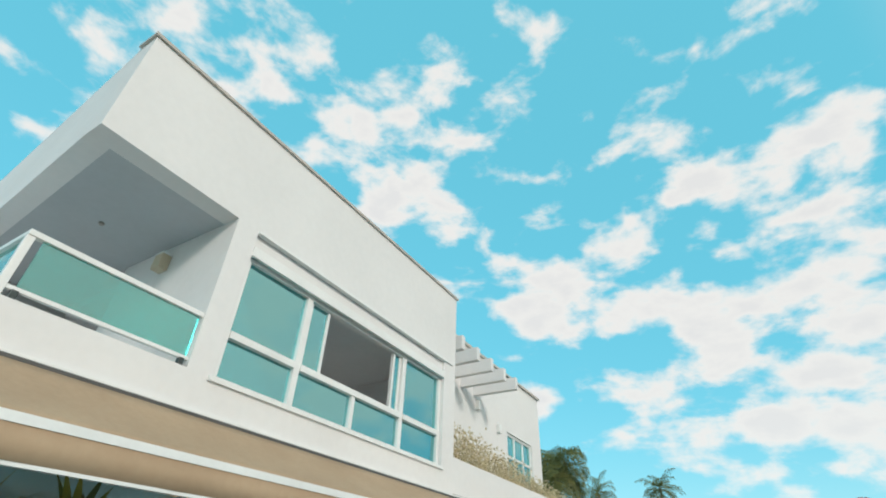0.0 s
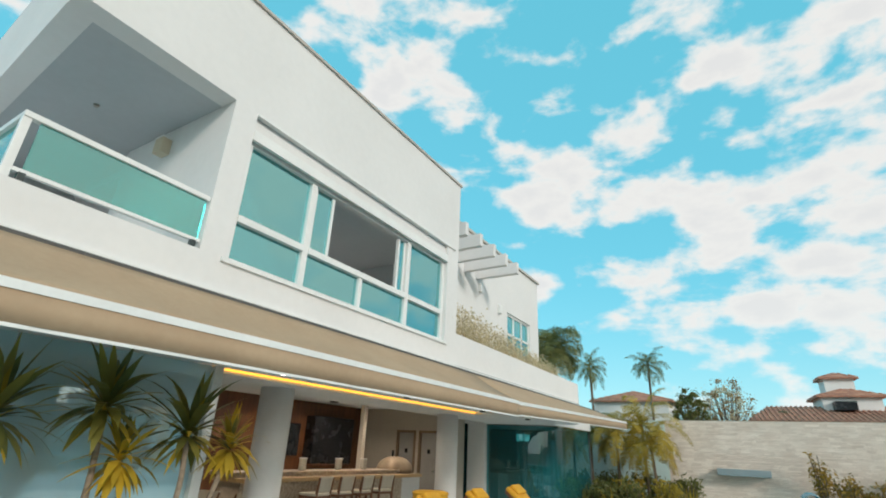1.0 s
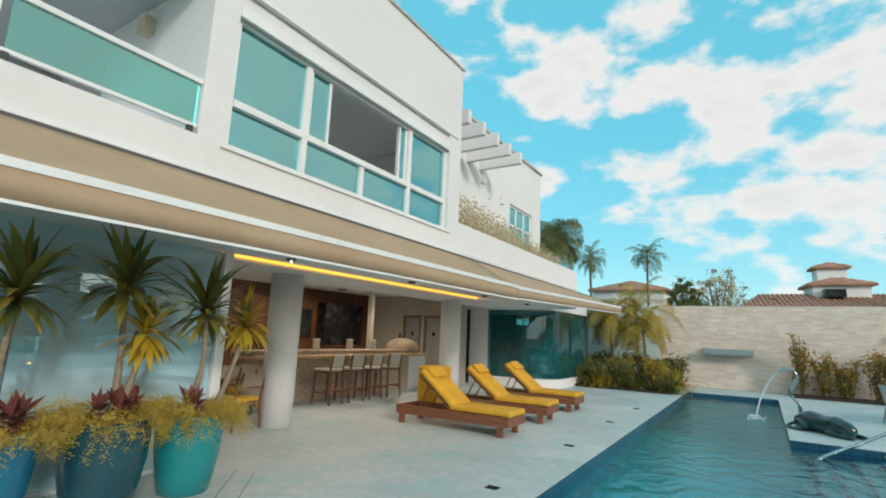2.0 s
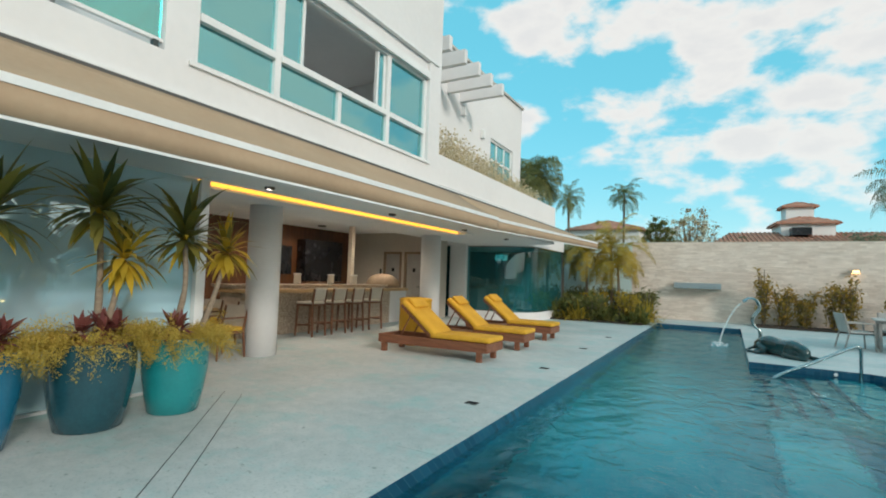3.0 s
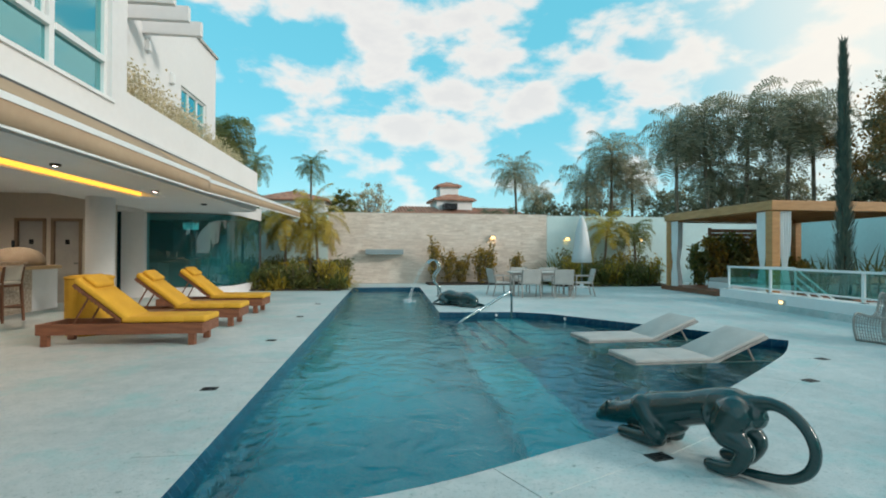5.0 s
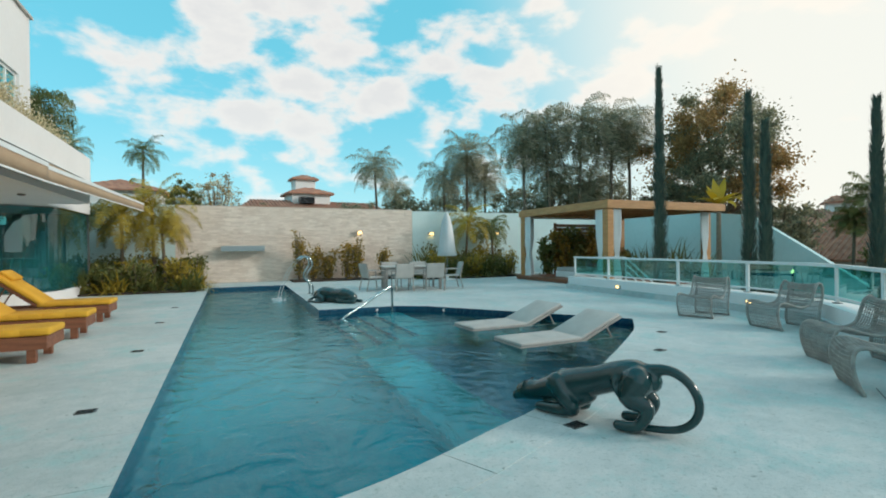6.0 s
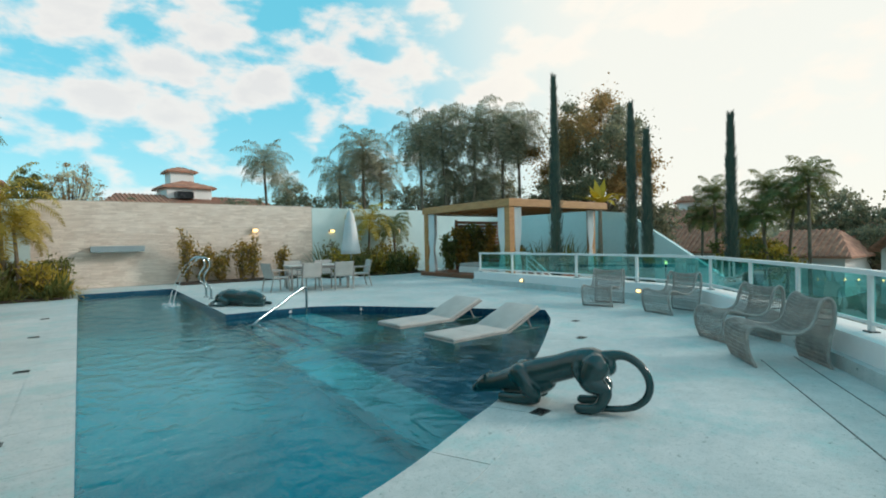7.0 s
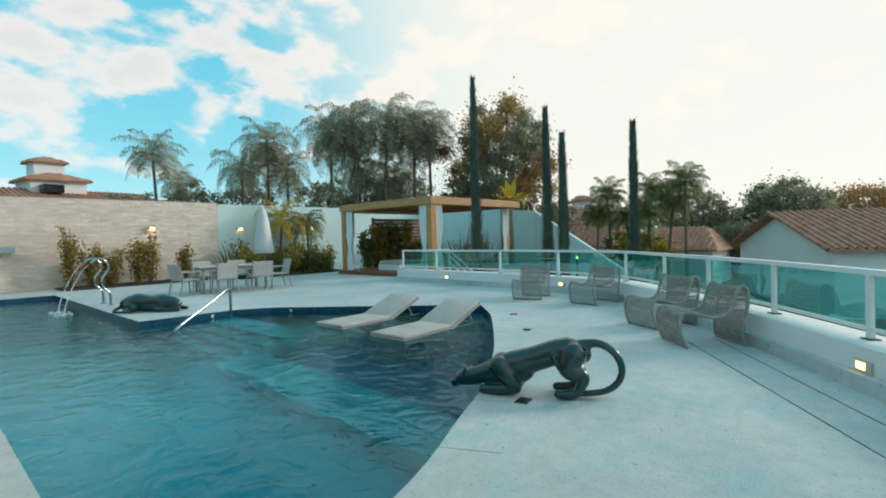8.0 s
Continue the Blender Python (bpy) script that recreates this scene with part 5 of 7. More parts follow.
    for a, b in (((-2.72, 2.27), (-4.65, 4.33)), ((-2.53, 2.37), (-4.39, 4.36))):
        a, b = Vector((*a, 0)), Vector((*b, 0))
        e = a + (a - b) * 1.1
        tagged(mesh_ob("channel_slot", ribbon_wall(bmesh.new(), [e, b], 0.0, 0.006, 0.0, 0.003), DRAIN), "thin dark joint in the terrace floor", kind="structure")


pool_fittings()


def panther(pts_body, radii, limbs, name, label, at, turn):
    """A big-cat statue from swelling tubes, fused into one mesh."""
    bm = bmesh.new()

    def solid(pts, rs):
        line = smooth_line(pts, 5)
        rr = [rs[min(int(i / 5), len(rs) - 1)] * (1 - (i % 5) / 5) + rs[min(int(i / 5) + 1, len(rs) - 1)] * ((i % 5) / 5) for i in range(len(line))]
        tube(bm, line, rr, 14)
        for p, r in ((line[0], rr[0]), (line[-1], rr[-1])):
            bmesh.ops.create_icosphere(bm, subdivisions=2, radius=r, matrix=Matrix.Translation(p))

    solid(pts_body, radii)
    for pts, rs in limbs:
        solid(pts, rs)
    ob = mesh_ob(name, bm, BRONZE)
    r = ob.modifiers.new("fuse", "REMESH")
    r.mode, r.voxel_size, r.use_smooth_shade = "VOXEL", 0.010, True
    s = ob.modifiers.new("soft", "SMOOTH")
    s.factor, s.iterations = 0.5, 3
    ob.matrix_basis = pose(*at, 0, 0, turn)
    return tagged(ob, label, "statue")


def cats():
    # +x points to the head; origin under the hip
    body = [(-0.07, 0, 0.36), (0.03, 0, 0.385), (0.16, 0, 0.36), (0.31, 0, 0.305), (0.46, 0, 0.255), (0.60, 0, 0.21), (0.72, 0, 0.17), (0.83, 0, 0.135), (0.93, 0, 0.115), (0.98, 0, 0.095)]
    rad = [0.085, 0.115, 0.110, 0.110, 0.122, 0.120, 0.098, 0.082, 0.080, 0.068]
    limbs = []
    for s in (1, -1):
        b = 0.03 if s < 0 else 0.0
        limbs.append(([(0.0, 0.06 * s, 0.36), (0.035 + b, 0.10 * s, 0.25), (-0.085 + b, 0.105 * s, 0.195), (-0.035 + b, 0.11 * s, 0.075), (0.03 + b, 0.115 * s, 0.045), (0.12 + b, 0.115 * s, 0.04)], [0.115, 0.085, 0.05, 0.040, 0.042, 0.038]))
        limbs.append(([(0.62, 0.075 * s, 0.25), (0.53, 0.105 * s, 0.15), (0.47, 0.105 * s, 0.07), (0.61, 0.105 * s, 0.05), (0.76, 0.10 * s, 0.042)], [0.085, 0.068, 0.05, 0.047, 0.042]))
        # raised blades of shoulder and thigh
        limbs.append(([(0.66, 0.055 * s, 0.305), (0.56, 0.135 * s, 0.225), (0.47, 0.15 * s, 0.15)], [0.016, 0.016, 0.014]))
        limbs.append(([(0.14, 0.07 * s, 0.44), (0.15, 0.12 * s, 0.34), (0.12, 0.13 * s, 0.26)], [0.016, 0.016, 0.012]))
        limbs.append(([(0.935, 0.048 * s, 0.17), (0.925, 0.062 * s, 0.205)], [0.026, 0.012]))
    limbs.append(([(-0.03, 0, 0.43), (-0.20, 0, 0.455), (-0.325, 0, 0.385), (-0.385, 0, 0.265), (-0.36, 0, 0.145), (-0.26, 0.01, 0.065), (-0.10, 0.03, 0.038), (0.05, 0.05, 0.034)], [0.05, 0.036, 0.032, 0.031, 0.030, 0.028, 0.027, 0.024]))
    limbs.append(([(0.98, 0, 0.09), (1.045, 0, 0.052)], [0.060, 0.040]))
    limbs.append(([(0.42, 0, 0.20), (0.55, 0, 0.135), (0.72, 0, 0.12)], [0.10, 0.10, 0.07]))
    panther(body, rad, limbs, "panther_statue", "glossy dark green crouching big cat statue drinking at the pool", (1.66, 3.36, 0), 115)
    # the second one sleeps, curled on the far terrace
    body = [(-0.52, 0.05, 0.15), (-0.30, 0.02, 0.19), (0.0, 0.0, 0.17), (0.28, -0.02, 0.18), (0.46, -0.06, 0.18), (0.58, -0.10, 0.15)]
    rad = [0.15, 0.19, 0.17, 0.18, 0.135, 0.115]
    limbs = []
    for s in (1, -1):
        limbs.append(([(-0.40, 0.12 * s, 0.13), (-0.22, 0.2 * s, 0.08), (-0.42, 0.21 * s, 0.045)], [0.10, 0.06, 0.04]))
        limbs.append(([(0.28, 0.11 * s, 0.12), (0.20, 0.17 * s, 0.06), (0.52, 0.18 * s, 0.045), (0.66, 0.15 * s, 0.04)], [0.08, 0.05, 0.042, 0.038]))
        limbs.append(([(0.56, -0.12 + 0.055 * s, 0.165), (0.55, -0.12 + 0.06 * s, 0.195)], [0.03, 0.016]))
    limbs.append(([(-0.62, 0.05, 0.12), (-0.70, -0.12, 0.04), (-0.55, -0.26, 0.035), (-0.25, -0.28, 0.03)], [0.035, 0.03, 0.026, 0.022]))
    panther(body, rad, limbs, "panther_statue", "glossy dark green sleeping big cat statue on the terrace", (1.36, 12.75, 0), -48)


cats()

# ---- far terrace: dining set, umbrella, pergola, wall lights ----


def terrace_chair():
    c = thing("garden_chair", "pale garden armchair with mesh seat and back", "chair", (0, 0, 0), group="chairs round the garden table")
    for x in (-0.27, 0.27):
        part("front_leg", tube(bmesh.new(), [(x, -0.28, 0), (x, -0.24, 0.62)], 0.02, 8), RATTAN, c)
        part("rear_leg", tube(bmesh.new(), [(x, 0.32, 0), (x, 0.22, 0.42), (x, 0.33, 0.84)], 0.02, 8), RATTAN, c)
        part("armrest", boxes(((x - 0.03, -0.27, 0.61), (x + 0.03, 0.28, 0.64)), bevel=0.008), RATTAN, c)
    part("seat", boxes(((-0.26, -0.26, 0.39), (0.26, 0.23, 0.43)), bevel=0.012), PAD, c)
    bm = bmesh.new()
    box(bm, (-0.26, -0.015, 0.0), (0.26, 0.015, 0.43), 0.01, pose(0, 0.24, 0.42, -14, 0, 0))
    part("backrest", bm, PAD, c)
    return c


def garden_table():
    t = thing("garden_table", "pale rectangular garden table", "table", (4.35, 15.55, 0), -8)
    part("tabletop", boxes(((-0.95, -0.5, 0.70), (0.95, 0.5, 0.735)), bevel=0.01), PAD, t)
    part("apron", boxes(((-0.88, -0.43, 0.63), (0.88, 0.43, 0.70))), RATTAN, t)
    for x in (-0.88, 0.82):
        for y in (-0.43, 0.37):
            part("leg", boxes(((x, y, 0.0), (x + 0.06, y + 0.06, 0.63)), bevel=0.005), RATTAN, t)
    c = terrace_chair()
    c.matrix_basis = pose(3.82, 14.85, 0, 0, 0, 176)
    copy_thing(c, pose(4.80, 14.72, 0, 0, 0, 168))
    copy_thing(c, pose(3.05, 15.45, 0, 0, 0, 100))
    copy_thing(c, pose(5.62, 15.2, 0, 0, 0, -100))
    copy_thing(c, pose(3.95, 16.35, 0, 0, 0, -6))
    copy_thing(c, pose(4.9, 16.2, 0, 0, 0, -10))


def closed_umbrella():
    u = thing("parasol", "closed white garden parasol on its pole", "parasol", (7.05, 18.7, 0))
    part("pole", tube(bmesh.new(), [(0, 0, 0.05), (0, 0, 2.68)], 0.024, 10), CHROME, u)
    part("base", lathe(bmesh.new(), [(0.3, 0.0), (0.3, 0.05), (0.08, 0.08), (0.04, 0.2)], 24), WHITE_TRIM, u)
    bm = bmesh.new()
    prof = [(0.04, 2.70), (0.12, 2.5), (0.19, 2.1), (0.25, 1.6), (0.30, 1.15), (0.33, 0.98), (0.26, 0.96)]
    rings = []
    for r, z in prof:
        rings.append([bm.verts.new((r * (1 + 0.44 * (k % 2) - 0.22) * math.cos(6.28318 * k / 24), r * (1 + 0.44 * (k % 2) - 0.22) * math.sin(6.28318 * k / 24), z)) for k in range(24)])
    for a, b in zip(rings, rings[1:]):
        for k in range(24):
            bm.faces.new((a[k], b[k], b[(k + 1) % 24], a[(k + 1) % 24]))
    cn = part("canopy", bm, CURTAIN, u, "white folded canopy", smooth=True)
    part("finial", lathe(bmesh.new(), [(0.02, 2.68), (0.035, 2.72), (0.01, 2.77)], 12), WHITE_TRIM, u)


def pergola():
    p = thing("pergola", "golden timber pergola with white curtains", "pergola", (9.9, 12.7, 0), 0)
    W, D, H = 5.3, 5.0, 2.74
    t = 0.24
    for x, y in ((0, 0), (W - t, 0.5), (0, D - t), (W - t, D - t)):
        part("post", boxes(((x, y, 0.0), (x + t, y + t, H - 0.24)), bevel=0.01), PINE, p)
    part("beam", boxes(((-0.05, -0.05, H - 0.24), (W + 0.05, 0.16, H)), bevel=0.01), PINE, p)
    part("beam", boxes(((-0.05, D - 0.16, H - 0.24), (W + 0.05, D + 0.05, H)), bevel=0.01), PINE, p)
    part("beam", boxes(((-0.05, 0.16, H - 0.24), (0.16, D - 0.16, H)), bevel=0.01), PINE, p)
    part("beam", boxes(((W - 0.16, 0.16, H - 0.24), (W + 0.05, D - 0.16, H)), bevel=0.01), PINE, p)
    for k in range(6):
        x = 0.7 + 0.85 * k
        part("rafter", boxes(((x, 0.16, H - 0.16), (x + 0.07, D - 0.16, H - 0.03))), PINE, p)
    part("roof_sheet", boxes(((0.0, 0.0, H + 0.004), (W, D, H + 0.03))), PINE, p)
    part("platform", boxes(((-0.15, -0.15, 0.0), (W, D + 0.1, 0.15)), bevel=0.01), TEAK, p, "reddish timber platform")
    for x0, y0, x1, y1 in ((0.22, D - 0.05, 0.62, D - 0.05), (0.05, 0.22, 0.05, 0.6), (0.22, 0.05, 0.6, 0.05), (W - 0.7, 0.35, W - 0.25, 0.4), (0.05, D - 0.65, 0.05, D - 0.22)):
        bm = bmesh.new()
        n = 22
        rows = []
        for k in range(9):
            s = k / 8
            pinch = 1 - 0.55 * math.exp(-((s - 0.62) / 0.16) ** 2)
            row = []
            for i in range(n + 1):
                u = 0.5 + (i / n - 0.5) * pinch
                w = 0.035 * math.sin(i * 1.45) * pinch
                dx, dy = x1 - x0, y1 - y0
                q = math.hypot(dx, dy)
                row.append(bm.verts.new((x0 + dx * u - dy / q * w, y0 + dy * u + dx / q * w, H - 0.26 - s * (H - 0.38))))
            rows.append(row)
        for u, v in zip(rows, rows[1:]):
            for i in range(n):
                bm.faces.new((u[i], u[i + 1], v[i + 1], v[i]))
        part("curtain", bm, CURTAIN, p, "tied white curtain", smooth=True)
    part("rail_tube", tube(bmesh.new(), [(0.2, D - 0.05, H - 0.27), (W - 0.2, D - 0.05, H - 0.27)], 0.02, 8), CHROME, p)
    s = thing("screen_wall", "dark reddish slatted timber screen behind the pergola", "screen", (13.6, 18.2, 0))
    for k in range(14):
        part("slat", boxes(((-1.6, 0, 0.12 + 0.155 * k), (1.6, 0.05, 0.255 + 0.155 * k))), TEAK, s)
    for x in (-1.6, 1.5):
        part("post", boxes(((x, 0.05, 0.0), (x + 0.1, 0.13, 2.32))), TEAK, s)
    d = thing("daybed", "low white daybed with a red cushion in the pergola", "daybed", (11.4, 15.6, 0.15))
    part("base", boxes(((-0.9, -0.6, 0.0), (0.9, 0.6, 0.22)), bevel=0.02), WHITE_TRIM, d)
    part("mattress", boxes(((-0.88, -0.58, 0.22), (0.88, 0.58, 0.36)), bevel=0.04), PAD, d, smooth=True)
    part("cushion", boxes(((0.2, -0.4, 0.36), (0.75, 0.1, 0.5)), bevel=0.05), RED, d, "red cushion", smooth=True)


def wall_lights():
    for x, y, z in ((4.22, 21.7, 2.0), (7.59, 21.72, 1.96), (11.04, 21.72, 1.96), (-6.65, 21.72, 2.03)):
        l = thing("wall_lamp", "small lit wall lamp on the garden wall", "lamp", (x, y, z), group="garden wall lamps")
        part("housing", boxes(((-0.12, -0.12, -0.05), (0.12, 0.03, 0.06)), bevel=0.01), CREAM, l)
        part("lens", boxes(((-0.10, -0.125, -0.065), (0.10, -0.01, -0.05))), WARM, l)
        part("front", boxes(((-0.085, -0.127, -0.03), (0.085, -0.121, 0.035))), WARM, l)
    j = thing("wall_box", "white service box on the stone wall", "box", (-2.72, 21.7, 1.96))
    part("body", boxes(((-0.12, -0.1, -0.12), (0.12, 0.08, 0.12)), bevel=0.015), WHITE_TRIM, j)
    part("cover", boxes(((-0.09, -0.108, -0.09), (0.09, -0.101, 0.09))), WHITE_TRIM, j)


garden_table()
closed_umbrella()
pergola()
wall_lights()

# ---- plants ----
DRAC = leafy("dracaena_leaf", (0.06, 0.09, 0.035), (0.34, 0.29, 0.06), 0.4, 0.3)
DRAC_YELLOW = leafy("dracaena_yellow_leaf", (0.32, 0.25, 0.035), (0.68, 0.45, 0.04), 0.45, 0.3)
FERN = leafy("golden_fern", (0.36, 0.29, 0.05), (0.70, 0.50, 0.11), 0.6, 0.35)
BROMELIAD = leafy("red_bromeliad", (0.13, 0.035, 0.04), (0.28, 0.10, 0.075), 0.35, 0.2)
PALM = leafy("palm_leaf", (0.085, 0.125, 0.05), (0.26, 0.25, 0.08), 0.5, 0.4)
# grove palms: paler leaf green, haze and backlight put into the colour
PALM_HAZY = leafy("hazy_palm_leaf", (0.16, 0.185, 0.14), (0.50, 0.45, 0.30), 0.55, 0.60)
PALM_GOLD = leafy("golden_palm_leaf", (0.26, 0.21, 0.04), (0.60, 0.42, 0.06), 0.5, 0.4)
SHRUB = leafy("shrub_leaf", (0.07, 0.10, 0.035), (0.25, 0.23, 0.06), 0.5, 0.3)
CROTON = leafy("croton_leaf", (0.10, 0.11, 0.03), (0.52, 0.30, 0.05), 0.45, 0.25)
DRY = leafy("dry_grass", (0.50, 0.41, 0.25), (0.75, 0.65, 0.43), 0.8, 0.35)
# far tree leaves, greyed and lifted in colour for haze and backlight
TREE_HAZY = leafy("hazy_tree_leaf", (0.14, 0.165, 0.125), (0.42, 0.38, 0.23), 0.5, 0.55)
TREE_BROWN = leafy("autumn_leaf", (0.26, 0.18, 0.085), (0.55, 0.33, 0.13), 0.55, 0.55)
CYPRESS = leafy("cypress_leaf", (0.045, 0.085, 0.075), (0.12, 0.16, 0.12), 0.6, 0.15)
BARK = surf("bark", (0.22, 0.17, 0.12), (0.12, 0.09, 0.065), 6, 0.9, 0.6, 25, stretch=(1, 1, 0.4))
BARK_PALE = surf("pale_trunk", (0.34, 0.27, 0.20), (0.22, 0.17, 0.125), 8, 0.9, 0.4, 30, stretch=(1, 1, 3))
CLAY = surf("roof_clay", (0.56, 0.27, 0.17), (0.27, 0.12, 0.085), 2.6, 0.85, 0.3, 12)
FAR_WHITE = surf("far_house_paint", (0.86, 0.85, 0.83), (0.78, 0.77, 0.75), 0.6, 0.8)


class Leaves:
    """Collects leaf blades and makes one mesh of them."""

    def __init__(self):
        self.v, self.f, self.blade_faces = [], [], 6

    def blade(self, base, way, length, width, droop=0.4, n=4, fold=0.0, tip=0.08):
        """A strap leaf that starts along `way` and bends down."""
        p, d = Vector(base), Vector(way).normalized()
        side = d.cross(Vector((0, 0, 1)))
        side = side.normalized() if side.length > 1e-3 else Vector((1, 0, 0))
        k0 = len(self.v)
        step = length / n
        for i in range(n + 1):
            t = i / n
            w = width * 0.5 * (0.38 + 2.4 * t * (1 - t)) * (1 if t < 0.55 else max(tip, 1 - ((t - 0.55) / 0.45) ** 1.6))
            self.v.append(p - side * w)
            self.v.append(p + side * w)
            d = (d + Vector((0, 0, -droop / n))).normalized()
            p = p + d * step
        for i in range(n):
            a = k0 + 2 * i
            self.f.append((a, a + 1, a + 3, a + 2))

    def flake(self, p, size, rnd, aspect=0.55, up=0.0):
        """A single small leaf, turned by chance."""
        a = Vector((rnd.gauss(0, 1), rnd.gauss(0, 1), rnd.gauss(0, 1) + up)).normalized()
        b = a.orthogonal().normalized()
        b = (b * math.cos(rnd.uniform(0, 6.28)) + a.cross(b) * math.sin(rnd.uniform(0, 6.28)))
        b = (b - a * b.dot(a)).normalized()
        k, p = len(self.v), Vector(p)
        self.v += [p - a * size * 0.5, p + b * size * aspect * 0.5, p + a * size * 0.5, p - b * size * aspect * 0.5]
        self.f.append((k, k + 1, k + 2, k + 3))

    def frond(self, base, way, length, rnd, droop=1.0, pairs=20, leaf=0.5, width=0.035, hang=0.6):
        """A feather palm leaf: a rib with two rows of hanging leaflets."""
        p, d = Vector(base), Vector(way).normalized()
        step = length / pairs
        for i in range(pairs):
            t = i / pairs
            side = d.cross(Vector((0, 0, 1)))
            side = side.normalized() if side.length > 1e-3 else Vector((1, 0, 0))
            if i > 1:
                l = leaf * (math.sin(math.pi * (0.12 + 0.83 * t))) * rnd.uniform(0.85, 1.15)
                for s in (1, -1):
                    out = (side * s + d * 0.55 + Vector((0, 0, rnd.uniform(-0.1, 0.35)))).normalized()
                    q1 = p + out * l * 0.55
                    q2 = q1 + (out + Vector((0, 0, -hang * 2))).normalized() * l * 0.5
                    w = d * width * 0.5
                    k = len(self.v)
                    self.v += [p - w, p + w, q1 + w * 0.9, q1 - w * 0.9, q2]
                    self.f += [(k, k + 1, k + 2, k + 3), (k + 3, k + 2, k + 4)]
            k = len(self.v)
            r = 0.018 * (1 - t) + 0.004
            nxt = p + d * step
            self.v += [p - side * r, p + side * r, nxt + side * r * 0.9, nxt - side * r * 0.9]
            self.f.append((k, k + 1, k + 2, k + 3))
            p = nxt
            d = (d + Vector((0, 0, -droop / pairs * (0.5 + 1.3 * t)))).normalized()

    def make_each(self, name, mat, parent):
        """Every strap leaf becomes a part of its own."""
        size = self.blade_faces
        for k in range(0, len(self.f), size):
            faces = self.f[k:k + size]
            low, high = faces[0][0], max(max(f) for f in faces)
            raw(name, self.v[low:high + 1], [tuple(i - low for i in f) for f in faces], mat, parent)

    def make(self, name, mat, parent, label=""):
        return raw(name, self.v, self.f, mat, parent, label)


def strap_head(lv, at, rnd, count=60, length=0.55, width=0.05, low=-25):
    """A rosette of strap leaves."""
    for i in range(count):
        t = i / count
        az = i * 2.399963 + rnd.uniform(-0.2, 0.2)
        el = radians(85 - (85 - low) * t ** 0.8 + rnd.uniform(-8, 8))
        l = length * rnd.uniform(0.8, 1.12) * (0.75 + 0.35 * math.sin(math.pi * min(1, t + 0.2)))
        lv.blade(Vector(at) + Vector((0, 0, 0.06 * (1 - t))), (math.cos(az) * math.cos(el), math.sin(az) * math.cos(el), math.sin(el)), l, width * rnd.uniform(0.8, 1.15), rnd.uniform(0.5, 1.5), 6)


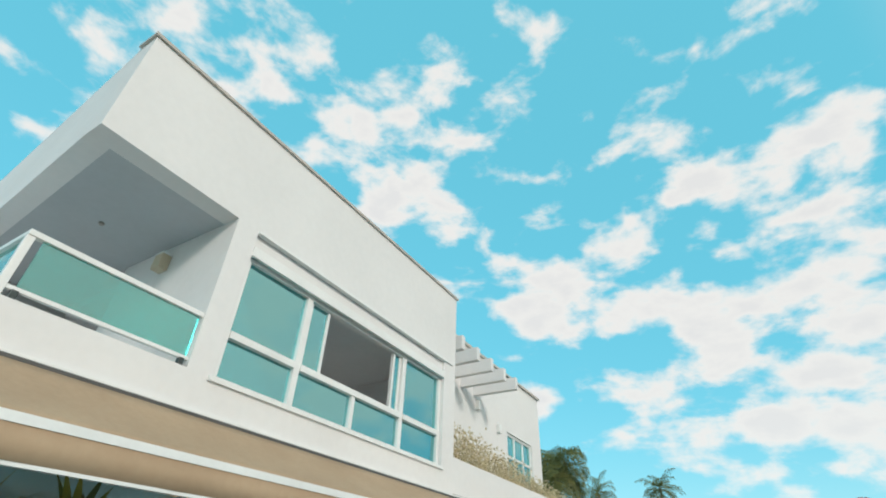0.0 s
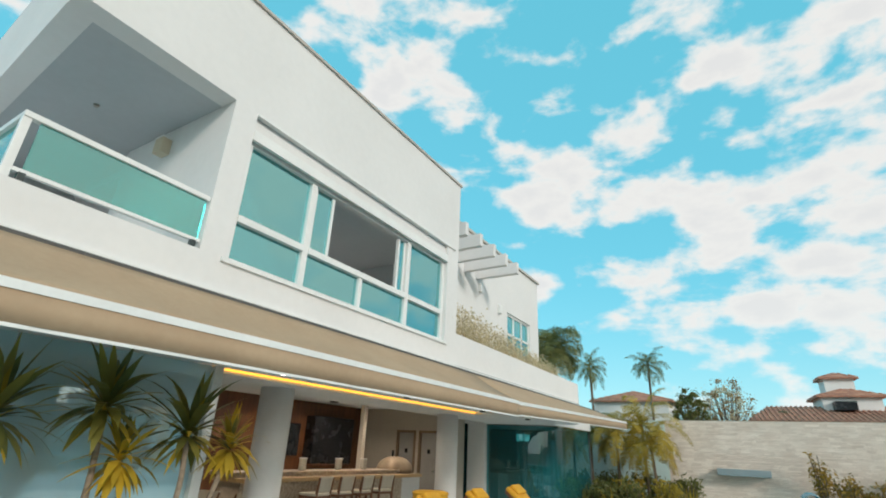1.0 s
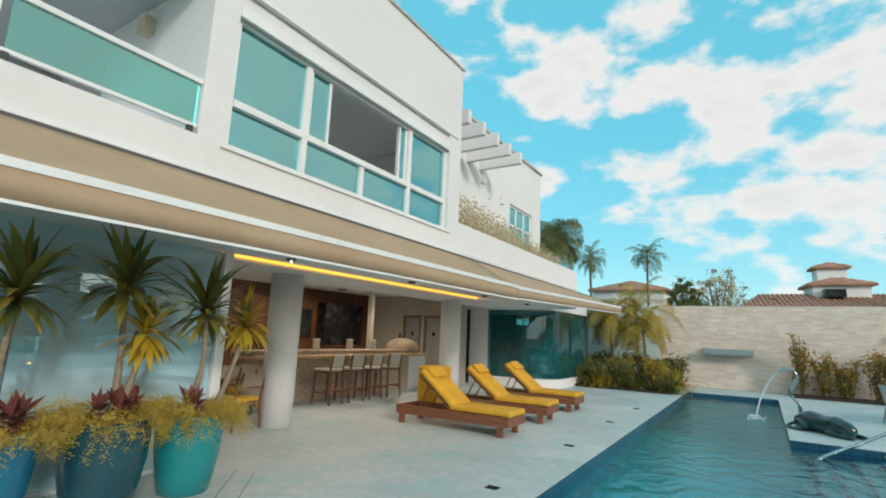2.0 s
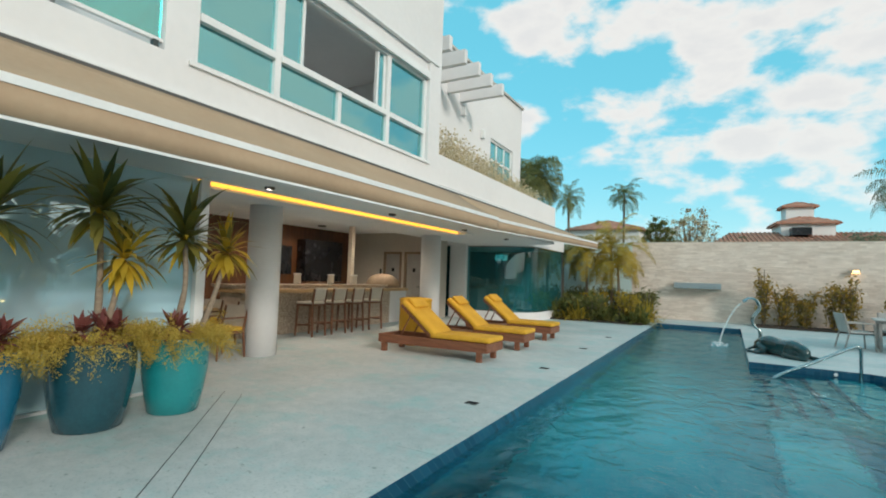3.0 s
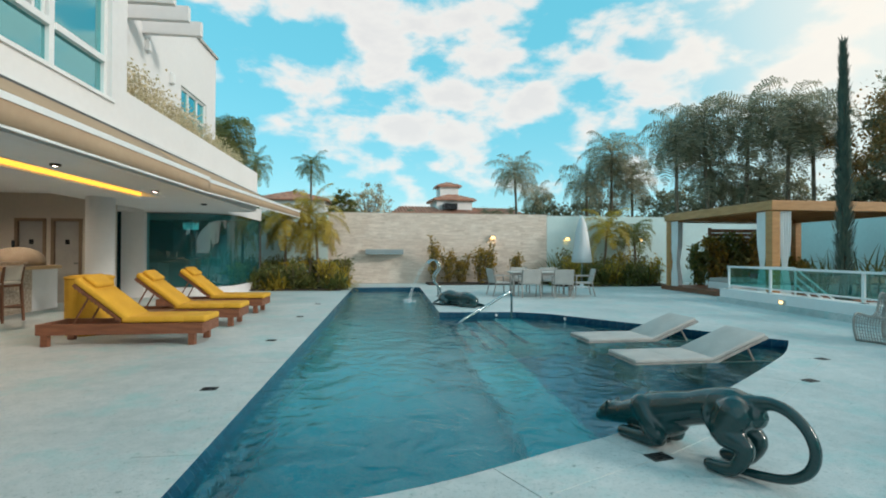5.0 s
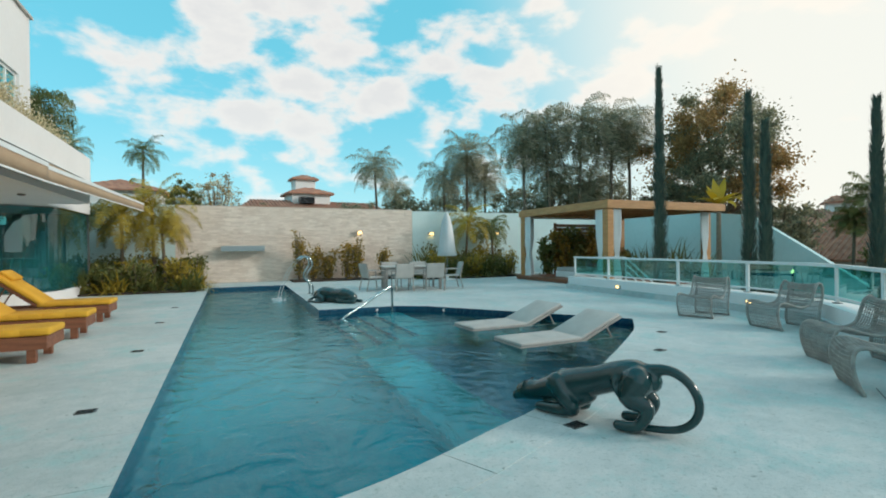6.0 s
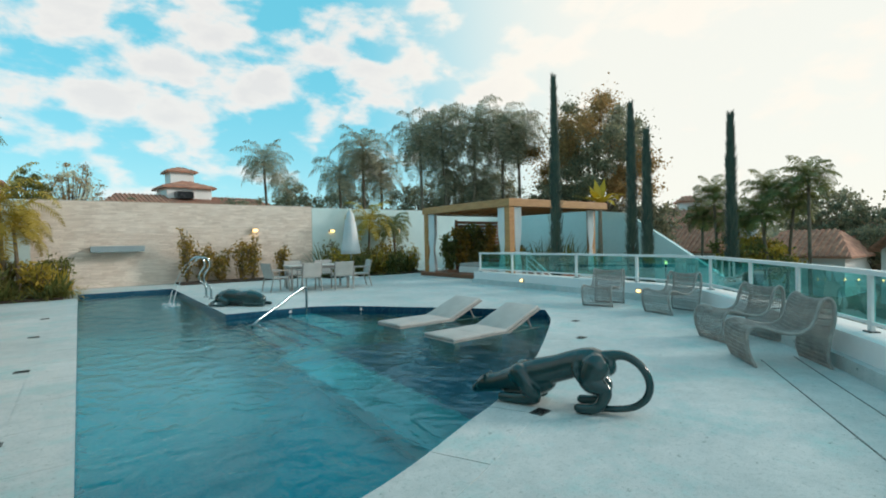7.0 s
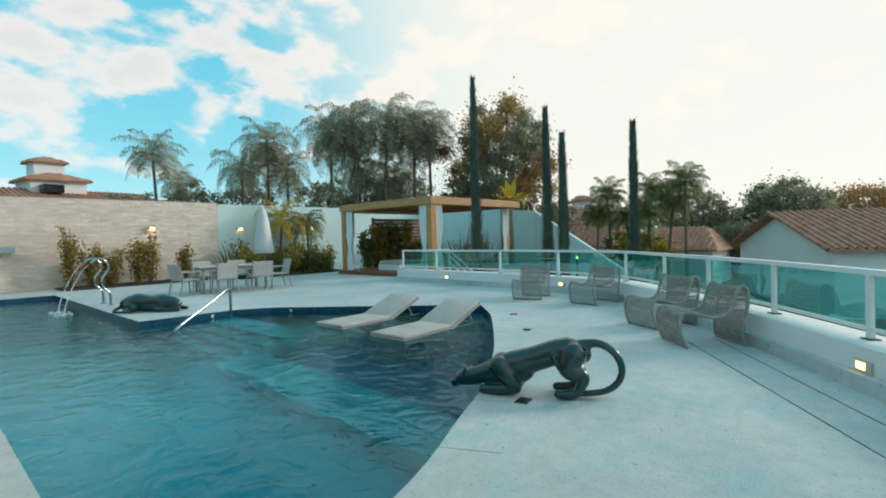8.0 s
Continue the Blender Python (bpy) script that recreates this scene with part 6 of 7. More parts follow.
def big_pot(x, y, r, hgt, glaze, label, seed, heads, bromeliads=3):
    p = thing("plant_pot", label, "plant pot", (x, y, 0), group="glazed pots by the glass wall")
    prof = [(0.68 * r, 0.0), (0.74 * r, 0.01), (0.86 * r, 0.25 * hgt), (0.97 * r, 0.55 * hgt), (1.0 * r, 0.78 * hgt), (0.96 * r, 0.95 * hgt), (0.985 * r, 0.985 * hgt), (0.95 * r, hgt), (0.88 * r, 0.985 * hgt), (0.86 * r, 0.9 * hgt)]
    part("body", lathe(bmesh.new(), prof, 40), glaze, p, smooth=True)
    part("soil", lathe(bmesh.new(), [(0.87 * r, 0.90 * hgt), (0.5 * r, 0.93 * hgt), (0.02, 0.94 * hgt)], 24), SOIL, p)
    rnd = random.Random(seed)
    # the tall plants
    for hx_, hy_, hz, bx, by, gold in heads:
        d = thing("dracaena", "dracaena with strap leaves on a bare trunk in a pot" if not gold else "yellowing dracaena with drooping strap leaves in a pot", "potted plant", (x, y, 0), group="dracaenas in pots")
        b, h = Vector((bx - x, by - y, 0.9 * hgt)), Vector((hx_ - x, hy_ - y, hz))
        mid = (b + h) / 2 + Vector((rnd.uniform(-0.05, 0.05), rnd.uniform(-0.05, 0.05), 0))
        part("trunk", tube(bmesh.new(), smooth_line([b, mid, h], 6), [0.031] * 6 + [0.025] * 7, 9), BARK_PALE, d, smooth=True)
        lv = Leaves()
        if gold:
            strap_head(lv, h, rnd, 40, 0.44, 0.072, -50)
            lv.make_each("leaf", DRAC_YELLOW, d)
            lv = Leaves()
            strap_head(lv, h + Vector((0, 0, 0.05)), rnd, 18, 0.34, 0.045, 30)
            lv.make_each("young_leaf", DRAC, d)
        else:
            strap_head(lv, h, rnd, 50, 0.62, 0.078, -12)
            lv.make_each("leaf", DRAC, d)
            lv = Leaves()
            strap_head(lv, h - Vector((0, 0, 0.05)), rnd, 13, 0.46, 0.06, -40)
            lv.make_each("old_leaf", DRAC_YELLOW, d)
    # golden foliage that spills over the rim
    f = thing("asparagus_fern", "golden feathery fern spilling over the pot rim", "potted plant", (x, y, 0.9 * hgt), group="ferns in pots")
    lv = Leaves()
    for i in range(170):
        az = rnd.uniform(0, 6.283)
        rr = r * rnd.uniform(0.25, 0.85)
        q = Vector((math.cos(az) * rr, math.sin(az) * rr, 0.03))
        d = Vector((math.cos(az), math.sin(az), rnd.uniform(0.3, 1.7))).normalized()
        drop = rnd.uniform(1.0, 3.0)
        n = 12
        l = rnd.uniform(0.26, 0.52)
        for k in range(n):
            for s in range(15):
                lv.flake(q + Vector((rnd.gauss(0, 0.022), rnd.gauss(0, 0.022), rnd.gauss(0, 0.022))), rnd.uniform(0.013, 0.027), rnd, 0.35)
            q = q + d * (l / n)
            d = (d + Vector((0, 0, -drop / n))).normalized()
    lv.make("foliage", FERN, f)
    for k in range(bromeliads):
        az = rnd.uniform(0, 6.283)
        b = thing("bromeliad", "dark red bromeliad rosette among ferns in a pot", "potted plant", (x + 0.55 * r * math.cos(az), y + 0.55 * r * math.sin(az), 0.93 * hgt), group="bromeliads in pots")
        lv = Leaves()
        strap_head(lv, (0, 0, 0.08), rnd, 30, 0.22, 0.058, -20)
        lv.make_each("leaf", BROMELIAD, b)
        part("stem", tube(bmesh.new(), [(0, 0, -0.02), (0, 0, 0.16)], 0.02, 6), BARK_PALE, b)


big_pot(-4.47, 2.85, 0.335, 0.74, POT_DARK, "large dark teal glazed pot full of plants", 1, [(-4.47, 2.83, 1.84, -4.46, 2.86, False), (-4.40, 3.02, 1.42, -4.45, 2.88, True)], 4)
big_pot(-4.40, 3.56, 0.30, 0.72, POT_TEAL, "turquoise glazed pot full of plants", 2, [(-4.47, 3.63, 1.66, -4.46, 3.52, False), (-4.42, 4.08, 1.53, -4.42, 3.78, True)], 2)
big_pot(-4.47, 2.02, 0.335, 0.74, POT_BLUE, "blue glazed pot full of plants", 3, [(-4.44, 2.06, 1.70, -4.45, 2.0, False), (-4.5, 1.72, 1.45, -4.49, 1.9, True)], 3)


def planter_grass():
    rnd = random.Random(8)
    for k in range(15):
        y = 8.25 + 0.42 * k
        g = thing("ornamental_grass", "dry pale flowering grass tuft in the roof planter", "grass", (-4.55 + rnd.uniform(-0.08, 0.08), y, 3.40), group="grass in the planter")
        lv = Leaves()
        tall = 0.95 * (1 - 0.035 * k)
        for i in range(90):
            az, el = rnd.uniform(0, 6.283), radians(rnd.uniform(45, 88))
            b = Vector((rnd.gauss(0, 0.1), rnd.gauss(0, 0.14), 0))
            lv.blade(b, (math.cos(az) * math.cos(el), math.sin(az) * math.cos(el), math.sin(el)), tall * rnd.uniform(0.5, 1.0), 0.012, rnd.uniform(0.2, 1.0), 4)
        lv.make("tuft", DRY, g)
        lv = Leaves()
        for i in range(520):
            lv.flake((rnd.gauss(0, 0.16), rnd.gauss(0, 0.24), tall * rnd.uniform(0.35, 1.0)), rnd.uniform(0.03, 0.06), rnd, 0.7)
        lv.make("bloom", DRY, g)


planter_grass()


def palm(x, y, z0, top, crown, count, seed, mat, name="palm_tree", label="", trunk=0.14, droop=1.5, lean=0.3, leaf=0.55, group="", hang=0.8, pairs=22, slim=1.0, skirt=0):
    """A feather palm from its foot to the crown's top."""
    rnd = random.Random(seed)
    t = thing(name, label, "palm tree", (x, y, z0), group=group)
    h = top - z0 - crown * 0.45
    lx, ly = rnd.uniform(-lean, lean), rnd.uniform(-lean, lean)
    line = smooth_line([(0, 0, -0.05), (lx * 0.3, ly * 0.3, h * 0.4), (lx, ly, h)], 7)
    part("trunk", tube(bmesh.new(), line, [trunk * (1.25 - 0.5 * i / 14) for i in range(15)], 9), BARK, t, smooth=True)
    lv = Leaves()
    head = Vector((lx, ly, h))
    for i in range(count):
        u = i / count
        az = i * 2.399963 + rnd.uniform(-0.25, 0.25)
        el = radians(70 - 105 * u + rnd.uniform(-8, 8))
        lv.frond(head, (math.cos(az) * math.cos(el), math.sin(az) * math.cos(el), math.sin(el)), crown * rnd.uniform(0.9, 1.2), rnd, droop * rnd.uniform(0.8, 1.25), pairs, leaf, (0.026 * crown / 1.5 + 0.010) * slim, hang)
    # old fronds that hang down round the trunk
    for i in range(skirt):
        az, el = i * 2.399963 + 0.7, radians(rnd.uniform(-70, -15))
        lv.frond(head - Vector((0, 0, rnd.uniform(0.0, 0.5))), (math.cos(az) * math.cos(el), math.sin(az) * math.cos(el), math.sin(el)), crown * rnd.uniform(0.8, 1.15), rnd, droop * 1.3, pairs, leaf, (0.026 * crown / 1.5 + 0.010) * slim, hang * 1.3)
    lv.make("crown", mat, t)
    return t


def broad_tree(x, y, z0, top, radius, seed, mats, count=5200, label="", name="tree", low=0.35, size=0.30, squash=1.0, trunk=0.25, group=""):
    """A tapered trunk with limbs, and leaf clumps round the limb ends."""
    rnd = random.Random(seed)
    t = thing(name, label, "tree", (x, y, z0), group=group)
    h = top - z0
    bm = bmesh.new()
    fork = h * low
    tube(bm, smooth_line([(0, 0, -0.05), (rnd.uniform(-0.2, 0.2), rnd.uniform(-0.2, 0.2), fork * 0.6), (0, 0, fork)], 5), [trunk * (1.2 - 0.04 * i) for i in range(11)], 9)
    ends = []
    cz = (fork + h) / 2
    hz = (h - fork) / 2 * 0.92
    for i in range(64):
        az, el = i * 2.399963, math.asin(max(-0.85, min(0.98, -0.8 + 1.78 * ((i + 0.5) / 64))))
        rr = rnd.uniform(0.5, 0.97)
        e = Vector((math.cos(az) * math.cos(el) * radius * rr, math.sin(az) * math.cos(el) * radius * rr, cz + math.sin(el) * hz * rr * squash))
        m = Vector((e.x * 0.4, e.y * 0.4, fork + (e.z - fork) * 0.45))
        line = smooth_line([(0, 0, fork), m, e], 4)
        tube(bm, line, [trunk * 0.32 * (1 - 0.105 * j) for j in range(9)], 6)
        ends.append(e)
    part("trunk", bm, BARK, t)
    for k, mat in enumerate(mats):
        lv = Leaves()
        for i in range(int(count / len(mats))):
            # every limb end carries one colour of leaf
            e = ends[(rnd.randrange(len(ends)) // len(mats)) * len(mats) % len(ends) + k] if len(mats) > 1 else rnd.choice(ends)
            s = radius * (0.075 if i % 3 else 0.13)
            lv.flake(e + Vector((rnd.gauss(0, s), rnd.gauss(0, s), rnd.gauss(0, s * 0.75))), size * rnd.uniform(0.6, 1.3), rnd, 0.6)
        lv.make("crown", mat, t)
    return t


def cypress(x, y, top, radius, seed):
    rnd = random.Random(seed)
    t = thing("cypress", "slender dark green column cypress in the lower garden", "tree", (x, y, -2.4), group="cypresses beyond the railing")
    h = top + 2.15
    part("trunk", tube(bmesh.new(), [(0, 0, -0.05), (0, 0, h * 0.9)], [0.09, 0.02], 8), BARK, t)
    lv = Leaves()
    for i in range(4200):
        s = rnd.random() ** 0.9
        z = 0.35 + (h - 0.35) * s
        prof = radius * 0.92 * min(1.0, 0.6 + 2.0 * s) * (1 - s) ** 0.6
        az = rnd.uniform(0, 6.283)
        r = prof * rnd.uniform(0.3, 1.0)
        bump = 1 + 0.22 * math.sin(az * 3 + z * 2.1) + 0.1 * math.sin(z * 6)
        lv.blade((math.cos(az) * r * bump, math.sin(az) * r * bump, z), (math.cos(az) * 0.34, math.sin(az) * 0.34, 1.0), rnd.uniform(0.14, 0.32), 0.034, 0.1, 2)
    lv.make("foliage", CYPRESS, t)


for x, y, top, r, s in ((10.85, 11.54, 6.75, 0.27, 1), (11.28, 9.09, 5.35, 0.23, 2), (10.25, 8.0, 4.25, 0.19, 3), (12.07, 6.73, 4.65, 0.21, 4)):
    cypress(x, y, top, r, s)

# palms in the beds along the garden wall
for x, y, top, cr, s, m in ((-5.3, 20.4, 3.15, 0.95, 11, PALM), (-4.3, 20.2, 3.35, 1.05, 12, PALM_GOLD), (-3.4, 20.5, 3.75, 1.3, 13, PALM_GOLD), (-3.0, 19.9, 2.7, 0.8, 14, PALM_GOLD), (9.0, 21.0, 3.35, 1.15, 15, PALM_GOLD), (10.4, 20.9, 3.05, 0.95, 16, PALM)):
    palm(x, y, 0.0, top - (0.15 if x < 0 else 0.35), cr * (1.4 if x < 0 else 1.15), 18, s, m, "garden_palm", "small golden feather palm in the planting bed" if m is PALM_GOLD else "small green feather palm in the planting bed", 0.055, 2.1, 0.12, 0.46, "small palms along the wall", 0.7, 26)


def bush(x, y, r, h, seed, mat, label, count=420, size=0.11, strap=False, group="bushes in the beds"):
    rnd = random.Random(seed)
    b = thing("bush", label, "bush", (x, y, 0), group=group)
    lv = Leaves()
    bm = bmesh.new()
    if strap:
        for i in range(int(count / 4)):
            az, el = rnd.uniform(0, 6.283), radians(rnd.uniform(25, 85))
            q = Vector((rnd.gauss(0, r * 0.35), rnd.gauss(0, r * 0.35), 0.0))
            lv.blade(q, (math.cos(az) * math.cos(el), math.sin(az) * math.cos(el), math.sin(el)), h * rnd.uniform(0.7, 1.2), 0.05, rnd.uniform(1.0, 2.6), 6)
        tube(bm, [(0, 0, -0.02), (0, 0, 0.12)], 0.05, 6)
    else:
        for i in range(12):
            az = i * 2.399963
            e = Vector((math.cos(az) * r * rnd.uniform(0.2, 0.9), math.sin(az) * r * rnd.uniform(0.2, 0.9), h * rnd.uniform(0.65, 1.0)))
            line = smooth_line([(e.x * 0.15, e.y * 0.15, -0.02), (e.x * 0.55, e.y * 0.55, e.z * 0.55), e], 4)
            tube(bm, line, 0.012, 5)
            for k in range(int(count / 12)):
                q = line[rnd.randrange(2, len(line))]
                lv.flake(q + Vector((rnd.gauss(0, 0.09), rnd.gauss(0, 0.09), rnd.gauss(0, 0.09))), size * rnd.uniform(0.7, 1.5), rnd, 0.42, 0.6)
    part("stem", bm, BARK, b)
    lv.make("foliage", mat, b)


def beds():
    rnd = random.Random(21)
    structure("bed_left", boxes(((-6.0, 17.8, 0.0), (-1.95, 21.75, 0.05))), SOIL, "planting bed with dark soil")
    structure("bed_right", boxes(((6.4, 19.2, 0.0), (11.2, 21.75, 0.05))), SOIL, "planting bed with dark soil")
    structure("bed_middle", boxes(((1.3, 20.45, 0.0), (5.7, 21.75, 0.05))), SOIL, "planting bed with dark soil")
    for i in range(16):
        x = -5.6 + 3.4 * (i % 8) / 7 + rnd.uniform(-0.15, 0.15)
        y = (18.5 if i < 8 else 19.8) + rnd.uniform(-0.25, 0.25)
        bush(x, y, 0.5, rnd.uniform(0.7, 1.0), 100 + i, PALM_GOLD if i % 3 == 0 else SHRUB, "arching strap-leaved bush in the bed" if i % 2 else "round leafy bush in the bed", 680, 0.13, strap=(i % 2 == 1))
    for i in range(9):
        bush(-5.5 + 0.43 * i, 20.7, 0.42, rnd.uniform(0.9, 1.2), 130 + i, SHRUB, "leafy green bush under the palms", 620)
    for i in range(20):
        x = 6.7 + 4.0 * (i % 10) / 9 + rnd.uniform(-0.12, 0.12)
        bush(x, (19.85 if i < 10 else 20.9) + rnd.uniform(-0.2, 0.2), 0.5, rnd.uniform(0.9, 1.2) if i < 10 else rnd.uniform(1.1, 1.5), 250 + i, PALM_GOLD if i % 4 == 1 else SHRUB, "dense green bush beside the parasol", 700, strap=(i % 2 == 0))
    for x, h, r in ((1.6, 2.05, 0.28), (2.2, 1.35, 0.42), (2.75, 1.25, 0.36), (3.55, 1.5, 0.42), (3.95, 1.75, 0.30), (5.15, 1.35, 0.26)):
        bush(x, 21.1, r, h, int(x * 40), CROTON, "tall croton shrub with yellow-red leaves before the stone wall", 640, 0.12)
    # greenery in and behind the pergola
    for i in range(9):
        bush(11.3 + 0.52 * i, 17.75 + rnd.uniform(-0.1, 0.1), 0.5, rnd.uniform(1.6, 2.1) if i < 5 else rnd.uniform(0.9, 1.3), 180 + i, CROTON if i % 3 == 1 else SHRUB, "dense shrub behind the pergola", 1100, 0.17, group="shrubs behind the pergola")
    for i in range(5):
        bush(12.5 + 0.8 * i, 14.0 + 0.4 * (i % 2), 0.5, rnd.uniform(1.3, 1.7), 200 + i, SHRUB, "tall fern beside the pergola", 560, strap=True, group="shrubs behind the pergola")
    y = thing("banana_plant", "yellow broad-leaved plant rising behind the pergola", "plant", (17.5, 14.6, -2.4))
    lv = Leaves()
    for i in range(16):
        az, el = i * 2.4, radians(rnd.uniform(35, 75))
        lv.blade((0, 0, 5.3), (math.cos(az) * math.cos(el), math.sin(az) * math.cos(el), math.sin(el)), rnd.uniform(1.0, 1.7), 0.34, rnd.uniform(0.6, 1.5), 6)
    lv.make("foliage", leafy("yellow_leaf", (0.45, 0.30, 0.02), (0.65, 0.42, 0.04), 0.5, 0.4), y)
    part("stem", tube(bmesh.new(), [(0, 0, -0.05), (0, 0, 5.35)], [0.14, 0.08], 8), BARK_PALE, y)


beds()

# ---- beyond the walls ----
FARP = "tall feather palm beyond the garden wall"
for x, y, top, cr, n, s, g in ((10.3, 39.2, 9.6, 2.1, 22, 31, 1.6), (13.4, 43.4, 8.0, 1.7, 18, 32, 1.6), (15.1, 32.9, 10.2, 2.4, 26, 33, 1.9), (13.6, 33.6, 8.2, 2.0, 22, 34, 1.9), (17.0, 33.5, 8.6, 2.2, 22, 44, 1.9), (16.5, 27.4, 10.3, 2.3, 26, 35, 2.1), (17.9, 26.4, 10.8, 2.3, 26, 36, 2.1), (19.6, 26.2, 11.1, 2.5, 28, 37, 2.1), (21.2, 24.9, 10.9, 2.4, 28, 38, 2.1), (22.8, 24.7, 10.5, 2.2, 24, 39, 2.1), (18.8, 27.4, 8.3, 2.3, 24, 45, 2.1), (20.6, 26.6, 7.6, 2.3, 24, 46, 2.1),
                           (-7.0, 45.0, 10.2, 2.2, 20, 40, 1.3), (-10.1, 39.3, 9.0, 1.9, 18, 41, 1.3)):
    palm(x, y, -2.4, top - (0.75 if x > 0 else 0.3), cr * (1.15 if x > 0 else 0.85), n + 2, s, PALM_HAZY if x > 0 else PALM, "palm_tree", FARP, 0.11, g * 1.2, 0.5, 0.95 if x > 0 else 0.6, "palms beyond the wall", 1.5, 20, 1.1, 7 if x > 14 else 3)
palm(-7.75, 23.6, -2.4, 7.15, 1.75, 30, 42, PALM, "palm_tree", "drooping feather palm behind the house end", 0.17, 2.6, 0.2, 1.0, "palms beyond the wall", 1.4, 30)
for x, y, top, cr, s in ((29.6, 10.2, 5.0, 1.45, 51), (29.0, 12.4, 4.5, 1.4, 52), (28.2, 14.2, 4.4, 1.3, 53), (30.2, 11.5, 3.8, 1.4, 54), (28.4, 11.6, 3.1, 1.3, 55), (28.6, 15.4, 3.1, 1.2, 56), (29.2, 13.4, 2.9, 1.3, 57)):
    palm(x, y, -2.4, top, cr, 24, s, PALM, "palm_tree", "feather palm beside the neighbouring roofs", 0.09, 1.4, 0.4, 0.7, "palms by the roofs", 0.8, 24, 1.4)
broad_tree(28.9, 12.8, -2.4, 1.7, 2.3, 69, (SHRUB, PALM_GOLD), 9000, "low leafy growth between the palm trunks", low=0.2, size=0.17)

broad_tree(25.9, 21.0, -2.4, 11.2, 4.1, 61, (TREE_HAZY, TREE_HAZY, TREE_BROWN, TREE_BROWN), 40000, "large tree with dark and browning leaves", low=0.30, size=0.18)
broad_tree(-4.3, 45.4, -2.4, 7.6, 1.4, 62, (SHRUB,), 6000, "round dark evergreen beyond the wall", low=0.45, size=0.17)
broad_tree(-1.9, 48.5, -2.4, 8.6, 2.2, 63, (TREE_BROWN, DRY), 5200, "sparse browning tree beyond the wall", low=0.4, size=0.15)
broad_tree(1.6, 47.0, -2.4, 5.7, 1.5, 64, (TREE_HAZY,), 4200, "low dark tree beyond the wall", low=0.4, size=0.18)
broad_tree(47.5, 7.7, -2.4, 5.9, 3.7, 65, (TREE_HAZY,), 16000, "broad dark tree behind the neighbouring house", low=0.2, size=0.24)
broad_tree(40.0, 9.6, -2.4, 2.3, 2.0, 68, (TREE_HAZY,), 7000, "low dark tree beside the gabled house", low=0.2, size=0.18)
broad_tree(60.0, 2.0, -2.4, 5.8, 5.0, 66, (TREE_BROWN,), 9000, "broad browning tree behind the neighbouring house", low=0.25, size=0.3)
broad_tree(45.0, 13.5, -2.4, 5.2, 3.2, 67, (TREE_HAZY,), 6000, "dark tree between the roofs", low=0.25, size=0.28)
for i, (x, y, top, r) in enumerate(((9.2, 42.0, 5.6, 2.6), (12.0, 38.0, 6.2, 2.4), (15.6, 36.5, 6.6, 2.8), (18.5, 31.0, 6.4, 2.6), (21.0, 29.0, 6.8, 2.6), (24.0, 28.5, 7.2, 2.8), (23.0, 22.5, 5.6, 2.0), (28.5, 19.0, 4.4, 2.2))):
    broad_tree(x, y, -2.4, top, r, 70 + i, (TREE_HAZY,), 6000, "dense dark tree in the grove beyond the wall", low=0.3, size=0.2, group="grove beyond the wall")


def far_woods():
    """The tree line on the horizon."""
    rnd = random.Random(90)
    lv = Leaves()
    for i in range(9000):
        az = rnd.uniform(radians(-40), radians(125))
        d = rnd.uniform(85, 150)
        hump = 3.2 + 2.2 * math.sin(az * 9) * math.sin(az * 23 + 1) + 1.4 * math.sin(az * 41)
        z = -2.4 + rnd.random() * max(1.5, hump + 1.0)
        lv.flake((math.cos(az) * d, math.sin(az) * d, z), rnd.uniform(1.0, 2.2), rnd, 0.8)
    ob = lv.make("far_woods", TREE_HAZY, None)
    tagged(ob, "distant dark tree line on the horizon", "woods", kind="stuff")


far_woods()


def slope_roof(bm, c, u, v, hu, hv, z0, z1, hip=0.0, thick=0.12):
    """Adds a gable or hip roof: u across, v along the ridge; half sizes hu, hv."""
    c, u, v = Vector((*c, 0)), Vector((*u, 0)).normalized(), Vector((*v, 0)).normalized()
    q = []
    for dz in (0.0, thick):
        q.append([bm.verts.new(c + u * a * hu + v * b * hv + Vector((0, 0, z0 + dz))) for a, b in ((-1, -1), (1, -1), (1, 1), (-1, 1))] + [bm.verts.new(c + v * b * (hv - hip) + Vector((0, 0, z1 + dz))) for b in (-1, 1)])
    for k, s in ((0, -1), (1, 1)):
        a, b, cc, d, r0, r1 = q[k]
        for f in ((a, d, r1, r0), (b, r0, r1, cc), (a, r0, b), (cc, r1, d)):
            if hip or len(f) == 4:
                bm.faces.new(f if s > 0 else f[::-1])
    lo, hi = q
    for i, j in ((0, 1), (1, 2), (2, 3), (3, 0)):
        if hip or (i, j) in ((1, 2), (3, 0)):
            bm.faces.new((lo[i], lo[j], hi[j], hi[i]))
        else:
            r = 4 if (i, j) == (0, 1) else 5
            bm.faces.new((lo[i], lo[r], hi[r], hi[i]))
            bm.faces.new((lo[r], lo[j], hi[j], hi[r]))


def tile_rows(bm, c, u, v, hu, hv, z0, z1, hip, sign, pitch=0.32):
    """Adds rounded ridges of roof tiles that run down one slope."""
    c, u, v = Vector((*c, 0)), Vector((*u, 0)).normalized(), Vector((*v, 0)).normalized()
    n = int(2 * hv / pitch)
    for i in range(n + 1):
        b = -hv + 2 * hv * i / n
        k = 1.0 if hip == 0 else min(1.0, (hv - abs(b)) / hip)
        if k < 0.06:
            continue
        lowp = c + u * sign * hu + v * b + Vector((0, 0, z0 + 0.12))
        top = c + u * sign * hu * (1 - k) + v * b + Vector((0, 0, z0 + (z1 - z0) * k + 0.12))
        tube(bm, [lowp, top], pitch * 0.30, 5, False)


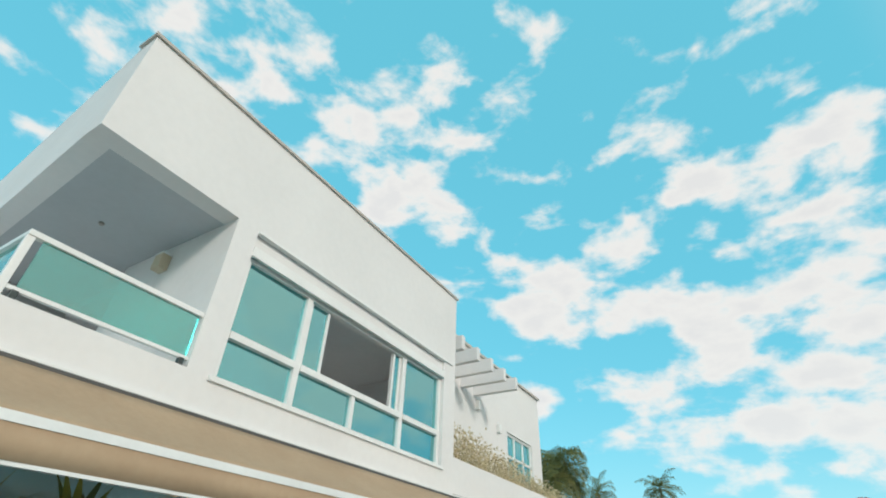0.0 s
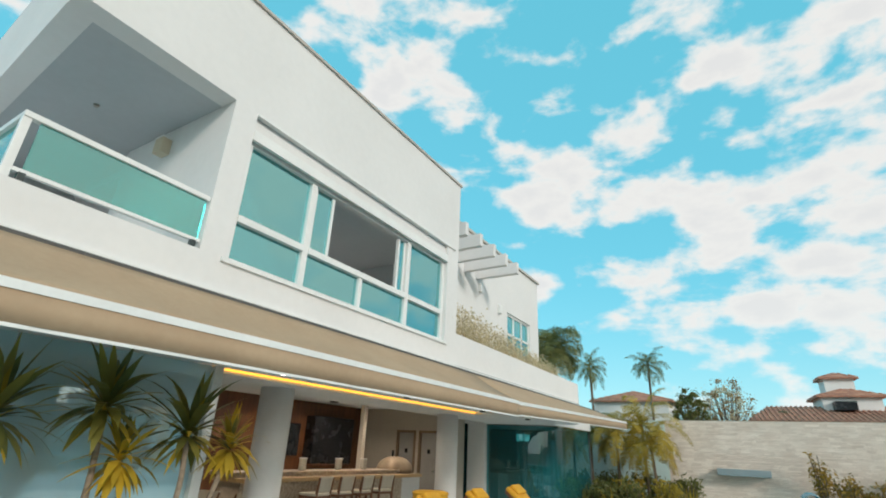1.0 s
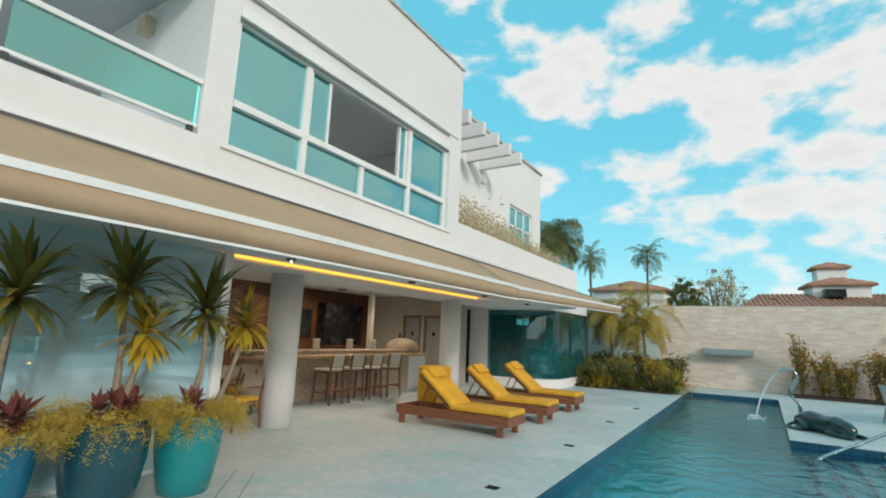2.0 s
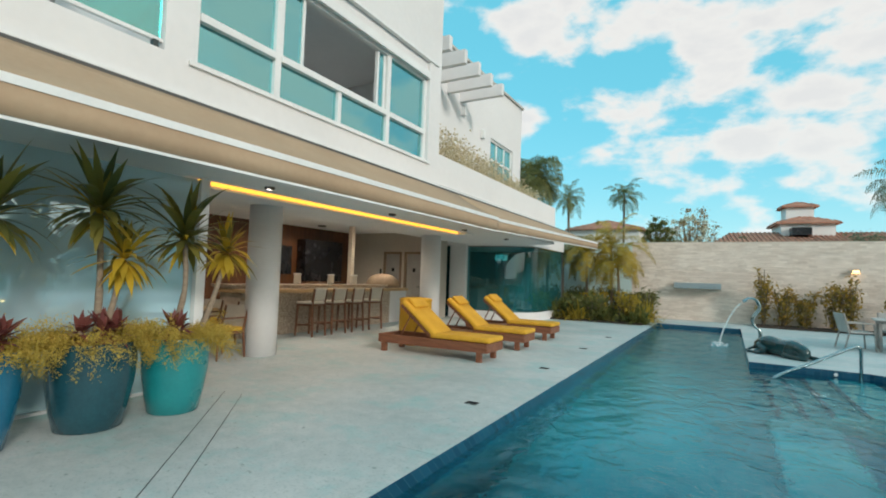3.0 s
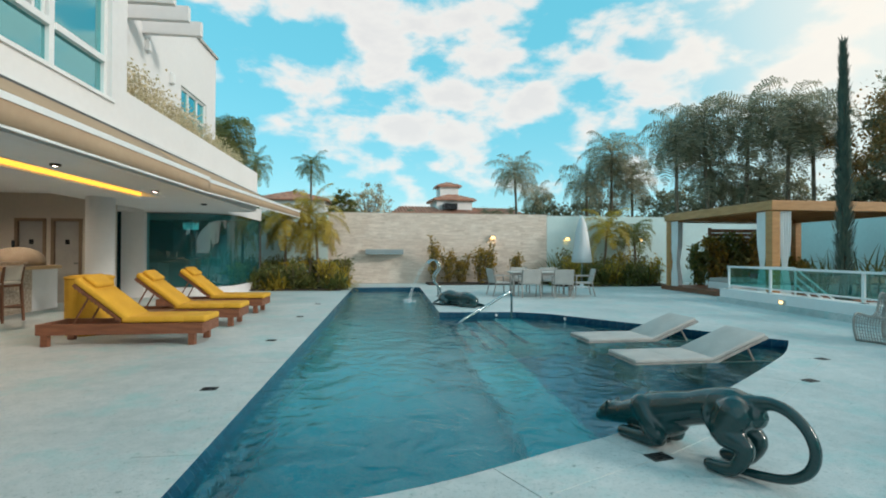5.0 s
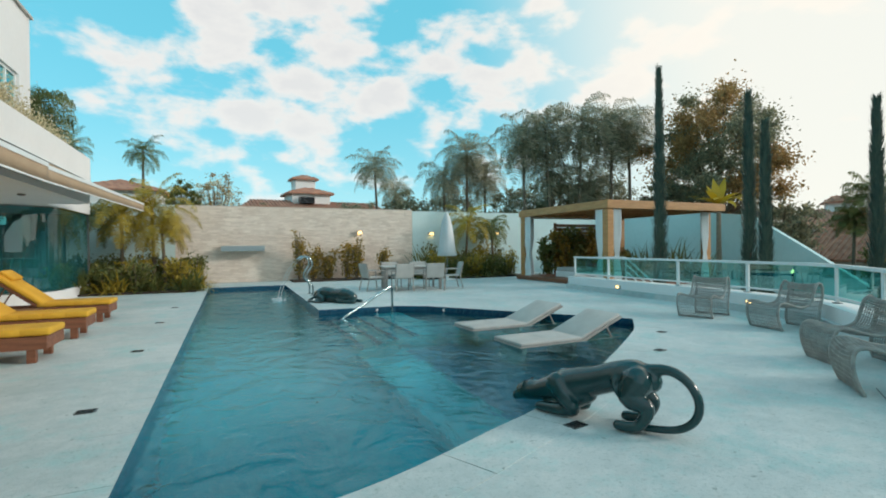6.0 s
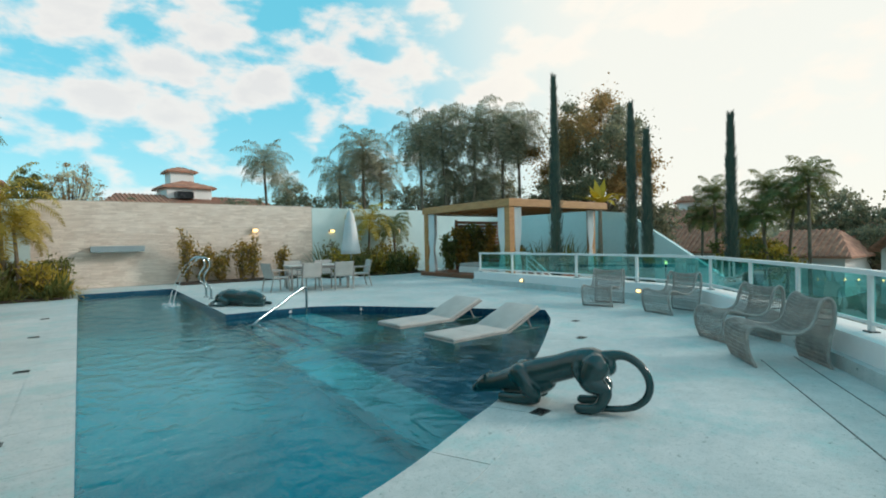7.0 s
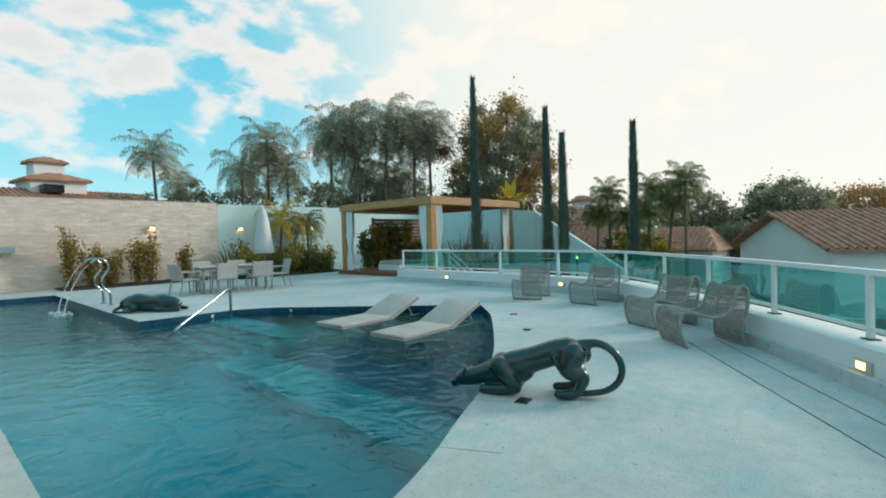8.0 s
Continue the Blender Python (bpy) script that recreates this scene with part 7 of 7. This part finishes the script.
def far_house(name, label, c, u, hu, hv, ground, eave, ridge, hip, overhang=0.4, windows=()):
    h = thing(name, label, "house", (0, 0, 0))
    u = Vector(u).normalized()
    v = Vector((-u.y, u.x))
    m = Matrix(((u.x, v.x, 0, c[0]), (u.y, v.y, 0, c[1]), (0, 0, 1, 0), (0, 0, 0, 1)))
    bm = bmesh.new()
    box(bm, (-hu, -hv, ground), (hu, hv, eave + 0.05), 0, m)
    if hip == 0:
        for b in (-hv, hv):
            s = 0.08 if b < 0 else -0.08
            f = [m @ Vector(p) for p in ((-hu, b, eave + 0.05), (hu, b, eave + 0.05), (0, b, ridge - 0.12), (-hu, b + s, eave + 0.05), (hu, b + s, eave + 0.05), (0, b + s, ridge - 0.12))]
            vs = [bm.verts.new(p) for p in f]
            bm.faces.new(vs[:3])
            bm.faces.new(vs[3:][::-1])
    part("wall", bm, FAR_WHITE, h)
    bm = bmesh.new()
    slope_roof(bm, c, u, v, hu + overhang, hv + overhang, eave - 0.1, ridge, hip)
    r = part("roof", bm, CLAY, h)
    for s in (1, -1):
        bm = bmesh.new()
        tile_rows(bm, c, u, v, hu + overhang, hv + overhang, eave - 0.1, ridge, hip, s)
        part("tile_course", bm, CLAY, r)
    for wu, wv, z, w, hh in windows:
        bm = bmesh.new()
        box(bm, (wu - w / 2, wv - w / 2, z), (wu + w / 2, wv + w / 2, z + hh), 0, m)
        win = part("window", bm, BLACK, h)
    return h


def tower_house():
    """White house with stacked clay roofs behind the stone wall."""
    far_house("house", "white house with stacked clay roofs beyond the wall", (6.6, 50.0), (0.1, -1), 4.2, 7.0, -2.4, 4.5, 5.8, 2.0, 0.6)
    far_house("house_storey", "white upper storey with clay roof", (6.2, 50.5), (1, 0.1), 1.8, 1.8, 4.9, 6.6, 7.15, 1.5, 0.35, ((-0.6, -2.1, 5.55, 1.3, 0.6),))
    far_house("house_tower", "small white roof tower with clay roof", (5.9, 50.8), (1, 0.1), 0.95, 0.95, 6.6, 8.1, 8.4, 0.8, 0.3)


tower_house()
far_house("house", "white gabled house with clay tile roof beyond the railing", (31.74, -1.63), (-0.881, -0.473), 5.4, 8.0, -2.4, 0.42, 2.05, 0, 0.4)
far_house("house", "clay-roofed house among palms beyond the railing", (37.2, 12.4), (1, 0), 2.9, 2.5, -2.4, 0.0, 1.5, 1.4, 0.4)
far_house("house", "clay-roofed house beside the boundary wall", (37.2, 19.6), (1, 0.05), 2.9, 2.3, -2.4, 0.25, 2.3, 0.8, 0.4)
far_house("house", "pale house with hip roof behind the palms", (46.8, 25.3), (0.8, 0.6), 4.2, 4.7, -2.4, 2.64, 4.14, 3.4, 0.65)
far_house("house_tower", "small pale cupola on the hip roof", (46.8, 25.3), (0.8, 0.6), 0.91, 0.91, 3.75, 4.79, 5.24, 0.8, 0.3)
far_house("house", "long pale brown roofed house between the trees", (49.5, 13.4), (1, 0), 3.0, 2.8, -2.4, 1.2, 2.6, 0.4, 0.4)
far_house("house", "white house with clay roof beyond the palms", (-9.5, 52.0), (1, 0.0), 3.2, 3.0, -2.4, 6.4, 7.3, 2.2, 0.4)


def sloped_wall():
    """White boundary wall whose top falls towards the lower garden."""
    line = [(18.3, 22.0, 2.9), (18.3, 15.8, 2.72), (18.4, 13.9, 2.5), (17.4, 11.45, 1.3), (16.4, 9.0, 0.05), (15.6, 7.2, -0.9)]
    bm = bmesh.new()
    rows = []
    for x, y, z in line:
        rows.append([bm.verts.new((x, y, -2.4)), bm.verts.new((x, y, z)), bm.verts.new((x + 0.22, y, z)), bm.verts.new((x + 0.22, y, -2.4))])
    for a, b in zip(rows, rows[1:]):
        for k in range(4):
            bm.faces.new((a[k], a[(k + 1) % 4], b[(k + 1) % 4], b[k]))
    bm.faces.new(rows[0])
    bm.faces.new(rows[-1][::-1])
    bmesh.ops.recalc_face_normals(bm, faces=bm.faces)
    structure("wall_boundary", bm, TEAL_WALL, "white boundary wall with a falling top")
    g = thing("garden_lamp", "lit bollard lamp in the lower garden", "lamp", (12.4, 8.7, -2.4))
    part("pole", tube(bmesh.new(), [(0, 0, -0.02), (0, 0, 2.95)], 0.03, 8), BLACK, g)
    part("head", lathe(bmesh.new(), [(0.03, 2.95), (0.03, 3.03), (0.01, 3.05)], 12), WARM, g)


sloped_wall()

# ---- pieces of the stone wall and the pool edge ----


def stone_pieces():
    """Split-face ledge stones in courses; the lower middle ones are parts, the rest is joined."""
    wall = bpy.data.objects["wall_stone"]
    rnd = random.Random(77)
    meshes = []
    for k in range(14):
        d = rnd.uniform(0.010, 0.024)
        bm = bmesh.new()
        box(bm, (0, -d, 0), (1, 0.0, 1))
        for v in bm.verts:
            if v.co.y < -0.001:
                v.co.y += rnd.uniform(-0.004, 0.004)
        me = bpy.data.meshes.new("stone")
        bm.to_mesh(me)
        bm.free()
        me.materials.append(STONE)
        meshes.append(me)
    rest_v, rest_f = [], []
    z, parts = 0.01, 0
    while z < 3.0:
        h = min(rnd.choice((0.035, 0.045, 0.055, 0.07)), 3.02 - z)
        x = -2.85
        while x < 6.69:
            w = min(rnd.uniform(0.12, 0.48), 6.7 - x)
            if 0.9 < z < 1.9 and -1.6 < x < 1.4 and parts < 300:
                o = new("stone", meshes[rnd.randrange(14)])
                o.parent = wall
                o.location, o.scale = (x + 0.003, 21.78, z + 0.002), (w - 0.005, 1, h - 0.004)
                parts += 1
            else:
                d = rnd.uniform(0.010, 0.024)
                k = len(rest_v)
                x1, z1 = x + w - 0.003, z + h - 0.002
                rest_v += [(x + 0.003, 21.78, z + 0.002), (x1, 21.78, z + 0.002), (x1, 21.78, z1), (x + 0.003, 21.78, z1)]
                rest_v += [(p[0], 21.78 - d + rnd.uniform(-0.004, 0.004), p[2]) for p in rest_v[-4:]]
                rest_f += [(k + 4, k + 5, k + 6, k + 7), (k, k + 1, k + 5, k + 4), (k + 1, k + 2, k + 6, k + 5), (k + 2, k + 3, k + 7, k + 6), (k + 3, k, k + 4, k + 7)]
            x += w
        z += h
    o = raw("ledge_stones", rest_v, rest_f, STONE_REST, wall)
    tagged(o, kind="stuff")


def coping():
    """Stone slabs round the pool, each with its joints."""
    floor = bpy.data.objects["floor"]
    runs = [([Vector((-1.64, 3.08, 0)), Vector((-1.64, 19.3, 0))], 0.42), (NEAR_CURVE[::-1], -0.42)]
    for line, off in runs:
        total = sum((b - a).length for a, b in zip(line, line[1:]))
        n = int(total / 0.9)
        for i in range(n):
            a, b = total * i / n + 0.003, total * (i + 1) / n - 0.003
            seg = [at_length(line, a + (b - a) * k / 4)[0] for k in range(5)]
            lo, hi = (0.0, off) if off > 0 else (off, 0.0)
            part("coping_slab", ribbon_wall(bmesh.new(), seg, lo, hi, 0.0, 0.004), COPING, floor)


STONE_REST = leafy("ledge_stone_run", (0.66, 0.54, 0.45), (0.88, 0.76, 0.66), 0.85, 0.0)
stone_pieces()
coping()
